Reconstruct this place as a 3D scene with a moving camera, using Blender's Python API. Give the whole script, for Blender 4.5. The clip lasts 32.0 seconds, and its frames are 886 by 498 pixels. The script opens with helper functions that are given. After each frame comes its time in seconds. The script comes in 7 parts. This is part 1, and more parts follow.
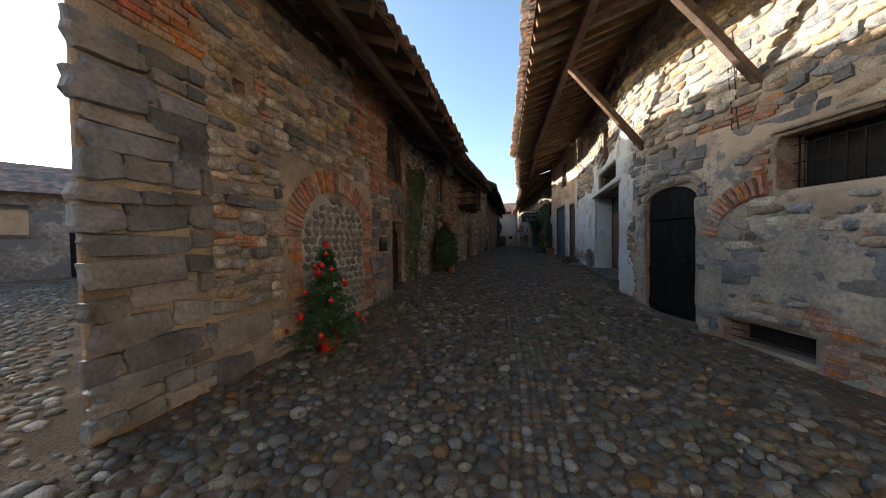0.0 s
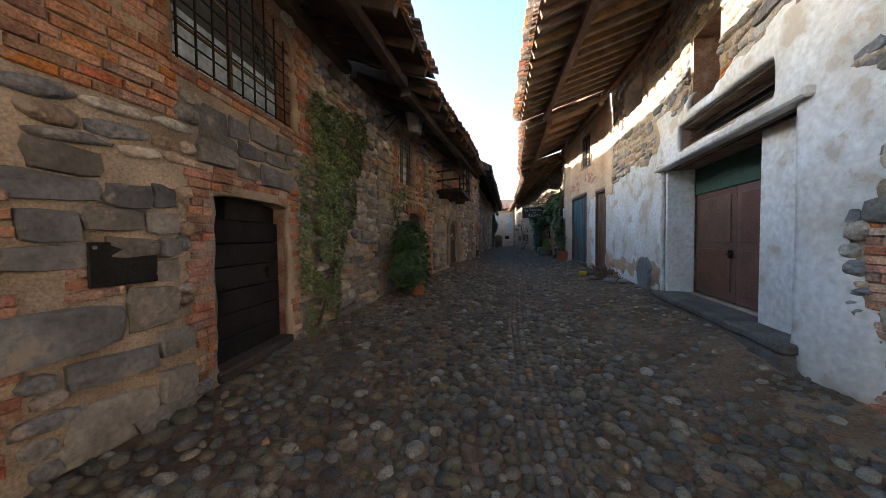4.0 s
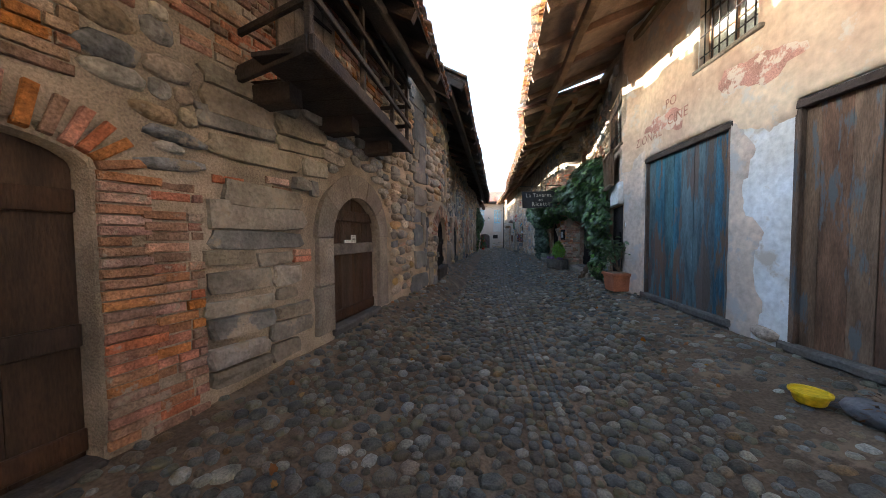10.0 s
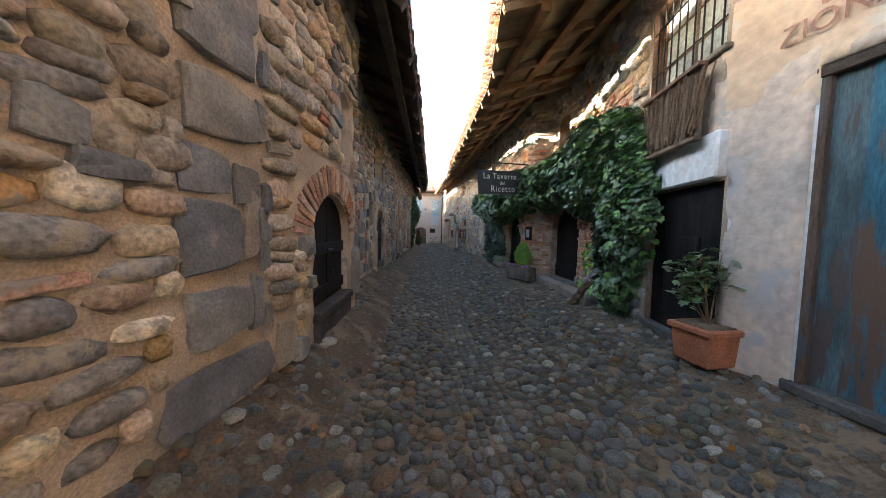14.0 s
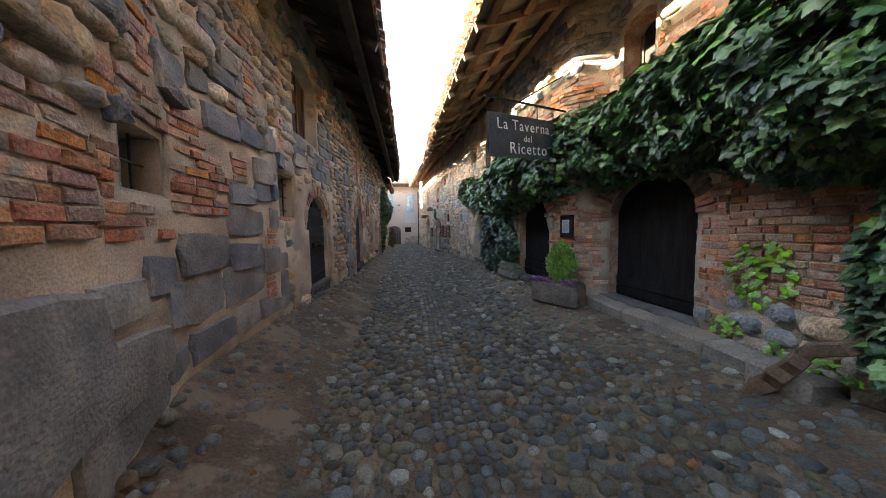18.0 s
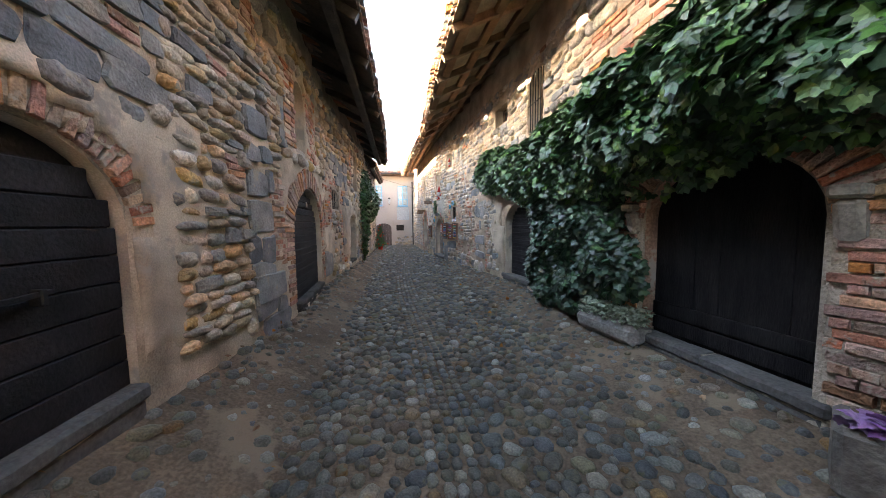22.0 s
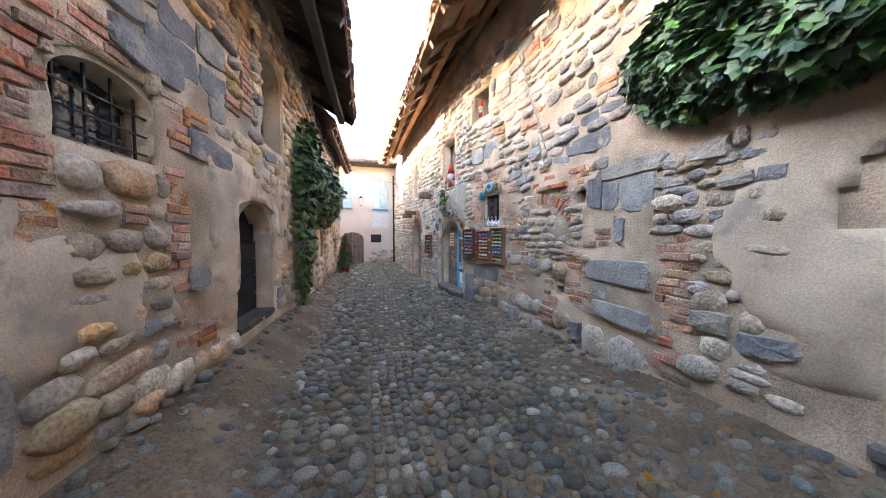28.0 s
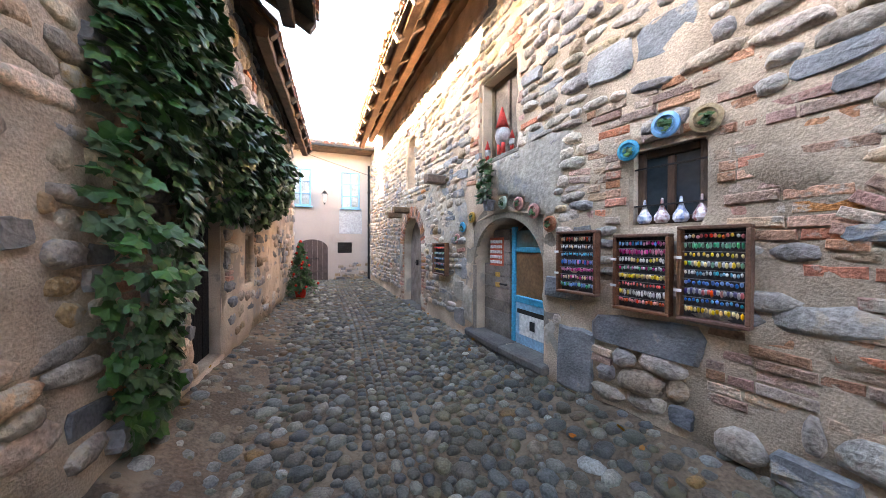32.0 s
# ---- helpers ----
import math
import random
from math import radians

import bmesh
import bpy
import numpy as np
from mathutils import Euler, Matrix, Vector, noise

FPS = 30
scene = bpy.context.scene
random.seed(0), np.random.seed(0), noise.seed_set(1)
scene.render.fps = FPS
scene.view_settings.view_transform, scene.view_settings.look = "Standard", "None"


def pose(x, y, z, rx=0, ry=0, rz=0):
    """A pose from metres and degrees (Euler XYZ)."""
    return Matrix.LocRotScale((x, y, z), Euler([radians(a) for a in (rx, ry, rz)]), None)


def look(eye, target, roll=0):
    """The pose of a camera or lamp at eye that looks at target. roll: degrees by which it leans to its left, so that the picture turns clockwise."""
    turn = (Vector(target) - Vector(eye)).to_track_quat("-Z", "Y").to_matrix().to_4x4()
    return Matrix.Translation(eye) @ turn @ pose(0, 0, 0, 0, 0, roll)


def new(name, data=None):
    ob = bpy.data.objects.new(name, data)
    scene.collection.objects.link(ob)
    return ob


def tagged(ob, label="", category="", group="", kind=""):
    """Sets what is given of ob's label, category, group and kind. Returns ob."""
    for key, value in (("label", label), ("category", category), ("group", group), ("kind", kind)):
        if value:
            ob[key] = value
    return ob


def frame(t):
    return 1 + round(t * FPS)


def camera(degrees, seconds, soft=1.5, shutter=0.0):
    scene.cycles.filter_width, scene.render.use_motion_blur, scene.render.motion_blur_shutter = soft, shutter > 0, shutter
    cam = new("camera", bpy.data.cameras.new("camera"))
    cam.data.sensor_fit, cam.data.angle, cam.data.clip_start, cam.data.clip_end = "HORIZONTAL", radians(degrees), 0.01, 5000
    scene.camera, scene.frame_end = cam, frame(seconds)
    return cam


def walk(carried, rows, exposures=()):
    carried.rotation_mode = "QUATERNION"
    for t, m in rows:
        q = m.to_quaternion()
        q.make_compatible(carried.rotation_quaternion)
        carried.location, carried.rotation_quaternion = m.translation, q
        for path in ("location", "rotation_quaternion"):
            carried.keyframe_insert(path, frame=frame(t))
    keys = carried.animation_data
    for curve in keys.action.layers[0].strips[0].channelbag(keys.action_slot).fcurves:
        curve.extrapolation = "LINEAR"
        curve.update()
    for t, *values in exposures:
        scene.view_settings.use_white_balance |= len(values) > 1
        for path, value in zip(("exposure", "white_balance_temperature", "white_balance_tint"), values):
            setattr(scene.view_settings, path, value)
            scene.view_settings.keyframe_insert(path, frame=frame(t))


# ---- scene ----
cam = camera(110.0, 32.0, 0.9)
# seconds, eye, target, roll
PATH = [
    (0, (0.000, 0.000, 1.442), (-2.092, 9.774, 1.147), -0.80),
    (0.5, (-0.120, 0.525, 1.451), (-2.167, 10.309, 1.174), -0.62),
    (1, (-0.176, 1.121, 1.452), (-2.193, 10.911, 1.163), -0.59),
    (1.5, (-0.243, 1.666, 1.443), (-2.220, 11.464, 1.145), -0.57),
    (2, (-0.261, 2.238, 1.458), (-2.221, 12.040, 1.177), -0.49),
    (2.5, (-0.228, 2.757, 1.481), (-2.173, 12.562, 1.202), -0.43),
    (3, (-0.226, 3.301, 1.491), (-2.173, 13.105, 1.174), -0.55),
    (3.5, (-0.193, 3.770, 1.475), (-2.136, 13.575, 1.163), -0.59),
    (5.5, (-0.181, 6.194, 1.557), (-2.075, 16.005, 1.154), -0.52),
    (6, (-0.217, 6.810, 1.556), (-2.085, 16.628, 1.207), -0.34),
    (6.5, (-0.236, 7.457, 1.545), (-2.063, 17.283, 1.215), -0.34),
    (7, (-0.251, 8.094, 1.538), (-2.073, 17.921, 1.210), -0.41),
    (7.5, (-0.232, 8.686, 1.546), (-2.048, 18.514, 1.234), -0.56),
    (8, (-0.214, 9.299, 1.576), (-2.020, 19.130, 1.267), -0.50),
    (8.5, (-0.212, 9.861, 1.595), (-2.016, 19.691, 1.273), -0.53),
    (9, (-0.150, 10.424, 1.605), (-1.996, 20.246, 1.262), -0.56),
    (9.5, (-0.163, 10.925, 1.621), (-2.000, 20.749, 1.271), -0.65),
    (10, (-0.256, 11.459, 1.651), (-1.788, 21.333, 1.249), -0.50),
    (10.5, (-0.284, 12.013, 1.645), (-1.552, 21.924, 1.244), -0.24),
    (11, (-0.307, 12.523, 1.669), (-1.316, 22.460, 1.189), -0.11),
    (11.5, (-0.315, 13.012, 1.706), (-1.077, 22.967, 1.145), -0.05),
    (12, (-0.317, 13.461, 1.755), (-0.835, 23.426, 1.108), -0.01),
    (12.5, (-0.372, 13.989, 1.733), (-0.601, 23.970, 1.167), 0.41),
    (13, (-0.378, 14.438, 1.713), (-0.391, 24.422, 1.150), 0.39),
    (13.5, (-0.404, 14.923, 1.726), (-0.094, 24.900, 1.128), 0.63),
    (14, (-0.411, 15.377, 1.751), (0.146, 25.342, 1.113), 1.16),
    (14.5, (-0.420, 15.781, 1.763), (0.409, 25.727, 1.133), 1.36),
    (16.5, (-0.380, 17.280, 1.696), (0.927, 27.166, 0.947), -0.84),
    (17, (-0.366, 17.854, 1.640), (0.936, 27.745, 0.955), -0.69),
    (17.5, (-0.346, 18.405, 1.650), (0.977, 28.295, 0.991), -0.73),
    (18, (-0.332, 18.982, 1.677), (0.979, 28.873, 1.004), -0.74),
    (18.5, (-0.296, 19.531, 1.668), (1.042, 29.417, 0.981), -0.63),
    (19, (-0.283, 20.117, 1.655), (1.086, 29.999, 0.959), -0.60),
    (19.5, (-0.254, 20.599, 1.673), (1.149, 30.475, 0.967), -0.53),
    (20, (-0.219, 21.118, 1.692), (1.223, 30.990, 0.999), -0.46),
    (20.5, (-0.230, 21.576, 1.695), (1.236, 31.441, 0.968), -0.44),
    (21, (-0.190, 22.037, 1.703), (1.241, 31.906, 0.953), -0.44),
    (21.5, (-0.139, 22.494, 1.731), (1.311, 32.356, 0.936), -0.84),
    (22, (-0.160, 23.001, 1.729), (1.350, 32.856, 0.959), -0.68),
    (22.5, (-0.211, 23.411, 1.676), (1.429, 33.251, 0.972), 0.32),
    (23, (-0.232, 23.857, 1.658), (1.533, 33.676, 0.962), 0.35),
    (23.5, (-0.110, 24.248, 1.635), (1.538, 34.092, 1.010), 0.16),
    (24, (0.012, 24.625, 1.621), (1.556, 34.486, 1.013), -0.02),
    (24.5, (-0.010, 25.167, 1.636), (1.520, 35.030, 1.031), 0.59),
    (25, (-0.109, 25.720, 1.644), (1.610, 35.555, 1.069), 0.48),
    (25.5, (-0.116, 26.276, 1.680), (1.725, 36.089, 1.113), 0.24),
    (26, (-0.123, 26.815, 1.708), (1.749, 36.624, 1.181), 0.59),
    (26.5, (-0.142, 27.312, 1.703), (1.809, 37.105, 1.169), 0.63),
    (28.5, (-0.162, 29.194, 1.642), (2.323, 38.875, 1.333), 0.04),
    (29, (-0.168, 29.666, 1.635), (2.493, 39.303, 1.407), 0.53),
    (29.5, (-0.183, 30.104, 1.639), (2.642, 39.695, 1.495), 0.83),
    (30, (-0.249, 30.541, 1.622), (2.745, 40.082, 1.541), 0.89),
    (30.5, (-0.227, 30.955, 1.625), (2.892, 40.456, 1.555), 0.60),
    (31, (-0.205, 31.403, 1.657), (3.039, 40.862, 1.624), 0.61),
    (31.5, (-0.229, 31.802, 1.676), (3.054, 41.247, 1.607), 0.37),
    (32, (-0.262, 32.171, 1.676), (3.107, 41.586, 1.566), 0.16),
]
walk(cam, [(t, look(eye, target, roll)) for t, eye, target, roll in PATH],
     [(0, 1.55, 5800, 8), (3, 2.3, 5950, 9), (6, 2.9, 5750, 9), (9, 3.35, 5750, 8), (11, 3.5, 6250, 9), (14, 3.9, 6500, 10), (17, 4.05, 6900, 12), (19, 4.45, 6850, 13), (22, 4.75, 6950, 14), (25, 5.2, 6850, 15), (28, 5.25, 7000, 18), (32, 5.25, 7050, 19)])

# ---- world, sun, exposure ----
world = bpy.data.worlds.new("sky_world")
scene.world = world
world.use_nodes = True
wn = world.node_tree
sky = wn.nodes.new("ShaderNodeTexSky")
sky.sky_type = "NISHITA"
sky.sun_disc = False
sky.air_density, sky.dust_density, sky.ozone_density = 1.0, 2.0, 1.0
SUN_EL, SUN_AZ = radians(11.5), radians(-82)   # azimuth from +y towards +x
sky.sun_elevation, sky.sun_rotation = SUN_EL, SUN_AZ
wn.links.new(sky.outputs[0], wn.nodes["Background"].inputs[0])
wn.nodes["Background"].inputs[1].default_value = 0.15
sun = new("sun", bpy.data.lights.new("sun", "SUN"))
sun.data.energy, sun.data.angle, sun.data.color = 5.0, radians(0.6), (1.0, 0.84, 0.64)
sun_from = Vector((math.sin(SUN_AZ) * math.cos(SUN_EL), math.cos(SUN_AZ) * math.cos(SUN_EL), math.sin(SUN_EL)))
sun.matrix_world = look(sun_from * 100, (0, 0, 0))


# ---- materials ----
def mat(name, col, rough=0.85, var=0.25, scale=3.0, bump=0.3, fine=40.0, metal=0.0, rand=0.0, tint=None, spec=0.3, stain=None, coords="Object", palette=None, grain=0.6, streak=False):
    """Procedural surface: base colour varied at two scales, fine relief; rand: variation from piece to piece."""
    m = bpy.data.materials.new(name)
    m.use_nodes = True
    n, l = m.node_tree.nodes, m.node_tree.links
    b = n["Principled BSDF"]
    if palette:
        col = (1.0, 1.0, 1.0)
    b.inputs["Roughness"].default_value, b.inputs["Metallic"].default_value = rough, metal
    b.inputs["Specular IOR Level"].default_value = spec
    tc = n.new("ShaderNodeTexCoord")
    src = tc.outputs[coords]
    if coords == "Object":
        geo = n.new("ShaderNodeNewGeometry")
        src = geo.outputs["Position"]
    if streak:
        mpg = n.new("ShaderNodeMapping")
        mpg.inputs["Scale"].default_value = (2.2, 2.2, 0.4)
        l.new(src, mpg.inputs["Vector"])
        src = mpg.outputs["Vector"]
    big = n.new("ShaderNodeTexNoise")
    big.inputs["Scale"].default_value, big.inputs["Detail"].default_value = scale, 6
    small = n.new("ShaderNodeTexNoise")
    small.inputs["Scale"].default_value, small.inputs["Detail"].default_value = fine, 5
    l.new(src, big.inputs["Vector"])
    l.new(src, small.inputs["Vector"])
    ramp = n.new("ShaderNodeValToRGB")
    dark = tuple(c * (1 - var) for c in col)
    light = tuple((c if palette else min(1, c)) * (1 + var) if palette else min(1, c * (1 + var)) for c in (tint or col))
    ramp.color_ramp.elements[0].position, ramp.color_ramp.elements[1].position = 0.32, 0.68
    ramp.color_ramp.elements[0].color, ramp.color_ramp.elements[1].color = (*dark, 1), (*light, 1)
    l.new(big.outputs["Fac"], ramp.inputs["Fac"])
    out = ramp.outputs["Color"]
    mix = n.new("ShaderNodeMix")
    mix.data_type, mix.blend_type = "RGBA", "MULTIPLY"
    mix.inputs["Factor"].default_value = grain
    r2 = n.new("ShaderNodeValToRGB")
    r2.color_ramp.elements[0].position, r2.color_ramp.elements[1].position = 0.25, 0.75
    r2.color_ramp.elements[0].color, r2.color_ramp.elements[1].color = (0.4, 0.4, 0.4, 1), (1.4, 1.4, 1.4, 1)
    l.new(small.outputs["Fac"], r2.inputs["Fac"])
    l.new(out, mix.inputs["A"])
    l.new(r2.outputs["Color"], mix.inputs["B"])
    out = mix.outputs["Result"]
    if stain and not palette:
        st = n.new("ShaderNodeTexNoise")
        st.inputs["Scale"].default_value, st.inputs["Detail"].default_value = stain[1], 8
        st.inputs["Roughness"].default_value = 0.65
        l.new(src, st.inputs["Vector"])
        sr = n.new("ShaderNodeValToRGB")
        sr.color_ramp.elements[0].position, sr.color_ramp.elements[1].position = stain[2], stain[2] + 0.06
        l.new(st.outputs["Fac"], sr.inputs["Fac"])
        mx = n.new("ShaderNodeMix")
        mx.data_type = "RGBA"
        l.new(sr.outputs["Color"], mx.inputs["Factor"])
        l.new(out, mx.inputs["A"])
        mx.inputs["B"].default_value = (*stain[0], 1)
        out = mx.outputs["Result"]
    if rand:
        oi, gi = n.new("ShaderNodeObjectInfo"), n.new("ShaderNodeNewGeometry")
        add = n.new("ShaderNodeMath")
        add.operation = "ADD"
        l.new(oi.outputs["Random"], add.inputs[0])
        l.new(gi.outputs["Random Per Island"], add.inputs[1])
        fr = n.new("ShaderNodeMath")
        fr.operation = "FRACT"
        l.new(add.outputs[0], fr.inputs[0])
        wn_ = n.new("ShaderNodeTexWhiteNoise")
        wn_.noise_dimensions = "1D"
        l.new(fr.outputs[0], wn_.inputs["W"])
        if palette:
            pr = n.new("ShaderNodeValToRGB")
            pr.color_ramp.interpolation = "CONSTANT"
            while len(pr.color_ramp.elements) < len(palette):
                pr.color_ramp.elements.new(0.5)
            for k, (e, c) in enumerate(zip(pr.color_ramp.elements, palette)):
                e.position, e.color = k / len(palette), (*c, 1)
            l.new(wn_.outputs["Value"], pr.inputs["Fac"])
            pm = n.new("ShaderNodeMix")
            pm.data_type, pm.blend_type = "RGBA", "MULTIPLY"
            pm.inputs["Factor"].default_value = 1.0
            l.new(pr.outputs["Color"], pm.inputs["A"])
            l.new(out, pm.inputs["B"])
            out = pm.outputs["Result"]
        hsv = n.new("ShaderNodeHueSaturation")
        for key, lo, hi, chan in (("Hue", 0.5 - 0.035 * rand, 0.5 + 0.03 * rand, 0), ("Saturation", max(0, 1 - 0.75 * rand), 1 + 0.45 * rand, 1), ("Value", 1 - 0.5 * rand, 1 + 0.5 * rand, 2)):
            mp = n.new("ShaderNodeMapRange")
            mp.inputs["To Min"].default_value, mp.inputs["To Max"].default_value = lo, hi
            sep = n.new("ShaderNodeSeparateColor")
            l.new(wn_.outputs["Color"], sep.inputs[0])
            l.new(sep.outputs[chan], mp.inputs["Value"])
            l.new(mp.outputs[0], hsv.inputs[key])
        l.new(out, hsv.inputs["Color"])
        out = hsv.outputs["Color"]
    if stain and palette:
        st = n.new("ShaderNodeTexNoise")
        st.inputs["Scale"].default_value, st.inputs["Detail"].default_value = stain[1], 8
        st.inputs["Roughness"].default_value = 0.65
        l.new(src, st.inputs["Vector"])
        sr = n.new("ShaderNodeValToRGB")
        sr.color_ramp.elements[0].position, sr.color_ramp.elements[1].position = stain[2], stain[2] + 0.06
        l.new(st.outputs["Fac"], sr.inputs["Fac"])
        mx = n.new("ShaderNodeMix")
        mx.data_type = "RGBA"
        l.new(sr.outputs["Color"], mx.inputs["Factor"])
        l.new(out, mx.inputs["A"])
        mx.inputs["B"].default_value = (*stain[0], 1)
        out = mx.outputs["Result"]
    l.new(out, b.inputs["Base Color"])
    if bump:
        bp = n.new("ShaderNodeBump")
        bp.inputs["Strength"].default_value, bp.inputs["Distance"].default_value = bump, 0.02
        l.new(small.outputs["Fac"], bp.inputs["Height"])
        l.new(bp.outputs[0], b.inputs["Normal"])
    return m


STONES = [(0.30, 0.255, 0.2), (0.19, 0.195, 0.205), (0.37, 0.29, 0.2), (0.25, 0.235, 0.215), (0.155, 0.16, 0.17), (0.33, 0.31, 0.28), (0.24, 0.185, 0.135), (0.4, 0.36, 0.3), (0.21, 0.2, 0.19), (0.29, 0.22, 0.15)]
COBBLES = [(0.17, 0.17, 0.165), (0.12, 0.13, 0.14), (0.21, 0.2, 0.18), (0.15, 0.155, 0.135), (0.10, 0.105, 0.105), (0.2, 0.165, 0.125), (0.27, 0.26, 0.235), (0.13, 0.12, 0.11), (0.165, 0.175, 0.185), (0.19, 0.17, 0.13), (0.145, 0.15, 0.14), (0.23, 0.15, 0.1)]
STONES = [tuple(1.34 * v for v in c) for c in STONES]
COBBLES = [(0.79 * c[0], 0.76 * c[1], 0.64 * c[2]) for c in COBBLES] + [(0.28, 0.265, 0.22), (0.095, 0.1, 0.1), (0.085, 0.076, 0.06), (0.165, 0.166, 0.153)]
M_TANMORTAR = mat("tan_mortar", (0.48, 0.37, 0.268), 0.95, 0.35, 2.2, 0.5, 75, grain=0.55)
M_GREYMORTAR = mat("pale_grey_mortar", (0.47, 0.45, 0.42), 0.95, 0.25, 2.0, 0.8, 30)
M_MORTAR = mat("lime_mortar", (0.39, 0.32, 0.245), 0.95, 0.4, 2.2, 0.6, 70, grain=0.6)
M_STONE = mat("rubble_stone", (1, 1, 1), 0.9, 0.35, 7, 0.8, 35, rand=0.45, palette=STONES, grain=0.8, stain=((0.36, 0.31, 0.25), 6, 0.57))
M_BRICK = mat("old_brick", (1, 1, 1), 0.9, 0.3, 9, 0.7, 60, rand=0.4, palette=[(0.484, 0.235, 0.140), (0.407, 0.202, 0.129), (0.517, 0.291, 0.179), (0.374, 0.213, 0.151), (0.495, 0.347, 0.246), (0.495, 0.218, 0.106), (0.341, 0.185, 0.129)], grain=0.8, stain=((0.4, 0.33, 0.26), 6, 0.58))
M_PLASTER = mat("worn_plaster", (0.50, 0.385, 0.29), 0.92, 0.32, 1.8, 0.22, 90, grain=0.4, tint=(0.53, 0.43, 0.32), stain=((0.34, 0.29, 0.24), 2.6, 0.55))
M_REDLINE = mat("brick_lined_reveal", (0.33, 0.2, 0.14), 0.92, 0.35, 5, 0.5, 40, grain=0.7, stain=((0.36, 0.3, 0.24), 5, 0.54))
M_GREYPL = mat("grey_cement_render", (0.36, 0.34, 0.305), 0.92, 0.28, 1.2, 0.7, 22, tint=(0.46, 0.39, 0.30), stain=((0.24, 0.235, 0.23), 2.0, 0.56))
M_WHITE = mat("limewash", (0.74, 0.72, 0.67), 0.9, 0.16, 1.6, 0.45, 16, tint=(0.64, 0.68, 0.71), grain=0.4, stain=((0.50, 0.46, 0.4), 2.0, 0.555))
M_PINK = mat("pink_plaster", (0.60, 0.42, 0.30), 0.92, 0.18, 1.3, 0.35, 12, tint=(0.62, 0.5, 0.36), grain=0.35, stain=((0.56, 0.52, 0.46), 1.7, 0.56))
M_PATCHY = mat("patchy_pink_render", (0.56, 0.50, 0.44), 0.92, 0.2, 1.6, 0.5, 14, tint=(0.62, 0.50, 0.40), grain=0.4, stain=((0.44, 0.43, 0.42), 2.0, 0.55))
M_COBBLE = mat("river_cobble", (1, 1, 1), 0.58, 0.3, 10, 0.5, 80, rand=0.58, spec=0.35, palette=COBBLES, grain=0.8, stain=((0.125, 0.113, 0.066), 5, 0.57))
M_EARTH = mat("trodden_earth", (0.148, 0.107, 0.072), 0.95, 0.4, 1.6, 0.9, 45, grain=0.7, stain=((0.225, 0.166, 0.113), 2.2, 0.54))
M_WOOD = mat("old_timber", (0.155, 0.105, 0.07), 0.85, 0.35, 5, 0.5, 55, rand=0.4)
M_DARKWOOD = mat("dark_brown_timber", (0.06, 0.045, 0.035), 0.8, 0.35, 5, 0.5, 50, rand=0.4)
M_EAVE = mat("dark_eave_timber", (0.085, 0.06, 0.045), 0.85, 0.35, 5, 0.5, 55, rand=0.4)
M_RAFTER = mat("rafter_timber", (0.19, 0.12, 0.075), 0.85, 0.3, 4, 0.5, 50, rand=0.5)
M_DOORBR = mat("brown_door_wood", (0.07, 0.04, 0.022), 0.6, 0.35, 5, 0.4, 45, rand=0.35, streak=True)
M_DOORDK = mat("black_door_wood", (0.013, 0.0115, 0.012), 0.75, 0.45, 5, 0.4, 45, rand=0.35, streak=True, spec=0.15)
M_DOORH = mat("black_slat_wood", (0.018, 0.016, 0.017), 0.7, 0.45, 4, 0.4, 45, rand=0.45, spec=0.2)
M_BLUEDOOR = mat("blue_paint_wood", (0.045, 0.12, 0.16), 0.7, 0.45, 4, 0.5, 40, rand=0.5, streak=True, stain=((0.11, 0.075, 0.058), 2.2, 0.48))
M_BROWNWOOD = mat("weathered_brown_planks", (0.15, 0.095, 0.06), 0.8, 0.4, 5, 0.5, 45, rand=0.4, streak=True, stain=((0.10, 0.115, 0.125), 4, 0.55))
M_TILE = mat("roof_tile", (0.30, 0.15, 0.09), 0.9, 0.4, 5, 0.4, 40, rand=0.6, stain=((0.12, 0.1, 0.085), 3, 0.5))
M_SLATE = mat("dark_stone", (1, 1, 1), 0.8, 0.3, 4, 0.8, 30, rand=0.35, palette=[(0.18, 0.187, 0.198), (0.235, 0.23, 0.228), (0.145, 0.147, 0.158), (0.28, 0.263, 0.24), (0.2, 0.205, 0.22), (0.18, 0.166, 0.15)], grain=0.5, stain=((0.33, 0.29, 0.24), 4, 0.6))
M_WARMSLATE = mat("tan_grey_stone", (1, 1, 1), 0.85, 0.3, 4, 0.8, 30, rand=0.35, palette=[(0.319, 0.286, 0.242), (0.264, 0.248, 0.220), (0.385, 0.330, 0.259), (0.220, 0.215, 0.204), (0.341, 0.292, 0.226), (0.297, 0.253, 0.198)], grain=0.5, stain=((0.4, 0.33, 0.25), 4, 0.57))
M_MIDSLATE = mat("grey_field_stone", (1, 1, 1), 0.82, 0.3, 4, 0.6, 50, rand=0.35, palette=[(0.21, 0.205, 0.2), (0.25, 0.23, 0.205), (0.165, 0.167, 0.172), (0.3, 0.262, 0.215), (0.19, 0.19, 0.195), (0.26, 0.245, 0.225)], grain=0.5, stain=((0.36, 0.3, 0.23), 4, 0.6))
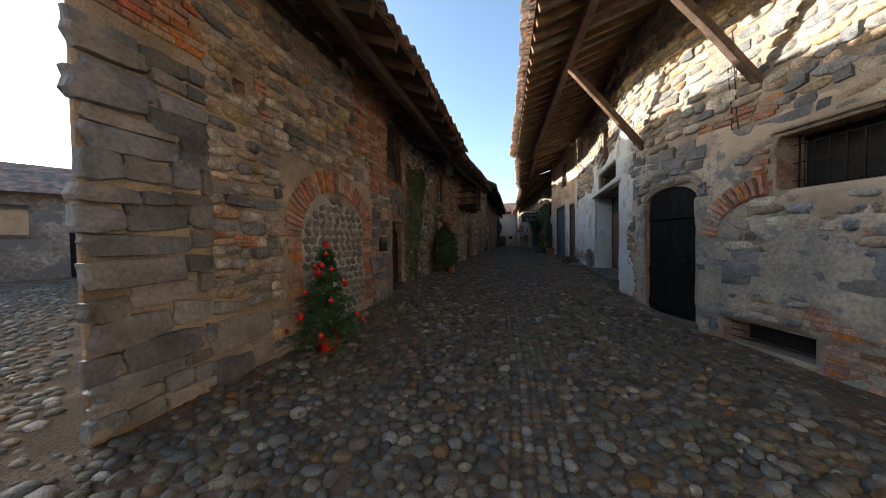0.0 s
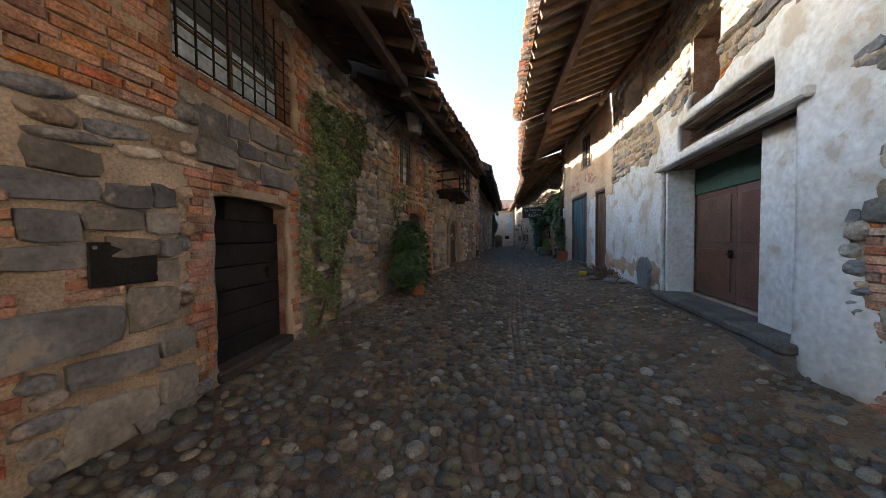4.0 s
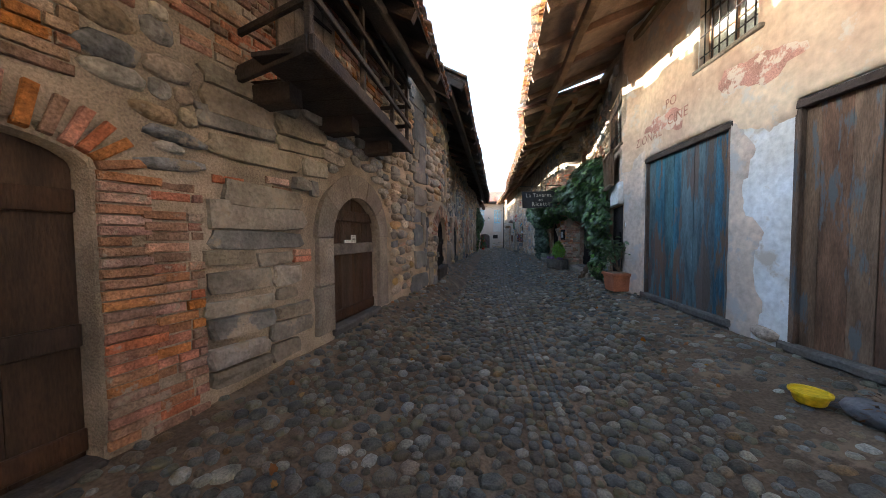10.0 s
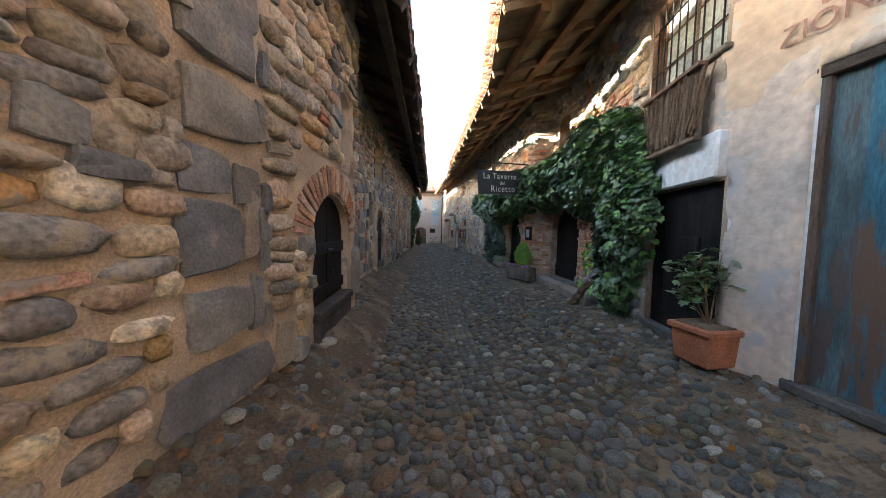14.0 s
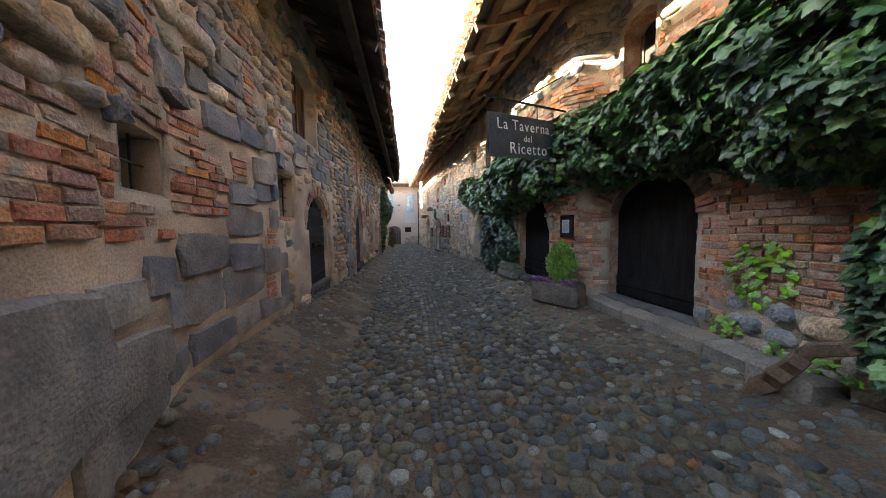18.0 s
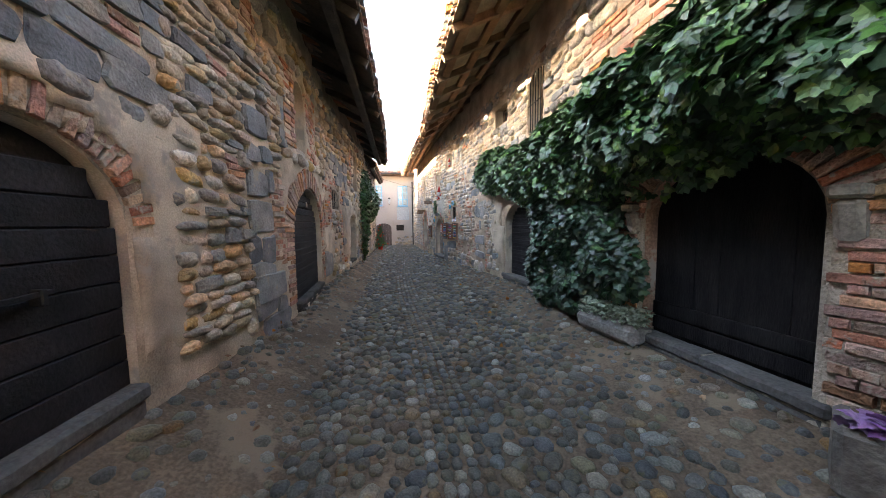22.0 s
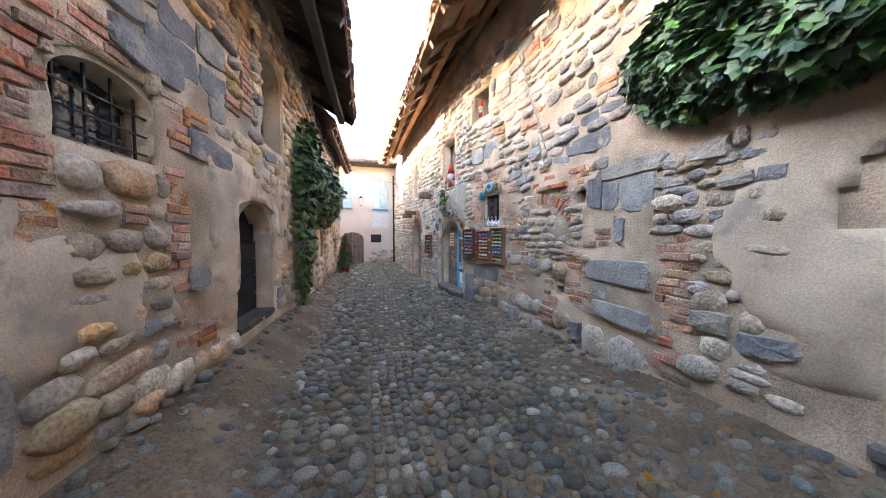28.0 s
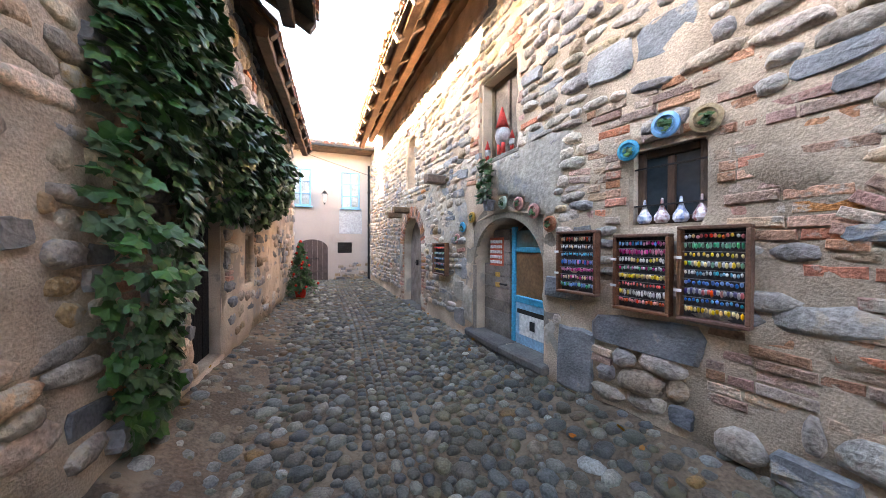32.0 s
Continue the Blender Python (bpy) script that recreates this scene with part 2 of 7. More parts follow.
M_PALESLATE = mat("blue_grey_stone", (1, 1, 1), 0.8, 0.3, 4, 0.6, 50, rand=0.35, palette=[(0.225, 0.232, 0.238), (0.275, 0.268, 0.258), (0.185, 0.19, 0.197), (0.31, 0.285, 0.245), (0.24, 0.243, 0.247)], grain=0.5, stain=((0.4, 0.34, 0.27), 4, 0.58))
M_SILL = mat("grey_stone_sill", (0.12, 0.112, 0.103), 0.85, 0.25, 4, 0.35, 40, rand=0.2)
M_LEAF = mat("ivy_leaf", (1, 1, 1), 0.42, 0.3, 2.0, 0.15, 40, rand=0.4, spec=0.5, palette=[(0.038, 0.088, 0.033), (0.055, 0.125, 0.038), (0.043, 0.105, 0.041), (0.075, 0.165, 0.042), (0.047, 0.112, 0.045), (0.034, 0.086, 0.036), (0.115, 0.225, 0.055), (0.16, 0.27, 0.08)])
# darker copy of the ivy palette; the canopy's shade is in the colour
M_SHADELEAF = mat("shaded_ivy_leaf", (1, 1, 1), 0.42, 0.3, 2.0, 0.15, 40, rand=0.4, spec=0.5, palette=[(0.026, 0.06, 0.032), (0.034, 0.08, 0.034), (0.028, 0.066, 0.036), (0.045, 0.1, 0.036), (0.022, 0.055, 0.028)])
M_IRON = mat("wrought_iron", (0.03, 0.028, 0.028), 0.6, 0.2, 8, 0.2, 60, metal=0.6)
M_EPLASTER = mat("pale_house_plaster", (0.46, 0.40, 0.35), 0.92, 0.1, 0.6, 0.15, 60, grain=0.25, stain=((0.4, 0.34, 0.29), 0.8, 0.62))
# near-black colour that paints in the darkness inside openings
M_DARK = mat("painted_interior_shade", (0.03, 0.027, 0.025), 0.95, 0.3, 2, 0.2, 20)


# ---- mesh helpers ----
def mesh_ob(name, verts, faces, material, parent=None, label="", smooth=False):
    me = bpy.data.meshes.new(name)
    me.from_pydata([tuple(v) for v in verts], [], [tuple(f) for f in faces])
    if smooth:
        me.polygons.foreach_set("use_smooth", [True] * len(me.polygons))
    me.materials.append(material)
    me.update()
    ob = new(name, me)
    if parent:
        ob.parent = parent
    if label:
        tagged(ob, label)
    return ob


def part(name, bm, material, parent, label="", smooth=False):
    me = bpy.data.meshes.new(name)
    bm.to_mesh(me)
    bm.free()
    me.materials.append(material)
    if smooth:
        me.polygons.foreach_set("use_smooth", [True] * len(me.polygons))
    ob = new(name, me)
    ob.parent = parent
    if label:
        tagged(ob, label)
    return ob


def thing(name, label, category, place=None, group="", kind=""):
    ob = new(name)
    ob.empty_display_size = 0.1
    if place is not None:
        ob.matrix_world = place if isinstance(place, Matrix) else Matrix.Translation(place)
    return tagged(ob, label, category, group, kind)


def box(bm, x0, x1, y0, y1, z0, z1, bev=0.008, rot=None):
    """A bevelled box added to a bmesh."""
    r = bmesh.ops.create_cube(bm, size=1.0)
    vs = r["verts"]
    for v in vs:
        v.co = Vector(((x0 + x1) / 2 + v.co.x * (x1 - x0), (y0 + y1) / 2 + v.co.y * (y1 - y0), (z0 + z1) / 2 + v.co.z * (z1 - z0)))
    if bev:
        es = list({e for v in vs for e in v.link_edges})
        b = bmesh.ops.bevel(bm, geom=es, offset=min(bev, 0.45 * min(x1 - x0, y1 - y0, z1 - z0)), segments=1, affect="EDGES")
        vs = list({v for f in b["faces"] for v in f.verts})
    if rot is not None:
        bmesh.ops.transform(bm, matrix=rot, verts=vs)
    return vs


def boxed(*a, **k):
    bm = bmesh.new()
    box(bm, *a, **k)
    return bm


def beam(a, b, w, h, taper=1.0, segs=1, wob=0.0, rnd=None):
    """A timber from a to b as a bmesh, w wide and h high."""
    bm = bmesh.new()
    a, b = Vector(a), Vector(b)
    d = (b - a).normalized()
    side = d.cross(Vector((0, 0, 1)))
    side = side.normalized() if side.length > 1e-3 else Vector((1, 0, 0))
    up = side.cross(d)
    rings = []
    for i in range(segs + 1):
        k = i / segs
        p = a.lerp(b, k)
        if rnd and 0 < i < segs:
            p = p + side * rnd.uniform(-wob, wob) + up * rnd.uniform(-wob, wob)
        s = 1 + (taper - 1) * k
        c = 0.18
        prof = [(-1 + c, -1), (1 - c, -1), (1, -1 + c), (1, 1 - c), (1 - c, 1), (-1 + c, 1), (-1, 1 - c), (-1, -1 + c)]
        rings.append([bm.verts.new(p + side * (u * w / 2 * s) + up * (v * h / 2 * s)) for u, v in prof])
    for r0, r1 in zip(rings, rings[1:]):
        for i in range(8):
            bm.faces.new((r0[i], r0[(i + 1) % 8], r1[(i + 1) % 8], r1[i]))
    bm.faces.new(rings[0][::-1])
    bm.faces.new(rings[-1])
    return bm


# ---- the plan ----
XL = [(-12, -3.3), (-3, -2.8), (4, -2.6), (6, -2.48), (8, -2.72), (11, -2.7), (12, -2.6), (12.8, -2.45), (14.7, -2.0), (16, -1.88), (18.4, -1.44), (19.8, -1.44), (21.3, -1.85), (23.3, -1.82), (24.1, -1.76), (25.4, -1.74), (28, -1.56), (30, -1.66), (31.3, -1.58), (32.4, -1.45), (34, -1.38), (44, -1.3)]
XR = [(-12, 4.3), (2, 4.0), (4.7, 3.3), (5.72, 2.9), (6.7, 2.6), (7.6, 2.5), (10.8, 2.75), (14.4, 2.78), (15.6, 2.62), (17.8, 2.5), (18.2, 2.32), (20, 2.65), (22.2, 2.98), (23.6, 2.98), (23.85, 2.55), (24.5, 2.42), (25.9, 2.36), (28.7, 2.33), (31.5, 2.12), (33.3, 1.95), (34.4, 1.7), (35.9, 1.58), (38.3, 1.42), (44, 1.1)]
GZ = [(-12, 0), (4.4, 0.01), (11, 0.19), (17.6, 0.29), (24.2, 0.24), (30.8, 0.24), (37.4, 0.38), (44, 0.44), (60, 0.5)]
EL = [(-12, 0), (3, 0.15), (6, 0.32), (12, 0.36), (15, 0.6), (18.5, 0.76), (21, 0.7), (24.4, 0.66), (28, 0.54), (32.5, 0.6), (38, 0.48), (44, 0.44)]
ER = [(-12, -0.12), (4, -0.12), (6, 0.0), (8.5, 0.43), (14.6, 0.49), (18.5, 0.58), (22.7, 0.46), (25, 0.52), (29, 0.55), (35, 0.46), (39, 0.36), (44, 0.42)]


def at(table, y):
    return float(np.interp(y, [p[0] for p in table], [p[1] for p in table]))


def wall_x(side, y):
    return at(XL if side == "L" else XR, y)


def ground_z(x, y):
    g, xl, xr = at(GZ, y), wall_x("L", y), wall_x("R", y)
    if x < -0.9:
        k = min(1, (-0.9 - x) / max(0.3, -0.9 - xl))
        return g + (at(EL, y) - g) * k ** 1.3
    if x > 1.0:
        k = min(1, (x - 1.0) / max(0.3, xr - 1.0))
        return g + (at(ER, y) - g) * k ** 1.3
    return g


def wall_frame(side, y, z=0.0, off=0.0):
    """Local frame on a wall: x along the street, y out of the wall into the street, z up."""
    d = 0.05
    t = Vector((wall_x(side, y + d) - wall_x(side, y - d), 2 * d, 0)).normalized()
    n = Vector((t.y, -t.x, 0)) if side == "L" else Vector((-t.y, t.x, 0))
    p = Vector((wall_x(side, y), y, z)) + n * off
    along = t if side == "R" else t
    return Matrix(((along.x, n.x, 0, p.x), (along.y, n.y, 0, p.y), (0, 0, 1, p.z), (0, 0, 0, 1)))


THICK = 0.5


def arch_top(o, y):
    y0, y1, z0, z1, rise = o[:5]
    if not rise:
        return z1
    u = max(-1, min(1, (2 * y - y0 - y1) / (y1 - y0)))
    return z1 - rise + rise * math.sqrt(max(0, 1 - u * u))


def wall(name, side, ya, yb, top, openings, material, label, face=0.0, bottom=-0.4, skew=0.0, reveal=None):
    """A thick wall along the street with openings (y0, y1, z0, z1, arch rise) through it."""
    ys = {ya, yb} | {y for t in (XL if side == "L" else XR) for y in [t[0]] if ya < y < yb}
    for o in openings:
        steps = 14 if o[4] else 1
        ys |= {o[0] + (o[1] - o[0]) * (0.5 - 0.5 * math.cos(math.pi * i / steps)) for i in range(steps + 1)}
    ys |= set(np.arange(math.ceil(ya), yb, 1.0).tolist())
    ys = sorted(y for y in ys if ya - 1e-6 <= y <= yb + 1e-6)
    ys = [y for i, y in enumerate(ys) if i == 0 or y - ys[i - 1] > 1e-4]
    sgn = -1 if side == "L" else 1
    V, F, lining = [], [], []

    def q(pts, flip):
        i = len(V)
        V.extend(pts)
        F.append((i, i + 1, i + 2, i + 3) if not flip else (i + 3, i + 2, i + 1, i))

    def P(y, z, d):
        return (wall_x(side, y) + sgn * d - sgn * face, y + (skew * d if y == ya else 0), z)

    flip = side == "L"
    for a, b in zip(ys, ys[1:]):
        mid = (a + b) / 2
        cuts = sorted((o for o in openings if o[0] - 1e-6 < mid < o[1] + 1e-6), key=lambda o: o[2])
        lo = (bottom, bottom)
        spans = []
        for o in cuts:
            spans.append((lo, (o[2], o[2])))
            lo = (arch_top(o, a), arch_top(o, b))
            q([P(a, o[2], 0), P(b, o[2], 0), P(b, o[2], THICK), P(a, o[2], THICK)], flip)
            q([P(a, lo[0], 0), P(a, lo[0], THICK), P(b, lo[1], THICK), P(b, lo[1], 0)], flip)
            lining.append(len(F) - 1)
        spans.append((lo, (top(a), top(b))))
        for (l0, l1), (h0, h1) in spans:
            q([P(a, l0, 0), P(a, h0, 0), P(b, h1, 0), P(b, l1, 0)], flip)
            q([P(a, l0, THICK), P(b, l1, THICK), P(b, h1, THICK), P(a, h0, THICK)], flip)
        q([P(a, top(a), 0), P(a, top(a), THICK), P(b, top(b), THICK), P(b, top(b), 0)], flip)
    for o in openings:
        for y, f in ((o[0], flip), (o[1], not flip)):
            zt = arch_top(o, y)
            q([P(y, o[2], 0), P(y, o[2], THICK), P(y, zt, THICK), P(y, zt, 0)], f)
            lining.append(len(F) - 1)
    for y, f in ((ya, not flip), (yb, flip)):
        q([P(y, bottom, 0), P(y, bottom, THICK), P(y, top(y), THICK), P(y, top(y), 0)], f)
    ob = mesh_ob(name, V, F, material)
    if reveal:
        ob.data.materials.append(reveal)
        for i in lining:
            ob.data.polygons[i].material_index = 1
    return tagged(ob, label, "wall", kind="structure")


# ---- openings: y0, y1, z0, z1, arch rise ----
O_WIN1 = (6.14, 7.7, 2.8, 4.1, 0.5)
O_DOOR1 = (6.44, 7.5, 0.38, 1.9, 0.05)
O_WIN2 = (11.42, 12.36, 2.85, 4.08, 0.34)
O_DOOR2 = (11.94, 12.86, 0.4, 2.2, 0.16)
O_DOOR3 = (14.67, 15.82, 0.62, 2.15, 0.5)
O_DOOR4 = (18.28, 19.52, 0.93, 2.1, 0.42)
O_WINA = (19.12, 19.65, 2.45, 3.4, 0.12)
O_SMALL = (20.72, 21.17, 1.9, 2.25, 0)
O_WINB = (23.6, 24.6, 3.05, 4.15, 0.14)
O_WIN5 = (22.98, 23.5, 1.85, 2.37, 0)
O_DOOR5 = (23.96, 25.12, 0.77, 2.22, 0.48)
O_WINE = (27.88, 28.45, 2.9, 3.9, 0.22)
O_DOOR6 = (27.64, 29.5, 0.62, 2.35, 0.7)
O_NICHE = (30.6, 31.28, 2.15, 2.62, 0.18)
O_DOOR8 = (32.25, 33.26, 0.72, 2.05, 0.4)
O_WINF = (32.95, 33.72, 2.85, 4.0, 0.25)
O_DOOR9 = (35.3, 36.0, 0.55, 1.95, 0)
O_WING = (36.7, 37.1, 1.2, 1.75, 0)
LEFT_OPEN = [O_WIN1, O_DOOR1, O_WIN2, O_DOOR2, O_DOOR3, O_DOOR4, O_WINA, O_SMALL, O_WINB, O_WIN5, O_DOOR5, O_WINE, O_DOOR6, O_NICHE, O_DOOR8, O_WINF, O_DOOR9, O_WING]
O_HOLE = (2.58, 2.73, 2.93, 3.07, 0)
R_HOLE = (31.6, 31.73, 2.03, 2.16, 0)
R_HOLE2 = (31.92, 32.05, 0.97, 1.07, 0)
LEFT_OPEN.append(O_HOLE)
R_WIN1 = (3.55, 4.72, 2.0, 2.66, 0)
R_VENT = (4.3, 5.28, -0.05, 0.25, 0)
R_DOOR1 = (5.68, 6.7, 0.04, 2.31, 0.24)
R_DOOR2 = (7.72, 10.7, 0.48, 2.68, 0)
R_WIDE = (8.0, 10.1, 2.92, 3.24, 0)
R_UP1 = (9.1, 9.8, 3.45, 4.5, 0)
R_SQ = (11.8, 12.75, 4.4, 5.0, 0)
R_WOOD = (14.29, 15.02, 0.55, 2.9, 0)
R_BLUE = (15.74, 17.58, 0.6, 2.97, 0)
R_WIN2 = (15.42, 16.32, 3.92, 5.02, 0)
R_BLK = (18.14, 19.3, 0.62, 2.26, 0)
R_WIN3 = (18.2, 19.48, 3.5, 4.6, 0)
R_DOOR5 = (22.06, 23.57, 0.57, 2.36, 0.55)
R_UPA = (22.75, 23.35, 3.7, 4.6, 0.15)
R_DOOR6 = (24.51, 25.82, 0.6, 2.27, 0.5)
R_UPB = (27.98, 28.58, 3.4, 4.4, 0.12)
R_DOOR7 = (28.45, 29.59, 0.64, 2.16, 0.45)
R_UPC = (29.5, 30.15, 3.95, 4.35, 0)
R_WIN8 = (33.42, 33.85, 1.83, 2.36, 0)
R_UPD = (33.75, 34.2, 3.75, 4.2, 0)
R_SHOP = (34.66, 36.0, 0.54, 2.0, 0.58)
R_GNOME = (35.08, 35.8, 2.74, 3.75, 0)
R_DOOR9 = (38.1, 39.4, 0.38, 2.26, 0.55)
R_UPE = (38.5, 39.1, 2.95, 4.05, 0.2)
RIGHT_OPEN = [R_WIN1, R_VENT, R_DOOR1, R_DOOR2, R_WIDE, R_UP1, R_SQ, R_WOOD, R_BLUE, R_WIN2, R_BLK, R_WIN3, R_DOOR5, R_UPA, R_DOOR6, R_UPB, R_DOOR7, R_UPC, R_WIN8, R_UPD, R_SHOP, R_GNOME, R_DOOR9, R_UPE, R_HOLE, R_HOLE2]


def cut(openings, a, b):
    return [o for o in openings if a < (o[0] + o[1]) / 2 < b]


L_SEG = [(1.45, 10.2, 4.35), (10.2, 16.3, 4.4), (16.3, 36.05, 4.85), (36.05, 42, 4.7)]
R_SEG = [(-12, 11.0, 5.6), (11.0, 18.1, 5.6), (18.1, 27, 5.36), (27, 44, 5.36)]
WALLS = {}
for i, (a, b, h) in enumerate(L_SEG):
    WALLS[f"L{i + 1}"] = wall(f"wall_left_{i + 1}", "L", a, b, lambda y, h=h: h, cut(LEFT_OPEN, a, b), M_MORTAR, "rough rubble stone wall with lime mortar and brick patches", skew=1.0 if i == 0 else 0.0, reveal=(M_REDLINE, M_MORTAR, M_PLASTER, M_PLASTER)[i])
for i, (a, b, h) in enumerate(R_SEG):
    WALLS[f"R{i + 1}"] = wall(f"wall_right_{i + 1}", "R", a, b, lambda y, h=h: h, cut(RIGHT_OPEN, a, b), (M_MORTAR, M_WHITE, M_MORTAR, M_TANMORTAR)[i], "old plastered rubble wall with worn patches", reveal=(M_REDLINE, M_PATCHY, M_REDLINE, M_PLASTER)[i])


# unseen boxes added behind the openings, painted near-black to keep them dark
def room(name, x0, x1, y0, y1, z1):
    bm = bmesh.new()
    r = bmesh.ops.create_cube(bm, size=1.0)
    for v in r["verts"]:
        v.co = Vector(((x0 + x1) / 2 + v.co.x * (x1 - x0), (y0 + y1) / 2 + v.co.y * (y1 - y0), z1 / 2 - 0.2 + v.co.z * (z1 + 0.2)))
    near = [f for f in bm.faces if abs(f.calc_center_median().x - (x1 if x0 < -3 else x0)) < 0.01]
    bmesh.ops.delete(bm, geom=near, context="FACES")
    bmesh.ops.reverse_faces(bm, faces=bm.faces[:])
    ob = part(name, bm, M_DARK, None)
    return tagged(ob, "near-black box added behind the street wall to keep its openings dark", "wall", kind="structure")


room("wall_darkbox_left", -6.4, -3.4, 6.0, 42, 4.2)
room("wall_darkbox_right", 4.6, 9, -12, 44, 5.0)

# ---- ground ----
ys = np.arange(-14, 62.1, 0.5)
xs = [-60, -20, -8, -5, -3.2, -2.6, -2.2, -1.8, -1.4, -0.9, -0.4, 0, 0.5, 1.0, 1.4, 1.8, 2.2, 2.6, 3.2, 4.2, 8, 20, 60]
V = [(x, y, ground_z(max(min(x, 4.5), -3.5), y) - 0.024) for y in ys for x in xs]
V = [(x, (-400 if y == ys[0] else 400 if y == ys[-1] else y), z) for x, y, z in V]
V = [(x * (10 if abs(x) == 60 else 1), y, z) for x, y, z in V]
W = len(xs)
F = [(j * W + i, j * W + i + 1, (j + 1) * W + i + 1, (j + 1) * W + i) for j in range(len(ys) - 1) for i in range(W - 1)]
ground = tagged(mesh_ob("ground", V, F, M_EARTH, smooth=True), "trodden brown earth between the cobbles of the lane", "ground", kind="structure")


# ---- roofs: eave edge (y, x, z), junction height at the wall ----
def roof(name, side, edge, zw, ridge, label, step=0.62, purlins=2, wood=None, skew=0.0):
    """Rafters, boarding and clay tiles from the eave edge over the wall to a ridge (x, z)."""
    rnd = random.Random(name)
    # default timber by side: the darker tone on the left
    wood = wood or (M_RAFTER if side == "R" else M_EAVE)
    root = thing(name, label, "roof", kind="structure")
    ya, yb = edge[0][0], edge[-1][0]

    def at_k(y, k, up=0.0):
        ex, ez = (float(np.interp(y, [e[0] for e in edge], [e[i] for e in edge])) for i in (1, 2))
        wx = wall_x(side, y)
        if k <= 1:
            return Vector((ex + (wx - ex) * k, y, ez + (zw - ez) * k + up))
        return Vector((wx + (ridge[0] - wx) * (k - 1), y + skew * (k - 1) * (yb - y) / (yb - ya), zw + (ridge[1] - zw) * (k - 1) + up))
    n = max(2, int((yb - ya) / 0.5))
    rows = np.linspace(ya, yb, n + 1)
    V, F = [], []
    for y in rows:
        for k in (0, 1, 2):
            V += [at_k(y, k, 0.09), at_k(y, k, 0.12)]
        back = at_k(y, 2)
        V += [Vector((back.x, back.y, 0)), Vector((back.x * 1.02, back.y, 0))]
    for j in range(n):
        o = j * 8
        for a, b in ((0, 2), (2, 4), (4, 6)):
            F += [(o + a, o + b, o + 8 + b, o + 8 + a), (o + a + 1, o + 8 + a + 1, o + 8 + b + 1, o + b + 1)]
        F += [(o, o + 8, o + 9, o + 1)]
    for o in (0, n * 8):
        F += [(o, o + 1, o + 3, o + 2), (o + 2, o + 3, o + 5, o + 4)]
    mesh_ob("boarding", V, F, wood, root)
    y = ya + 0.06
    while y < yb:
        part("rafter", beam(at_k(y, 0.015, 0.03), at_k(y, 1.0, 0.03), 0.09, 0.12, 1.05, 3, 0.008, rnd), wood, root)
        y += step * rnd.uniform(0.9, 1.1)
    for k in np.linspace(0.3, 0.92, purlins):
        part("purlin", beam(at_k(ya, k, -0.09), at_k(yb, k, -0.09), 0.14, 0.14, 1, 8, 0.012, rnd), wood, root)
    V, F = [], []

    def tile(y, k0, k1, r, up, under):
        i = len(V)
        for k, rr in ((k0, r), (k1, r * 0.85)):
            c = at_k(y, k, 0.125 + up)
            for s in range(6):
                a = math.pi * s / 5
                V.append((c.x, c.y - rr * math.cos(a), c.z + (rr * math.sin(a) * 0.8 if not under else -rr * math.sin(a) * 0.5 + rr * 0.4)))
        for s in range(5):
            F.append((i + s, i + s + 1, i + 7 + s, i + 6 + s))
    y = ya
    while y < yb:
        for q in range(4):
            lift = rnd.uniform(0, 0.015)
            tile(y + rnd.uniform(-0.01, 0.01), -0.06 + 0.35 * q - rnd.uniform(0, 0.03), -0.06 + 0.35 * (q + 1.15), 0.085, 0.03 + lift, False)
            tile(y + 0.1, -0.03 + 0.35 * q, -0.03 + 0.35 * (q + 1.15), 0.08, lift, True)
        y += 0.2
    ob = mesh_ob("tile_course", V, F, M_TILE, root, smooth=True)
    sm = ob.modifiers.new("thick", "SOLIDIFY")
    sm.thickness = 0.018
    return root


roof("tiled_roof_left_1", "L", [(1.2, -1.47, 3.8), (3, -1.37, 3.8), (4.4, -1.27, 3.8), (7.6, -1.24, 3.8), (8.9, -1.24, 3.8)], 4.3, (-6.5, 4.8), "old clay-tiled roof with dark timber eaves", skew=3.2)
roof("tiled_roof_left_2", "L", [(9.1, -1.3, 3.74), (10.5, -1.22, 3.77), (11.7, -1.1, 3.78), (13, -1.02, 3.8), (16.5, -0.95, 3.82)], 4.34, (-6.5, 5.8), "old clay-tiled roof with dark timber eaves over a balcony")
roof("tiled_roof_left_3", "L", [(16.9, -0.72, 4.2), (20.4, -0.66, 4.2), (27, -0.54, 4.2), (32, -0.42, 4.2), (36.2, -0.46, 4.2)], 4.75, (-6.5, 5.2), "long clay-tiled roof with very dark timber eaves", purlins=1, step=1.1, wood=M_DARKWOOD)
roof("tiled_roof_left_4", "L", [(36.35, -0.9, 4.15), (41.5, -0.8, 4.15)], 4.6, (-6.5, 5.6), "clay-tiled roof with a lighter timber eave")
roof("tiled_roof_right_1", "R", [(-12, 0.6, 4.85), (4.8, 0.42, 4.85), (8, 0.37, 4.85), (13.9, 0.26, 4.85)], 5.6, (7.5, 7), "deep timber eaves with clay tiles on the sunlit house", step=0.36)
roof("tiled_roof_right_2", "R", [(14.1, 0.46, 4.8), (16.4, 0.52, 4.82), (19.6, 0.6, 4.82)], 5.5, (7.5, 7), "deep timber eaves with clay tiles and carved rafter ends", step=0.95)
roof("tiled_roof_right_3", "R", [(19.7, 0.56, 4.72), (22, 0.85, 4.66), (29, 0.72, 4.6), (33.5, 0.8, 4.6), (37, 0.55, 4.6), (42, 0.34, 4.6)], 5.3, (7, 6.6), "long clay-tiled roof with deep timber eaves", purlins=3, step=0.8)


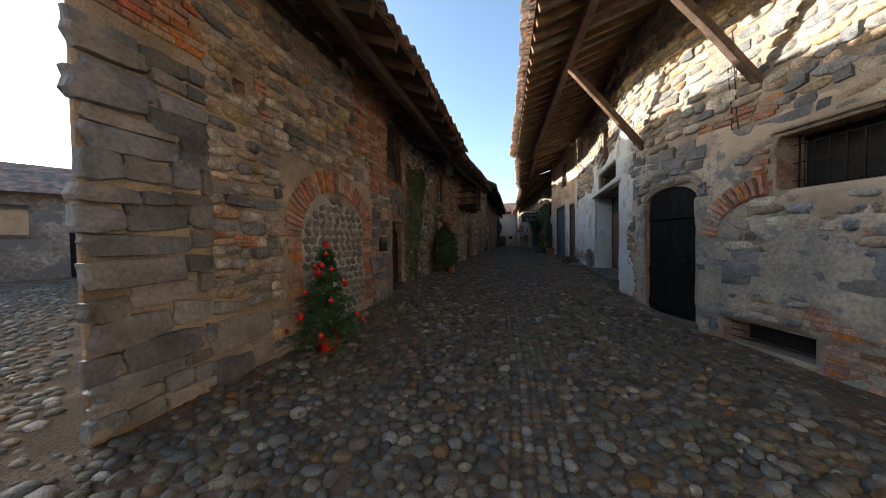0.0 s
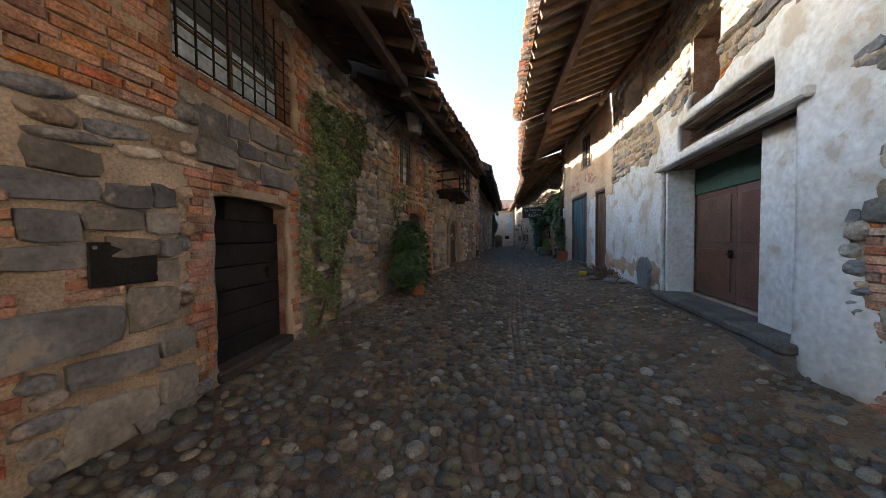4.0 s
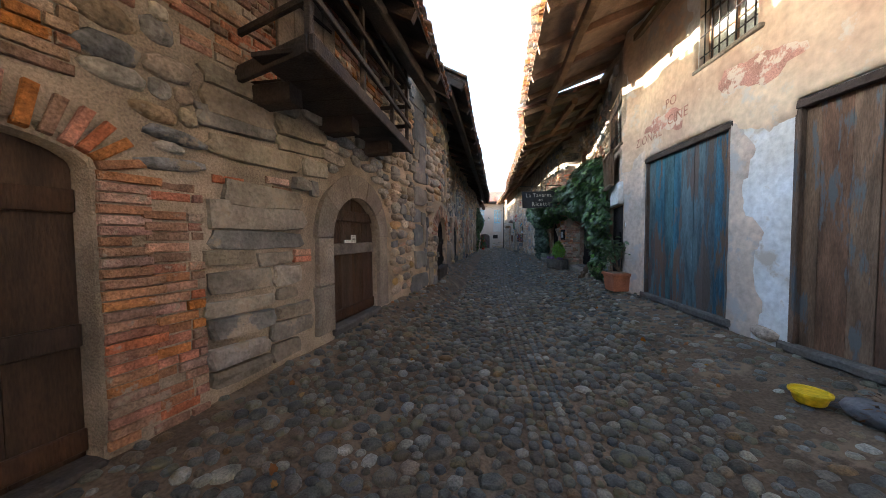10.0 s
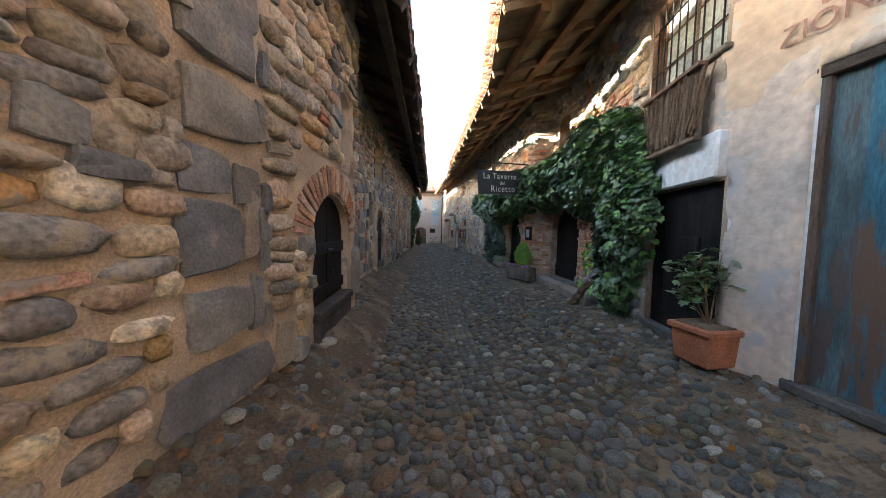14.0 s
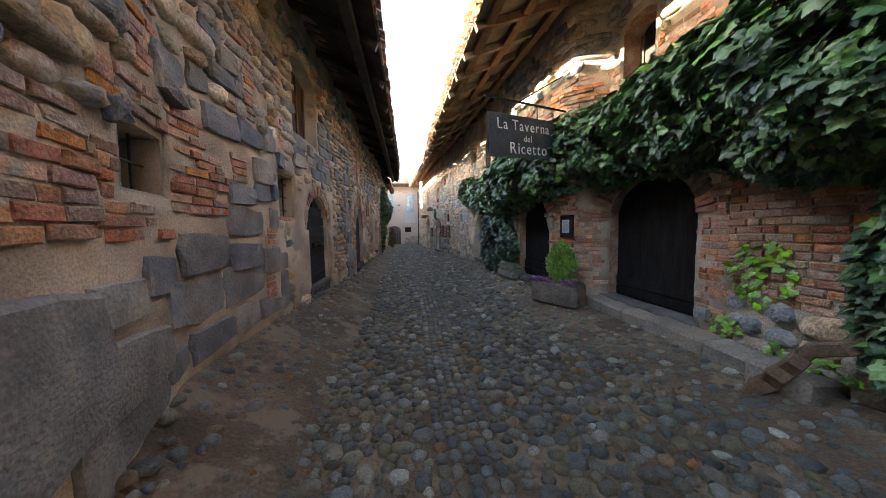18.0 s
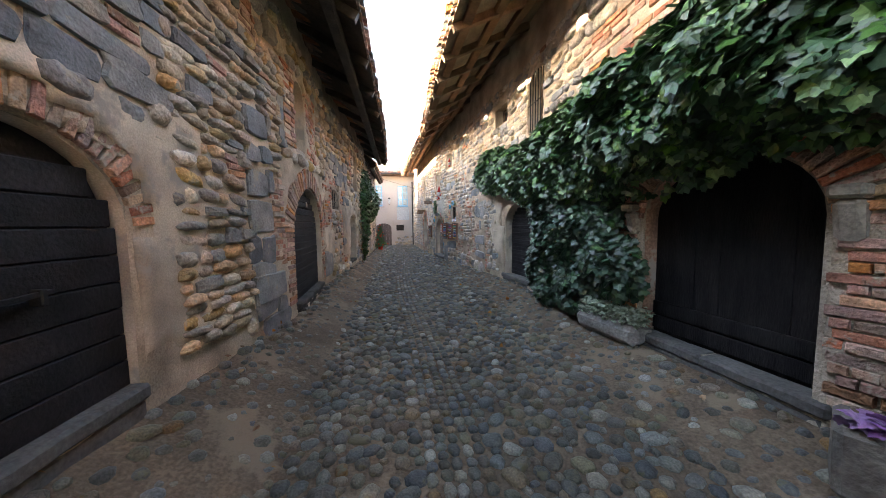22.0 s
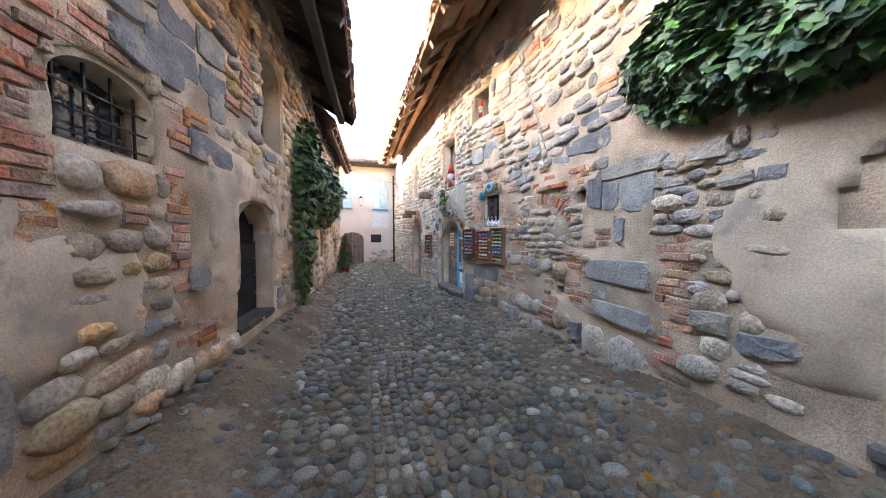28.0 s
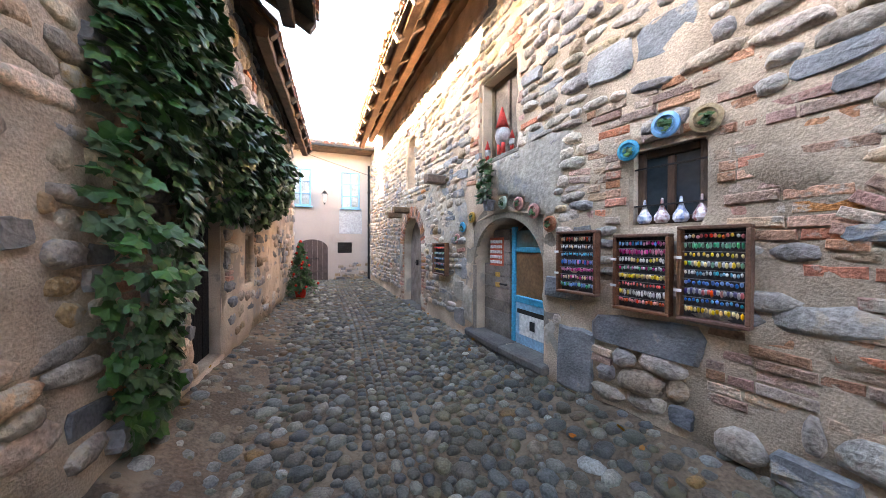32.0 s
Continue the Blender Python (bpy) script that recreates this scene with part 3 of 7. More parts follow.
# ---- joinery, windows, fittings ----
M_GLASS = mat("dark_window_glass", (0.03, 0.04, 0.05), 0.04, 0.2, 2, 0.0, 20, spec=0.9)
M_PALEGLASS = mat("curtained_glass", (0.42, 0.45, 0.42), 0.12, 0.3, 3, 0.0, 30, spec=0.8)
M_SKYGLASS = mat("old_mirroring_glass", (0.34, 0.37, 0.4), 0.05, 0.15, 2, 0.02, 8, metal=0.7)
# blue base colour paints the sky's reflection into the glass
M_SKYTINT = mat("sky_tinted_glass", (0.42, 0.56, 0.72), 0.08, 0.2, 4, 0.0, 20, spec=0.8, tint=(0.62, 0.7, 0.78))
M_TERRA = mat("terracotta", (0.42, 0.16, 0.085), 0.85, 0.2, 6, 0.3, 60)
M_RED = mat("red_gloss", (0.62, 0.035, 0.02), 0.25, 0.1, 6, 0.0, 30, spec=0.6)
M_SANDST = mat("dressed_sandstone", (0.27, 0.23, 0.185), 0.9, 0.25, 3, 0.4, 45, rand=0.25)
M_WPAINT = mat("white_paper", (0.75, 0.74, 0.70), 0.7, 0.1, 6, 0.0, 30)
M_BLUEP = mat("sky_blue_paint", (0.20, 0.45, 0.62), 0.6, 0.15, 5, 0.15, 40)
M_TEAL = mat("teal_blue_paint", (0.03, 0.33, 0.52), 0.5, 0.15, 5, 0.15, 40)
M_BRPAINT = mat("red_brown_paint", (0.13, 0.066, 0.05), 0.55, 0.2, 3, 0.25, 40, rand=0.25)
M_GREYWOOD = mat("weathered_grey_wood", (0.20, 0.165, 0.135), 0.9, 0.35, 5, 0.5, 50, rand=0.4)
M_PINE = mat("fir_needles", (0.04, 0.105, 0.03), 0.7, 0.35, 5, 0.2, 60, rand=0.5)
M_SHRUB = mat("shrub_leaf", (0.045, 0.105, 0.032), 0.5, 0.3, 4, 0.15, 40, rand=0.5)
M_PALELEAF = mat("pale_climber_leaf", (1, 1, 1), 0.6, 0.25, 3, 0.15, 40, rand=0.4, palette=[(0.09, 0.16, 0.06), (0.08, 0.15, 0.06), (0.18, 0.26, 0.11), (0.34, 0.35, 0.19), (0.1, 0.19, 0.08), (0.26, 0.22, 0.12), (0.15, 0.24, 0.1)])
M_YELLOWLEAF = mat("yellow_leaf", (0.55, 0.35, 0.03), 0.6, 0.2, 5, 0.1, 40, rand=0.3)
M_GREYLEAF = mat("silver_leaf", (0.33, 0.38, 0.27), 0.7, 0.2, 5, 0.1, 40, rand=0.3)
M_LIME = mat("fresh_green", (0.19, 0.38, 0.05), 0.6, 0.3, 5, 0.1, 40, rand=0.4)
M_PURPLE = mat("purple_leaf", (0.26, 0.13, 0.30), 0.6, 0.3, 8, 0.1, 40, rand=0.5)
M_TWIG = mat("dry_twig", (0.15, 0.10, 0.065), 0.9, 0.3, 8, 0.3, 60)
M_SLATESIGN = mat("slate_board", (0.055, 0.06, 0.07), 0.6, 0.25, 4, 0.3, 30)
M_LETTER = mat("chalk_white_paint", (0.75, 0.75, 0.72), 0.8, 0.1, 8, 0.0, 30)
M_FADED = mat("faded_wall_paint", (0.36, 0.2, 0.15), 0.9, 0.35, 9, 0.0, 50)
M_BRASS = mat("brass_plate", (0.60, 0.36, 0.08), 0.35, 0.15, 6, 0.1, 40, metal=0.8)
M_GREYIRON = mat("grey_metal", (0.25, 0.25, 0.25), 0.5, 0.15, 6, 0.1, 40, metal=0.7)


M_DARKSILL = mat("worn_dark_sill", (0.062, 0.054, 0.047), 0.9, 0.35, 4, 0.6, 40)


def prism(bm, x0, x1, z0, top, y0, y1, n=1):
    """A board from z0 up to a curved top, between y0 and y1 in depth."""
    xs_ = [x0 + (x1 - x0) * i / n for i in range(n + 1)]
    pts = [(x0, z0), (x1, z0)] + [(x, top(x)) for x in reversed(xs_)]
    fr = [bm.verts.new((x, y1, z)) for x, z in pts]
    bk = [bm.verts.new((x, y0, z)) for x, z in pts]
    bm.faces.new(fr)
    bm.faces.new(bk[::-1])
    for i in range(len(pts)):
        j = (i + 1) % len(pts)
        bm.faces.new((fr[j], fr[i], bk[i], bk[j]))


def local_top(o):
    mid = (o[0] + o[1]) / 2
    return mid, (lambda x: arch_top(o, max(o[0], min(o[1], mid + x))) - 0.004)


def door(name, side, o, material, label, style="v", n=6, depth=0.2, rails=(), handle=None, leaf=None, panel_mat=None):
    """A plank door in its opening. style: v upright planks, h lying boards, p two panelled leaves."""
    rnd = random.Random(name)
    mid, top = local_top(o)
    hw = (o[1] - o[0]) / 2 - 0.004
    root = thing(name, label, "door", wall_frame(side, mid, 0, -depth), kind="structure")
    z0 = o[2] + 0.004
    if style == "v":
        e = [-hw + 2 * hw * (i + (rnd.uniform(-0.18, 0.18) if 0 < i < n else 0)) / n for i in range(n + 1)]
        for a, b in zip(e, e[1:]):
            bm = bmesh.new()
            prism(bm, a + 0.002, b - 0.002, z0, top, -0.045, rnd.uniform(-0.004, 0.004), 3)
            part("plank", bm, material, root)
    elif style == "h":
        bm = bmesh.new()
        prism(bm, -hw, hw, z0, top, -0.075, -0.047, 12)
        part("backing", bm, material, root)
        z, k = z0, 0
        while z < o[3] - 0.03:
            h = (o[3] - z0) / n
            zz = z + h * 0.97
            w = hw
            if zz > o[3] - o[4] and o[4]:
                u = min(1, (zz - (o[3] - o[4])) / o[4])
                w = hw * math.sqrt(max(0.02, 1 - u * u))
            bm = boxed(-w, w, -0.045, rnd.uniform(-0.003, 0.003), z + 0.002, min(zz, o[3] - 0.006), bev=0.006)
            part("board", bm, material, root)
            z += h
    else:
        for a, b in ((-hw, -0.003), (0.003, hw)):
            bm = bmesh.new()
            prism(bm, a, b, z0, top, -0.05, -0.01, 2)
            lf = part("leaf", bm, material, root)
            w = b - a
            for q0, q1 in ((0.08, 0.46), (0.52, 0.94)):
                part("panel", boxed(a + 0.1 * w, b - 0.1 * w, -0.012, 0.006, z0 + (o[3] - z0) * q0, z0 + (o[3] - z0) * q1, bev=0.012), panel_mat or material, lf)
    for zr in rails:
        part("rail", boxed(-hw + 0.01, hw - 0.01, 0.002, 0.03, zr, zr + 0.13, bev=0.006), material, root)
    if handle:
        hx, hz = handle
        hd = part("handle", boxed(hx - 0.015, hx + 0.015, 0.0, 0.05, hz - 0.06, hz + 0.06, bev=0.006), M_IRON, root, "dark iron handle")
        part("latch", beam((hx - 0.07, 0.045, hz), (hx + 0.07, 0.045, hz), 0.018, 0.018), M_IRON, hd)
    return root


def step_stone(side, o, label, out=0.16, h=0.12, extra=0.1, material=None):
    """A doorstep of worn slabs on a plinth."""
    mid = (o[0] + o[1]) / 2
    hw = (o[1] - o[0]) / 2 + extra
    rnd = random.Random(label)
    root = thing("doorstep", label, "doorstep", wall_frame(side, mid, 0, 0))
    n = 1 if hw < 0.65 else 2 if hw < 1.2 else 3
    cuts = [-hw + 2 * hw * (i + (rnd.uniform(-0.15, 0.15) if 0 < i < n else 0)) / n for i in range(n + 1)]
    for name, pairs, z0, z1, front in (("slab", list(zip(cuts, cuts[1:])), o[2] - 0.085, o[2] + 0.008, out), ("plinth", [(-hw + 0.02, hw - 0.02)], o[2] - h - 0.25, o[2] - 0.087, out - 0.02)):
        for a, b in pairs:
            bm = boxed(a + 0.002, b - 0.002, -0.3, front, z0, z1, bev=0.018)
            bmesh.ops.subdivide_edges(bm, edges=[e for e in bm.edges if e.calc_length() > 0.3], cuts=4)
            for v in bm.verts:
                p = v.co * 4 + Vector((mid, 0, 0))
                v.co += Vector((0.3 * noise.noise(p), noise.noise(p * 1.1), 0.6 * noise.noise(p * 0.9))) * 0.022
            part(name, bm, material or M_SILL, root)
    return root


def surround(owner, side, o, width, proud, nseg, material, legs=2, name="surround_block"):
    """Dressed blocks round an arched opening, each a part of the wall."""
    y0, y1, z0, z1, rise = o[:5]
    cy, a, zs = (y0 + y1) / 2, (y1 - y0) / 2, z1 - rise
    fr = wall_frame(side, cy, 0, 0)

    def block(poly):
        bm = bmesh.new()
        f = [bm.verts.new((p[0], proud, p[1])) for p in poly]
        bk = [bm.verts.new((p[0], -0.12, p[1])) for p in poly]
        bm.faces.new(f)
        bm.faces.new(bk[::-1])
        for i in range(len(poly)):
            j = (i + 1) % len(poly)
            bm.faces.new((f[j], f[i], bk[i], bk[j]))
        bmesh.ops.bevel(bm, geom=[e for e in bm.edges if all(v.co.y > 0 for v in e.verts)], offset=0.008, segments=1, affect="EDGES")
        ob = part(name, bm, material, owner)
        ob.matrix_world = fr
    for i in range(nseg):
        t0, t1 = math.pi * (i + 0.004) / nseg, math.pi * (i + 0.996) / nseg
        fine = 5 if nseg > 1 else 24
        ts = [t0 + (t1 - t0) * k / fine for k in range(fine + 1)]
        block([((a + width) * math.cos(t), zs + (rise + width) * math.sin(t)) for t in ts] + [(a * math.cos(t), zs + rise * math.sin(t)) for t in reversed(ts)])
    zc = [z0 + (zs - z0) * k / legs for k in range(legs + 1)]
    for lo, hi in zip(zc, zc[1:]):
        for s in (-1, 1):
            w = width * (1.0 if lo == zc[0] else 0.92)
            xs_ = sorted((s * a, s * (a + w)))
            block([(xs_[0], lo + 0.004), (xs_[1], lo + 0.004), (xs_[1], hi - 0.004), (xs_[0], hi - 0.004)])


def window(name, side, o, label, depth=0.18, frame_mat=None, glass=None, bars=(0, 0), mullions=1, rows=2, bar_out=-0.03, sill=None, frame=True, low=None):
    """Frame, panes and an iron grille in an opening."""
    mid, top = local_top(o)
    hw = (o[1] - o[0]) / 2 - 0.004
    fm = frame_mat or M_WOOD
    root = thing(name, label, "window", wall_frame(side, mid, 0, 0), kind="structure")
    if glass and low:
        # low: pane material with the sky reflection painted in, up to zm
        zm = o[2] + 0.42 * (o[3] - o[2])
        part("low_pane", boxed(-hw + 0.02, hw - 0.02, -depth - 0.012, -depth, o[2] + 0.02, zm, bev=0), low, root, "lower panes tinted pale blue for mirrored sky")
        bm = bmesh.new()
        prism(bm, -hw + 0.02, hw - 0.02, zm + 0.002, lambda x: top(x) - 0.02, -depth - 0.012, -depth, 8)
        part("pane", bm, glass, root)
    elif glass:
        # with M_DARK as glass the pane is a sheet of painted interior shade
        bm = bmesh.new()
        prism(bm, -hw + 0.02, hw - 0.02, o[2] + 0.02, lambda x: top(x) - 0.02, -depth - 0.012, -depth, 8)
        part("pane", bm, glass, root)
    if frame:
        fr = part("window_frame", boxed(-hw, hw, -depth - 0.03, -depth + 0.03, o[2] + 0.004, o[2] + 0.055, bev=0.006), fm, root)
        for sx in (-1, 1):
            part("stile", boxed(*sorted((sx * hw, sx * (hw - 0.05))), -depth - 0.03, -depth + 0.03, o[2] + 0.056, top(sx * hw) - 0.004, bev=0.006), fm, fr)
        if not o[4]:
            part("head", boxed(-hw + 0.051, hw - 0.051, -depth - 0.03, -depth + 0.03, o[3] - 0.055, o[3] - 0.004, bev=0.006), fm, fr)
        for k in range(mullions):
            x = -hw + 2 * hw * (k + 1) / (mullions + 1)
            part("mullion", boxed(x - 0.022, x + 0.022, -depth - 0.02, -depth + 0.028, o[2] + 0.056, top(x) - 0.06, bev=0.005), fm, fr)
        for k in range(rows - 1):
            z = o[2] + (o[3] - o[2]) * (k + 1) / rows
            part("glazing_bar", boxed(-hw + 0.052, hw - 0.052, -depth - 0.012, -depth + 0.02, z - 0.012, z + 0.012, bev=0.003), fm, fr)
    nv, nh = bars
    for k in range(nv):
        x = -hw + 2 * hw * (k + 0.5) / nv
        part("upright_bar", beam((x, bar_out, o[2] + 0.003), (x, bar_out, top(x) - 0.003), 0.014, 0.014), M_IRON, root)
    for k in range(nh):
        z = o[2] + (o[3] - o[2] - (o[4] * 0.6)) * (k + 0.5) / nh
        part("cross_bar", beam((-hw, bar_out + 0.012, z), (hw, bar_out + 0.012, z), 0.016, 0.01), M_IRON, root)
    if sill:
        part("window_sill", boxed(-hw - 0.08, hw + 0.08, -0.1, 0.05, o[2] - 0.06, o[2] - 0.004, bev=0.012), sill, root)
    return root


# left side doors
door("door_1", "L", O_DOOR1, M_DOORH, "blackened plank door in a brick-framed opening", "h", 7, 0.12, handle=(0.3, 1.15))
door("door_2", "L", O_DOOR2, M_DOORBR, "brown board door with wide rails under a brick arch", "v", 3, 0.12, rails=(0.45, 1.05, 1.8), handle=(-0.3, 1.15))
door("door_3", "L", O_DOOR3, M_DOORBR, "arched brown double door with a grey crossbar", "v", 4, 0.1, rails=(0.65, 1.85))
door("door_4", "L", O_DOOR4, M_DOORDK, "black double door with a chain and padlock", "v", 4, 0.08, rails=(1.0, 1.45))
door("door_5", "L", O_DOOR5, M_DOORH, "dark slatted door with an iron bolt", "h", 9, 0.05)
door("door_6", "L", O_DOOR6, M_DOORH, "wide dark slatted garage door under a brick arch", "h", 16, 0.08)
door("door_7", "L", O_DOOR8, M_DOORH, "small black arched plank door", "h", 6, 0.2)
door("door_8", "L", O_DOOR9, M_DOORDK, "dark plank door half behind ivy", "v", 4, 0.1)
for o_, lb in ((O_DOOR1, "worn grey stone threshold of the black door"), (O_DOOR2, "low stone threshold of the brown door"), (O_DOOR3, "worn stone threshold of the arched brown door"), (O_DOOR4, "high worn stone step under the black double door"), (O_DOOR5, "low grey stone step of the slatted door"), (O_DOOR6, "long stone step in front of the garage door"), (O_DOOR8, "stone step of the small arched door")):
    step_stone("L", o_, lb, 0.02 if o_ is O_DOOR8 else 0.05 if o_ is not O_DOOR4 else 0.07, extra=0.02, material=M_SILL if o_ in (O_DOOR3, O_DOOR5) else M_DARKSILL)
surround(WALLS["L2"], "L", O_DOOR3, 0.28, 0.03, 5, M_SANDST, 2)
disc = bmesh.new()
bmesh.ops.create_cone(disc, cap_ends=True, segments=20, radius1=0.05, radius2=0.045, depth=0.02, matrix=Matrix.Rotation(radians(90), 4, "X"))
ob = part("door_vent", disc, M_GREYIRON, None)
ob.matrix_world = wall_frame("L", 28.67, 2.1, -0.066)
tagged(ob, "small round pale metal vent on the dark garage door", "vent")
bolt = thing("door_bolt", "rusty iron sliding bolt on the slatted door", "bolt", wall_frame("L", 24.5, 1.42, -0.04))
part("rod", beam((-0.2, 0.03, 0), (0.2, 0.03, 0.02), 0.022, 0.022), M_IRON, bolt)
for x in (-0.18, 0.14):
    part("staple", boxed(x, x + 0.03, -0.01, 0.05, -0.04, 0.04, bev=0.006), M_IRON, bolt)
chain = thing("door_chain", "iron hasp and hanging padlock on the black door", "padlock", wall_frame("L", 18.87, 1.5, -0.06))
part("hasp", boxed(-0.09, 0.09, 0.02, 0.04, -0.012, 0.012, bev=0.006), M_IRON, chain)
for i in range(5):
    part("link", beam((0.02, 0.055, -0.03 - i * 0.04), (0.025 + 0.01 * (i % 2), 0.055, -0.06 - i * 0.04), 0.012, 0.008), M_IRON, chain)
part("padlock", boxed(0.005, 0.045, 0.03, 0.05, -0.27, -0.22, bev=0.008), M_IRON, chain)
notice = thing("notice_card", "small white notice resting on the crossbar of the arched door", "notice", wall_frame("L", 15.26, 1.58, -0.09))
part("card", boxed(-0.1, 0.02, 0.035, 0.042, 0.0, 0.1, bev=0.002), M_WPAINT, notice)
part("leaflet", boxed(-0.26, -0.12, 0.035, 0.05, 0.0, 0.04, bev=0.002), M_WPAINT, notice)
for i in range(4):
    part("text_bar", boxed(-0.085, 0.0, 0.0425, 0.0435, 0.02 + i * 0.018, 0.026 + i * 0.018, bev=0), M_IRON, notice)
part("crossbar", boxed(-0.57, 0.53, 0.0, 0.032, -0.14, -0.002, bev=0.008), M_GREYWOOD, notice)

# left side windows
window("window_1", "L", O_WIN1, "arched window with an iron grille and sky-reflecting glass", 0.2, M_WOOD, M_SKYGLASS, (9, 7), 1, 3, -0.06, M_BRICK, low=M_SKYTINT)
window("window_2", "L", O_WIN2, "leaded window with a thin iron grille and curtained glass", 0.16, M_WOOD, M_PALEGLASS, (4, 5), 1, 1, -0.05, M_BRICK, low=M_SKYTINT)
window("window_3", "L", O_WINA, "closed weathered grey wooden shutter in a brick opening", 0.15, M_GREYWOOD, M_GREYWOOD, (0, 0), 1, 1)
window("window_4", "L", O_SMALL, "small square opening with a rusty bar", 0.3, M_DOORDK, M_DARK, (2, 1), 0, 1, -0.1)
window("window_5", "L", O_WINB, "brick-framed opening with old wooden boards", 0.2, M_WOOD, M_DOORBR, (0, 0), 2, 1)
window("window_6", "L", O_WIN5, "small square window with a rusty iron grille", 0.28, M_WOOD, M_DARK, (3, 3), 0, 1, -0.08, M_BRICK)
window("window_7", "L", O_WINE, "tall brick-arched window with a wooden shutter", 0.22, M_WOOD, M_DOORBR, (0, 0), 1, 1)
window("window_8", "L", O_NICHE, "arched window with an iron grille in brickwork", 0.16, M_WOOD, M_GLASS, (4, 3), 0, 1, -0.06)
# black pane paints the darkness of this opening
window("window_9", "L", O_WINF, "dark arched opening with worn brick jambs", 0.25, M_WOOD, M_DOORDK, (0, 0), 1, 1)
window("window_10", "L", O_WING, "small brown shutter in a plastered wall", 0.05, M_BRPAINT, M_BRPAINT, (0, 0), 1, 1)

# right side doors and windows
door("door_9", "R", R_DOOR1, M_DOORDK, "black arched plank door with iron studs", "v", 5, 0.045, rails=(0.15, 0.75, 1.75), handle=(-0.35, 1.05))
door("door_10", "R", (8.4, 10.62, 0.5, 2.2, 0), M_BRPAINT, "red-brown panelled double door", "p", depth=0.42, handle=(0.08, 1.22))
door("door_11", "R", R_WOOD, M_BROWNWOOD, "tall weathered brown plank door", "v", 4, 0.05)
door("door_12", "R", R_BLUE, M_BLUEDOOR, "tall double door with flaking blue paint", "v", 8, 0.035)
door("door_13", "R", R_BLK, M_DOORDK, "black board door with a small hatch", "v", 5, 0.06)
door("door_14", "R", R_DOOR5, M_DOORDK, "wide black arched tavern door", "v", 6, 0.15, rails=(0.6, 0.75))
door("door_15", "R", R_DOOR6, M_DOORDK, "black arched double door in brickwork", "v", 6, 0.14, rails=(0.65, 0.8))
door("door_16", "R", R_DOOR7, M_DOORH, "dark slatted garage door in a plaster arch", "h", 20, 0.14)
door("door_17", "R", R_DOOR9, M_GREYWOOD, "weathered arched wooden door in a brick arch", "v", 4, 0.16, handle=(0.1, 1.3))
for o_, lb, out in ((R_DOOR1, "dark mat and sill of the black arched door", 0.1), (R_DOOR2, "pale stone threshold of the red-brown door", 0.22), (R_WOOD, "low timber sill of the plank door", 0.05), (R_BLUE, "long grey sill of the blue door", 0.06), (R_BLK, "low sill of the black board door", 0.04), (R_DOOR5, "broad stone step of the tavern door", 0.12), (R_DOOR6, "long grey stone sill of the double door", 0.05), (R_DOOR7, "grey stone sill of the slatted garage door", 0.06), (R_SHOP, "grey stone step of the shop door", 0.12), (R_DOOR9, "worn stone sill of the old wooden door", 0.06)):
    step_stone("R", o_, lb, out)
for o_, lb in ((R_BLUE, "dark weathered timber frame of the blue door"), (R_WOOD, "dark weathered timber frame of the plank door")):
    fr = thing("door_frame", lb, "door frame", wall_frame("R", (o_[0] + o_[1]) / 2, 0, 0), kind="structure")
    hw_ = (o_[1] - o_[0]) / 2
    part("head", boxed(-hw_ - 0.05, hw_ + 0.05, -0.06, 0.022, o_[3] - 0.045, o_[3] + 0.035, bev=0.008), M_DARKWOOD, fr)
    for sx in (-1, 1):
        part("stile", boxed(*sorted((sx * (hw_ - 0.035), sx * (hw_ + 0.02))), -0.06, 0.012, o_[2] + 0.01, o_[3] - 0.047, bev=0.006), M_BROWNWOOD, fr)
hatch = thing("door_hatch", "small hatch in the black board door", "hatch", wall_frame("R", 18.6, 1.6, -0.06))
part("flap", boxed(-0.16, 0.16, 0.0, 0.03, -0.12, 0.12, bev=0.008), M_DOORDK, hatch)
part("ledge", boxed(-0.22, 0.22, 0.0, 0.05, -0.2, -0.17, bev=0.005), M_DOORDK, hatch)
fan = thing("door_fanlight", "dark green board over the red-brown door", "panel", wall_frame("R", 9.6, 2.21, -0.42))
part("board", boxed(-1.09, 1.09, -0.03, 0.0, 0.0, 0.46, bev=0.006), mat("dark_green_paint", (0.03, 0.07, 0.055), 0.6, 0.2, 4, 0.2, 40), fan)
# pilasters of the red-brown door
ob = part("wall_door_reveal", boxed(-0.38, 0.38, -0.45, -0.1, 0.3, 2.67, bev=0.015), M_WHITE, None)
ob.matrix_world = wall_frame("R", 8.11, 0, 0)
tagged(ob, "whitewashed door reveal beside the red-brown door", "wall", kind="structure")
ob = part("wall_door_reveal", boxed(-0.03, 0.03, -0.41, 0.02, 0.485, 2.675, bev=0.008), M_WHITE, None)
ob.matrix_world = wall_frame("R", 10.665, 0, 0)
tagged(ob, "whitewashed far reveal of the red-brown door", "wall", kind="structure")
ob = part("trim_lintel", boxed(-1.68, 1.68, -0.3, 0.16, 0.0, 0.1, bev=0.02), M_WHITE, None)
ob.matrix_world = wall_frame("R", 9.22, 2.685, 0.0)
tagged(ob, "projecting whitewashed lintel slab over the red-brown door", "trim", kind="structure")
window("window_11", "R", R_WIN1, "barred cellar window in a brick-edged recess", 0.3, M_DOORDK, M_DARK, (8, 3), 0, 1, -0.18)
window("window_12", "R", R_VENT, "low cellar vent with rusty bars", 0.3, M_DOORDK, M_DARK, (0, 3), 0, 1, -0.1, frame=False)
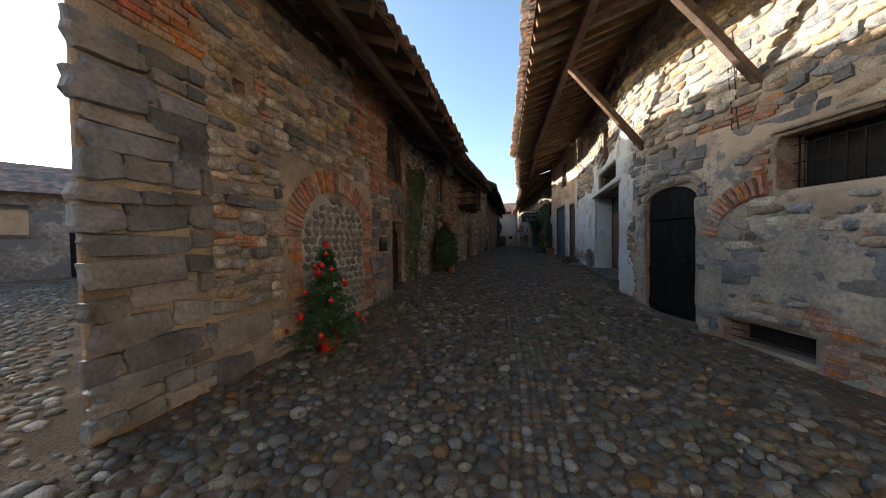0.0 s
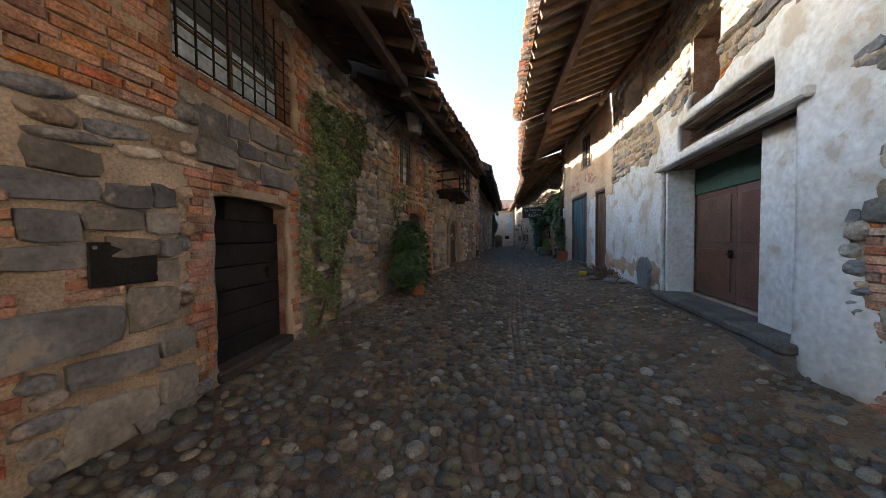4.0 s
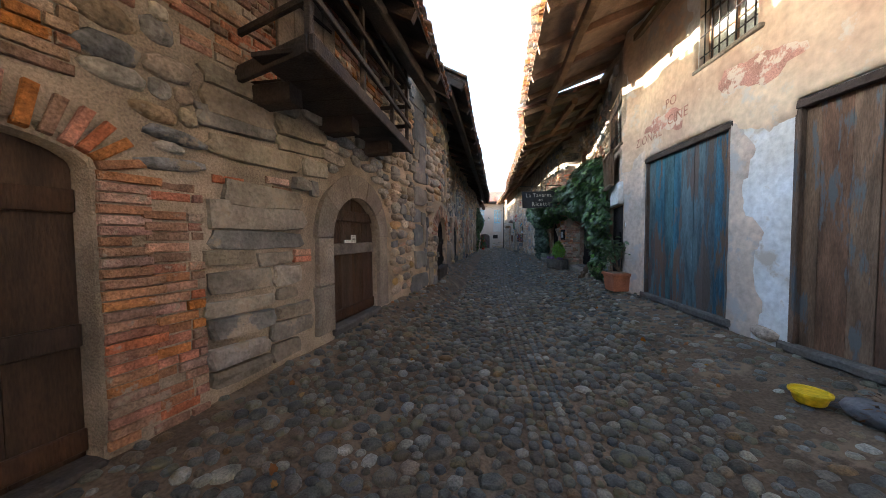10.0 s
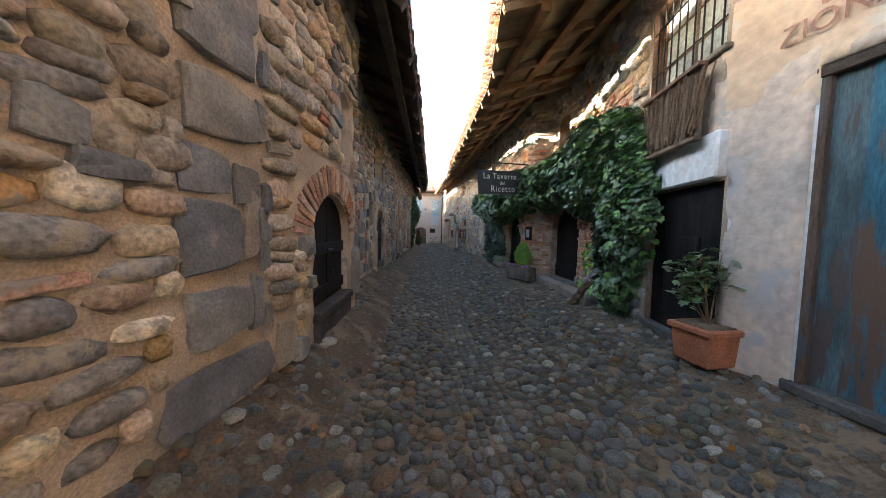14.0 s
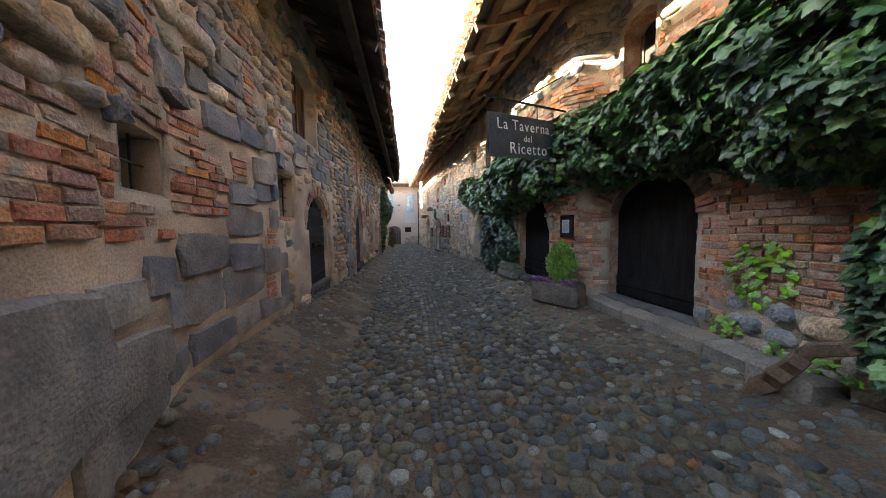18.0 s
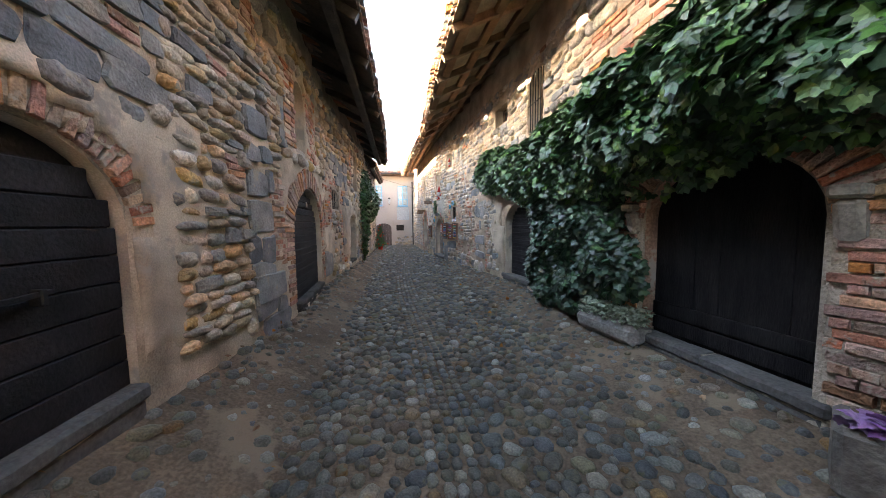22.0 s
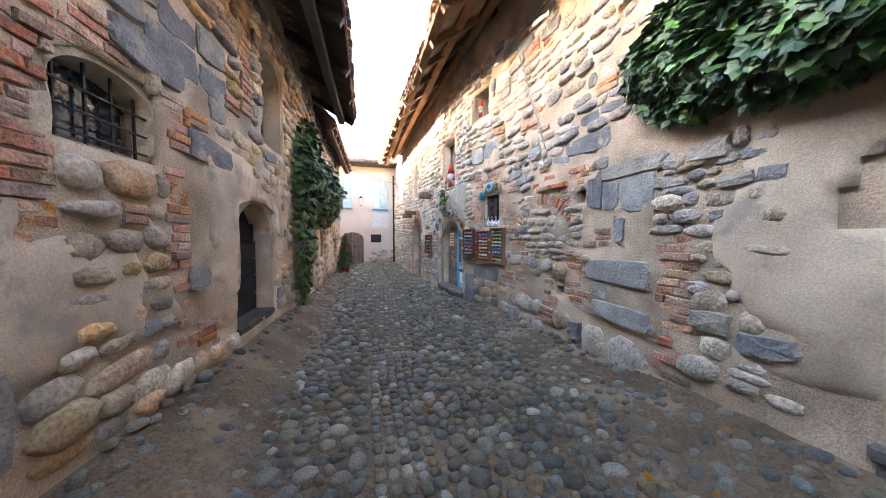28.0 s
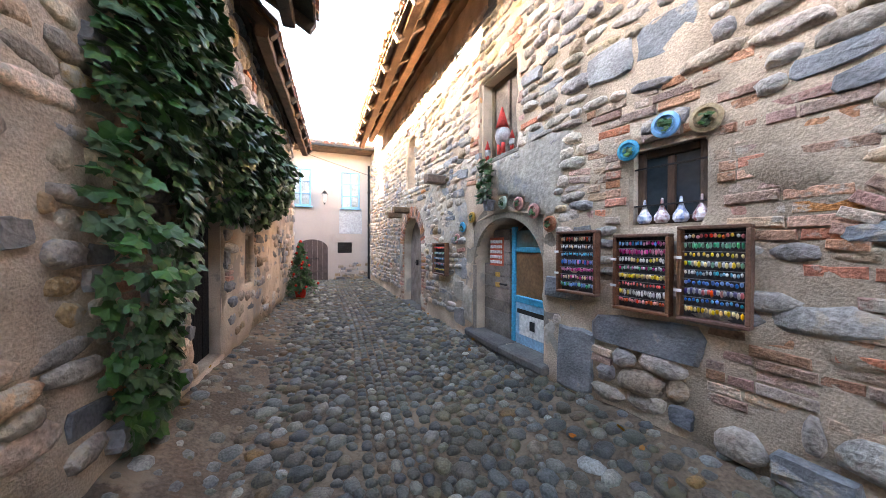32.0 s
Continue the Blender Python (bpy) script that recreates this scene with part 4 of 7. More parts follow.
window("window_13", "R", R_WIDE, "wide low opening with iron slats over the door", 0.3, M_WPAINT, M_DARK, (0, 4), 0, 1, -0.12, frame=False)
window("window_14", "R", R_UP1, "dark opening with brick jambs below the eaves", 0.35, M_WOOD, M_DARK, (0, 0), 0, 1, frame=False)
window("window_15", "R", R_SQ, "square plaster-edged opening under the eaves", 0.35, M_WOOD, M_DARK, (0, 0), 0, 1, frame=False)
window("window_16", "R", R_WIN2, "sunlit casement with a rusty grille", 0.14, M_RAFTER, M_PALEGLASS, (7, 4), 1, 3, -0.02, M_SANDST)
window("window_17", "R", R_WIN3, "sunlit casement with a railing of pale bars", 0.14, M_RAFTER, M_PALEGLASS, (9, 2), 1, 3, -0.02, M_SANDST)
window("window_18", "R", R_UPA, "tall arched opening above the ivy", 0.3, M_WOOD, M_DARK, (0, 0), 0, 1)
window("window_19", "R", R_UPB, "window with a curved iron railing above the ivy", 0.25, M_WOOD, M_GLASS, (6, 1), 1, 2, 0.0)
window("window_20", "R", R_UPC, "small wooden-framed opening under the eaves", 0.2, M_RAFTER, M_DARK, (0, 0), 0, 1)
window("window_21", "R", R_WIN8, "small shop window with thin iron bars in brickwork", 0.07, M_DOORBR, M_GLASS, (0, 2), 1, 1, -0.012)
window("window_22", "R", R_UPD, "dark square opening under the eaves", 0.25, M_WOOD, M_DARK, (0, 0), 0, 1, frame=False)
window("window_23", "R", R_GNOME, "open window with brown shutters and a sill", 0.16, M_WOOD, M_GREYWOOD, (0, 0), 1, 1, sill=M_GREYWOOD)
window("window_24", "R", R_UPE, "tall arched window niche with brick edges", 0.2, M_BRICK, M_PLASTER, (0, 0), 0, 1, frame=False)
surround(WALLS["R4"], "R", R_DOOR7, 0.14, 0.012, 1, M_PLASTER, 1, "plaster_band")
surround(WALLS["R4"], "R", R_SHOP, 0.22, 0.02, 1, M_SANDST, 1, "plaster_band")

# plaster sheets
def plaster_sheet(owner, side, y0, y1, z0, z1, material, openings, seed, proud=0.045, name="plaster_patch", hole=0.42, rough=0.012, freq=2.5, step=0.07, clear=0.24):
    """A thin worn coat of plaster that runs out under the stones round it, cut out at the openings."""
    nx, nz = max(4, int((y1 - y0) / step)), max(4, int((z1 - z0) / step))
    bm = bmesh.new()
    grid = {}

    def cover(y, z):
        e = min(y - y0, y1 - y, z - z0, z1 - z) - 0.15 + 0.3 * noise.noise(Vector((y * 1.7 + seed, z * 1.9, 0.3))) + 0.1 * noise.noise(Vector((y * 6, z * 6, seed)))
        h = (hole - noise.noise(Vector((y * 1.1, z * 1.4, seed + 4.0))) - 0.35 * noise.noise(Vector((y * 4, z * 4.5, seed)))) * 0.6
        return min(e, h)

    def open_at(y, z):
        for o in openings:
            if o[4] > 0.2 and o != O_DOOR8 and z > o[3] - o[4] - 0.04 and ((y - (o[0] + o[1]) / 2) / ((o[1] - o[0]) / 2 + clear)) ** 2 + ((z - o[3] + o[4]) / (o[4] + clear)) ** 2 < 1:
                return True
        return any(o[0] - 0.01 < y < o[1] + 0.01 and o[2] - 0.05 < z < arch_top(o, y) + 0.02 for o in openings)
    for i in range(nx):
        for j in range(nz):
            y, z = y0 + (y1 - y0) * (i + 0.5) / nx, z0 + (z1 - z0) * (j + 0.5) / nz
            if cover(y, z) < -0.16 or open_at(y, z):
                continue
            vs = []
            for di, dj in ((0, 0), (1, 0), (1, 1), (0, 1)):
                k = (i + di, j + dj)
                if k not in grid:
                    yy, zz = y0 + (y1 - y0) * k[0] / nx, z0 + (z1 - z0) * k[1] / nz
                    for o in openings:
                        if o[0] < yy < o[1] and o[2] < zz < o[3]:
                            yy = o[0] if yy - o[0] < o[1] - yy else o[1]
                    g = max(-1.0, min(1.0, cover(yy, zz) / 0.12))
                    deep = proud + (0.07 * g if g < 0 else 0.012 * g)
                    grid[k] = bm.verts.new(wall_frame(side, yy, zz, deep + rough * noise.noise(Vector((yy * freq, zz * freq, seed)))).translation)
                vs.append(grid[k])
            bm.faces.new(vs if side == "R" else vs[::-1])
    r = bmesh.ops.extrude_face_region(bm, geom=bm.faces[:])
    off = wall_frame(side, (y0 + y1) / 2).to_3x3().col[1] * -0.06
    bmesh.ops.translate(bm, verts=[g for g in r["geom"] if isinstance(g, bmesh.types.BMVert)], vec=off)
    bmesh.ops.recalc_face_normals(bm, faces=bm.faces[:])
    return part(name, bm, material, owner, smooth=True)


PL = M_PLASTER
M_CEMENT = mat("grey_cement", (0.2, 0.215, 0.22), 0.9, 0.15, 2, 0.3, 20, grain=0.4)
plaster_sheet(WALLS["L3"], "L", 22.6, 26.0, 0.6, 2.75, PL, LEFT_OPEN, 3.1, 0.032, hole=0.5, clear=0.16)
plaster_sheet(WALLS["L3"], "L", 30.9, 33.6, 1.0, 2.7, PL, LEFT_OPEN, 8.2, 0.034, hole=0.02)
plaster_sheet(WALLS["L3"], "L", 29.6, 31.2, 0.9, 1.9, PL, LEFT_OPEN, 5.2, hole=0.2)
plaster_sheet(WALLS["L1"], "L", 3.3, 5.25, 0.1, 2.2, M_GREYMORTAR, [], 6.6, 0.012, hole=3)
plaster_sheet(WALLS["L4"], "L", 36.0, 42.0, 0.4, 3.2, PL, LEFT_OPEN, 2.2)
plaster_sheet(WALLS["R2"], "R", 13.6, 18.3, 2.6, 5.7, M_PINK, RIGHT_OPEN, 1.4, 0.014, hole=0.6)
plaster_sheet(WALLS["R2"], "R", 14.5, 17.95, 3.15, 3.78, mat("flaking_red_wall_paint", (0.5, 0.27, 0.21), 0.95, 0.25, 3, 0.3, 60, stain=((0.62, 0.52, 0.42), 5, 0.5)), RIGHT_OPEN, 8.8, 0.019, hole=0.5)
plaster_sheet(WALLS["R2"], "R", 15.3, 18.4, 0.3, 3.3, M_PATCHY, RIGHT_OPEN, 3.3, 0.009, hole=0.9)
plaster_sheet(WALLS["R1"], "R", 7.1, 11.0, 0.1, 3.7, M_WHITE, RIGHT_OPEN, 6.4, 0.07, hole=0.6)
plaster_sheet(WALLS["R1"], "R", 1.2, 5.75, 1.55, 3.0, M_PLASTER, RIGHT_OPEN, 2.7, 0.05, hole=0.12)
plaster_sheet(WALLS["R1"], "R", 5.0, 7.2, -0.2, 2.9, M_GREYPL, RIGHT_OPEN, 4.7, 0.055, hole=0.16)
plaster_sheet(WALLS["R1"], "R", 1.0, 5.6, -0.2, 1.9, M_GREYPL, RIGHT_OPEN, 9.1, 0.05, hole=0.02)
plaster_sheet(WALLS["R2"], "R", 10.2, 13.9, 2.95, 5.6, M_TANMORTAR, RIGHT_OPEN, 2.2, 0.012, hole=3)
# uneven bedding mortar between the stones
for key, side, y0_, y1_, z1_, mm, deep in (("L1", "L", 1.75, 10.5, 4.4, M_MORTAR, 0.002), ("L2", "L", 9.8, 16.6, 4.4, M_MORTAR, 0.0), ("L3", "L", 15.9, 36.3, 4.8, M_TANMORTAR, 0.008), ("R1", "R", 1.1, 10.6, 5.6, M_MORTAR, 0.004), ("R3", "R", 19.0, 27.3, 5.2, M_MORTAR, 0.0), ("R4", "R", 26.7, 41.4, 5.0, M_TANMORTAR, 0.014)):
    plaster_sheet(WALLS[key], side, y0_, y1_, -0.5, z1_ + 0.4, mm, LEFT_OPEN if side == "L" else RIGHT_OPEN, 5.5 + y0_, deep, "mortar_bed", 3, 0.028, 5.5, 0.085, 0.03)
bm = bmesh.new()
edge = [(11.52 + (0.31 + 0.16 * noise.noise(Vector((1.6 * math.cos(a), 1.6 * math.sin(a), 3.0)))) * math.cos(a), 0.68 + (0.36 + 0.16 * noise.noise(Vector((1.6 * math.sin(a), 1.6 * math.cos(a), 7.0)))) * math.sin(a)) for a in (2 * math.pi * k / 36 for k in range(36))]
front = [bm.verts.new(wall_frame("R", y, z, 0.088).translation) for y, z in edge]
back = [bm.verts.new(wall_frame("R", 11.52 + (y - 11.52) * 1.06, 0.68 + (z - 0.68) * 1.06, 0.03).translation) for y, z in edge]
bm.faces.new(front)
for k in range(36):
    bm.faces.new((front[k], back[k], back[(k + 1) % 36], front[(k + 1) % 36]))
bmesh.ops.recalc_face_normals(bm, faces=bm.faces[:])
part("cement_patch", bm, M_CEMENT, WALLS["R2"])
plaster_sheet(WALLS["R2"], "R", 10.9, 14.3, 0.3, 1.05, M_TANMORTAR, RIGHT_OPEN, 4.9, 0.018, hole=0.05)
ob = part("plaster_panel", boxed(-0.6, 0.58, -0.05, 0.06, 2.275, 2.72, bev=0.02), M_WHITE, WALLS["R3"])
ob.matrix_world = wall_frame("R", 18.72, 0, 0)
plaster_sheet(WALLS["R4"], "R", 29.4, 30.45, 0.7, 2.9, M_PLASTER, RIGHT_OPEN, 1.9, 0.045, hole=0.3)
plaster_sheet(WALLS["R4"], "R", 31.4, 34.0, 1.0, 2.3, M_TANMORTAR, RIGHT_OPEN, 4.4, 0.035, hole=0.05)
plaster_sheet(WALLS["R4"], "R", 34.2, 40.0, 0.5, 2.9, M_GREYPL, RIGHT_OPEN, 7.7, 0.04, hole=0.1)


# ---- plants ----
LEAF = [(0, 0.05, 0), (-0.3, -0.1, 0.02), (-0.55, 0.14, 0.05), (-0.42, 0.36, 0.03), (-0.44, 0.64, 0.0), (-0.24, 0.68, 0.02), (0, 0.98, -0.12), (0.24, 0.68, 0.02), (0.44, 0.64, 0.0), (0.42, 0.36, 0.03), (0.55, 0.14, 0.05), (0.3, -0.1, 0.02), (0, 0.35, 0.1)]
LEAF_F = [(k, (k + 1) % 12, 12) for k in range(12)]
NARROW = [(0, 0, 0), (-0.16, 0.4, 0.03), (0, 1, -0.05), (0.16, 0.4, 0.03)]
NARROW_F = [(0, 1, 3), (1, 2, 3)]


def leaves(name, spots, material, parent, rnd, shape=(LEAF, LEAF_F), droop=0.5, label=""):
    """Many small leaves as one mesh; spots: (place, outward direction, size)."""
    P = np.array(shape[0], float)
    V, F, n = [], [], 0
    for p, out, size in spots:
        out = Vector(out).normalized()
        d = (out * 0.45 + Vector((rnd.uniform(-0.8, 0.8), rnd.uniform(-0.8, 0.8), rnd.uniform(-0.6, 0.6) - droop))).normalized()
        up = (out + Vector((rnd.uniform(-0.5, 0.5), rnd.uniform(-0.5, 0.5), rnd.uniform(0.2, 1.0)))).normalized()
        s = d.cross(up)
        if s.length < 1e-3:
            continue
        s.normalize()
        up = s.cross(d)
        m = np.array([s, d, up]).T * size
        V.append(P @ m.T + np.array(p))
        F += [tuple(i + n for i in f) for f in shape[1]]
        n += len(P)
    ob = mesh_ob(name, np.concatenate(V), F, material, parent, label)
    return ob


def ivy_mass(name, side, blobs, n, size, material, label, category, rnd_seed, lean=0.0, stems=0, group="", gaps=0.38):
    """Leaves over the skin of lumpy masses on a wall. blobs: y, z, half length, half height, how far out."""
    rnd = random.Random(rnd_seed)
    root = thing(name, label, category, group=group)
    w = [b[2] * b[3] for b in blobs]
    spots = []
    while len(spots) < n:
        b = rnd.choices(blobs, w)[0]
        a, e = rnd.uniform(0, 2 * math.pi), rnd.random() ** 0.5
        u, v = e * math.cos(a), e * math.sin(a)
        y, z = b[0] + u * b[2], b[1] + v * b[3]
        lump = 0.75 + 0.5 * noise.noise(Vector((y * 2.2, z * 2.2, rnd_seed)))
        if noise.noise(Vector((y * 3.1 + 9, z * 3.1, rnd_seed + 2.0))) > gaps:
            continue
        out = b[4] * lump * math.sqrt(max(0, 1 - e * e)) * rnd.uniform(0.7, 1.0) + 0.03
        f = wall_frame(side, y, z, out)
        nrm = f.to_3x3() @ Vector((u * 0.6, 1.0, v * 0.6))
        spots.append((f.translation, nrm, size * rnd.uniform(0.55, 1.3)))
    leaves("foliage", spots, material, root, rnd)
    for i in range(stems):
        b = rnd.choice(blobs)
        bm = bmesh.new()
        pts = [wall_frame(side, b[0] + rnd.uniform(-0.4, 0.4) * b[2], z, 0.04 + rnd.uniform(0, 0.05)).translation for z in np.linspace(max(b[1] - b[3], at(EL if side == "L" else ER, b[0])), b[1] + 0.3 * b[3], 5)]
        for p, q in zip(pts, pts[1:]):
            s = beam(p, q, 0.025, 0.025)
            me = bpy.data.meshes.new("stem")
            s.to_mesh(me)
            s.free()
            bm.from_mesh(me)
        part("stem", bm, M_TWIG, root)
    return root


ivy_mass("ivy", "R", [(19.75, 2.2, 0.75, 1.25, 0.6), (20.0, 1.3, 0.62, 0.8, 0.48), (20.6, 2.85, 1.4, 0.88, 1.0), (22.0, 2.96, 1.3, 0.7, 1.0), (23.3, 2.92, 1.3, 0.68, 0.95), (24.5, 2.86, 1.2, 0.68, 0.9), (25.7, 2.74, 1.2, 0.74, 0.85), (27.0, 2.62, 1.2, 0.74, 0.7), (28.0, 2.62, 0.95, 0.62, 0.55), (28.95, 2.75, 0.85, 0.5, 0.55), (29.9, 2.95, 0.7, 0.5, 0.5), (30.5, 3.0, 0.5, 0.5, 0.4)],
         30000, 0.105, M_LEAF, "dense dark green ivy hanging over the tavern front", "ivy", 31, stems=6, gaps=0.45)
# column below the canopy takes the leaf colour with shade painted in
ivy_mass("ivy", "R", [(26.0, 1.25, 0.3, 0.35, 0.4), (26.4, 1.55, 0.42, 0.7, 0.45), (26.9, 1.5, 0.85, 1.0, 0.5), (27.1, 2.3, 0.85, 0.8, 0.52), (27.55, 1.6, 0.52, 1.1, 0.42), (27.5, 0.95, 0.58, 0.5, 0.42)], 7500, 0.105, M_SHADELEAF, "column of dark green ivy down to the pavement", "ivy", 33, stems=4)
ivy_mass("ivy", "L", [(34.5, 2.0, 0.45, 1.5, 0.35), (34.9, 2.9, 0.6, 0.9, 0.45), (35.9, 2.6, 0.8, 0.7, 0.5), (37.0, 2.7, 0.9, 0.8, 0.55), (38.3, 2.8, 0.8, 0.7, 0.5)], 5200, 0.1, M_SHRUB, "dark ivy climbing the wall beside a plank door", "ivy", 35, stems=3)
CLIMB = [(8.15, 0.75, 0.45, 0.75, 0.25), (8.2, 1.5, 0.58, 0.8, 0.25), (8.45, 2.2, 0.75, 0.7, 0.22), (8.75, 2.9, 0.72, 0.6, 0.18), (9.3, 3.3, 0.4, 0.35, 0.12), (8.15, 3.1, 0.25, 0.4, 0.12)]
ivy_mass("climbing_plant", "L", CLIMB, 15000, 0.036, M_PALELEAF, "pale green climbing plant on the rubble wall", "climbing plant", 36, stems=7, gaps=0.2)
ivy_mass("climbing_plant", "L", [(11.1, 2.2, 0.35, 0.45, 0.06), (11.6, 2.5, 0.3, 0.35, 0.05)], 260, 0.06, M_PALELEAF, "thin tendrils of creeper above the potted shrub", "climbing plant", 37, stems=3)
ivy_mass("weed", "R", [(20.9, 0.62, 0.3, 0.13, 0.12), (21.6, 0.66, 0.2, 0.12, 0.1), (21.3, 1.25, 0.3, 0.3, 0.05)], 190, 0.06, M_LIME, "low green weeds at the foot of the wall", "weed", 38)
rnd = random.Random(40)
trunk = thing("bare_vine", "thick twisted bare vine at the foot of the wall", "vine")
base = wall_frame("R", 20.7, 0, 0.2).translation
pts = [Vector((base.x - 0.25, 20.95, ground_z(base.x - 0.25, 20.95) - 0.05)), Vector((base.x - 0.12, 20.75, 0.75)), Vector((base.x - 0.02, 20.5, 0.95)), Vector((base.x + 0.12, 20.3, 1.5))]
for p, q, w in zip(pts, pts[1:], (0.12, 0.1, 0.085)):
    part("limb", beam(p, q, w, w, 0.85, 6, 0.025, rnd), M_TWIG, trunk)


def round_pot(parent, r, h, material, rim=True, name="pot"):
    bm = bmesh.new()
    prof = [(0.72, 0), (0.8, 0.15), (0.95, 0.8), (1.08, 0.82), (1.08, 1.0), (0.94, 1.0), (0.9, 0.9)]
    rings = [[bm.verts.new((r * s * math.cos(2 * math.pi * k / 20), r * s * math.sin(2 * math.pi * k / 20), h * z)) for k in range(20)] for s, z in prof]
    for a, b in zip(rings, rings[1:]):
        for k in range(20):
            bm.faces.new((a[k], a[(k + 1) % 20], b[(k + 1) % 20], b[k]))
    bm.faces.new(rings[0][::-1])
    bm.faces.new(rings[-1])
    return part(name, bm, material, parent, smooth=False)


def fir_tree(place, h, r, label, seed, baubles=26):
    rnd = random.Random(seed)
    root = thing("christmas_tree", label, "christmas tree", place, "decorated trees")
    round_pot(root, 0.13, 0.2, M_RED)
    part("trunk", beam((0, 0, 0.15), (0, 0, h * 0.97), 0.035, 0.035, 0.3), M_TWIG, root)
    spots, twigs = [], bmesh.new()
    for i in range(150):
        k = rnd.random() ** 1.15
        z = 0.22 + (h - 0.25) * k
        a, rr = rnd.uniform(0, 2 * math.pi), r * (1 - k) * rnd.uniform(0.75, 1.12) + 0.03
        for j in range(42):
            s = rnd.random() ** 0.7
            p = (rr * s * math.cos(a) + rnd.uniform(-0.02, 0.02), rr * s * math.sin(a) + rnd.uniform(-0.02, 0.02), z - 0.12 * s * s * rr / r + rnd.uniform(-0.015, 0.015))
            spots.append((p, (math.cos(a), math.sin(a), 0.25), 0.055 * rnd.uniform(0.7, 1.3)))
    leaves("needles", spots, M_PINE, root, rnd, (NARROW, NARROW_F), 0.1)
    for i in range(baubles):
        k = rnd.random()
        a, rr = rnd.uniform(0, 2 * math.pi), r * (1 - k) + 0.03
        bm = bmesh.new()
        bmesh.ops.create_icosphere(bm, subdivisions=2, radius=0.032, matrix=Matrix.Translation((rr * math.cos(a), rr * math.sin(a), 0.26 + (h - 0.3) * k)))
        bl = part("bauble", bm, M_RED, root, "glossy red bauble", smooth=True)
        part("cap", boxed(rr * math.cos(a) - 0.007, rr * math.cos(a) + 0.007, rr * math.sin(a) - 0.007, rr * math.sin(a) + 0.007, 0.26 + (h - 0.3) * k + 0.03, 0.26 + (h - 0.3) * k + 0.042, bev=0), M_BRASS, bl)
    bm = bmesh.new()
    bmesh.ops.create_icosphere(bm, subdivisions=2, radius=0.04, matrix=Matrix.Translation((0, 0, h + 0.02)))
    part("bauble", bm, M_RED, root, "large red bauble on the tip", smooth=True)
    return root


fir_tree((-2.2, 3.42, ground_z(-2.2, 3.42) - 0.02), 1.28, 0.44, "small fir with red baubles in a red pot", 51)
fir_tree((-0.98, 40.4, ground_z(-0.98, 40.4) - 0.02), 1.35, 0.4, "small fir with red baubles beside the ivy corner", 52, 18)

rnd = random.Random(60)
shrub = thing("potted_shrub", "leafy green shrub with yellow leaves in a terracotta pot", "shrub", (-2.08, 10.9, ground_z(-2.08, 10.9) - 0.01))
round_pot(shrub, 0.19, 0.3, M_TERRA)
spots, yel = [], []
for i in range(5200):
    a, b, e = rnd.uniform(0, 2 * math.pi), rnd.uniform(-1, 1), rnd.random() ** 0.3
    cx, cy, cz, rx, ry, rz = rnd.choice(((-0.1, 0.25, 1.05, 0.3, 0.45, 0.5), (-0.1, -0.15, 0.9, 0.28, 0.45, 0.42), (-0.2, -0.35, 1.2, 0.2, 0.4, 0.3), (-0.05, 0.05, 0.5, 0.33, 0.5, 0.42), (-0.25, 0.3, 1.4, 0.18, 0.35, 0.25), (-0.15, -0.6, 0.6, 0.22, 0.3, 0.32)))
    p = Vector((cx + rx * e * math.cos(a) * math.sqrt(1 - b * b), cy + ry * e * math.sin(a) * math.sqrt(1 - b * b), cz + rz * e * b))
    if noise.noise(p * 4) > 0.22 or p.z < 0.08:
        continue
    (yel if rnd.random() < 0.06 and p.y > 0.0 else spots).append((p, (p.x + 0.1, p.y, p.z - 0.7), 0.085 * rnd.uniform(0.6, 1.2)))
leaves("foliage", spots, M_SHRUB, shrub, rnd)
leaves("yellow_foliage", yel, M_YELLOWLEAF, shrub, rnd, label="turned yellow leaves")
for i in range(6):
    part("stem", beam((0, 0, 0.25), (rnd.uniform(-0.2, 0.1), rnd.uniform(-0.4, 0.3), 1.2), 0.02, 0.02, 0.5), M_TWIG, shrub)

sqp = thing("square_planter", "square terracotta planter with a thin shrub by the blue door", "planter", pose(2.28, 18.12, ground_z(2.28, 18.12) - 0.01, 0, 0, 8))
bm = boxed(-0.23, 0.23, -0.2, 0.2, 0, 0.34, bev=0.02)
for v in bm.verts:
    v.co.x *= 0.86 + 0.4 * v.co.z
    v.co.y *= 0.86 + 0.4 * v.co.z
part("pot", bm, M_TERRA, sqp)
part("rim", boxed(-0.25, 0.25, -0.22, 0.22, 0.3, 0.36, bev=0.012), M_TERRA, sqp)
part("soil", boxed(-0.2, 0.2, -0.17, 0.17, 0.34, 0.37, bev=0.005), M_EARTH, sqp)
spots = []
for i in range(7):
    tip = Vector((rnd.uniform(-0.28, 0.28), rnd.uniform(-0.25, 0.25), rnd.uniform(0.65, 1.05)))
    part("stem", beam((0, 0, 0.34), tip, 0.014, 0.014, 0.5), M_TWIG, sqp)
    spots += [(tip.lerp(Vector((0, 0, 0.4)), rnd.random() * 0.5) + Vector((rnd.uniform(-0.1, 0.1), rnd.uniform(-0.1, 0.1), rnd.uniform(-0.07, 0.07))), (0, 0, 1), 0.085 * rnd.uniform(0.6, 1.2)) for _ in range(34)]
leaves("foliage", spots, mat("grey_green_leaf", (0.13, 0.2, 0.1), 0.6, 0.3, 4, 0.1, 40, rand=0.4), sqp, rnd)

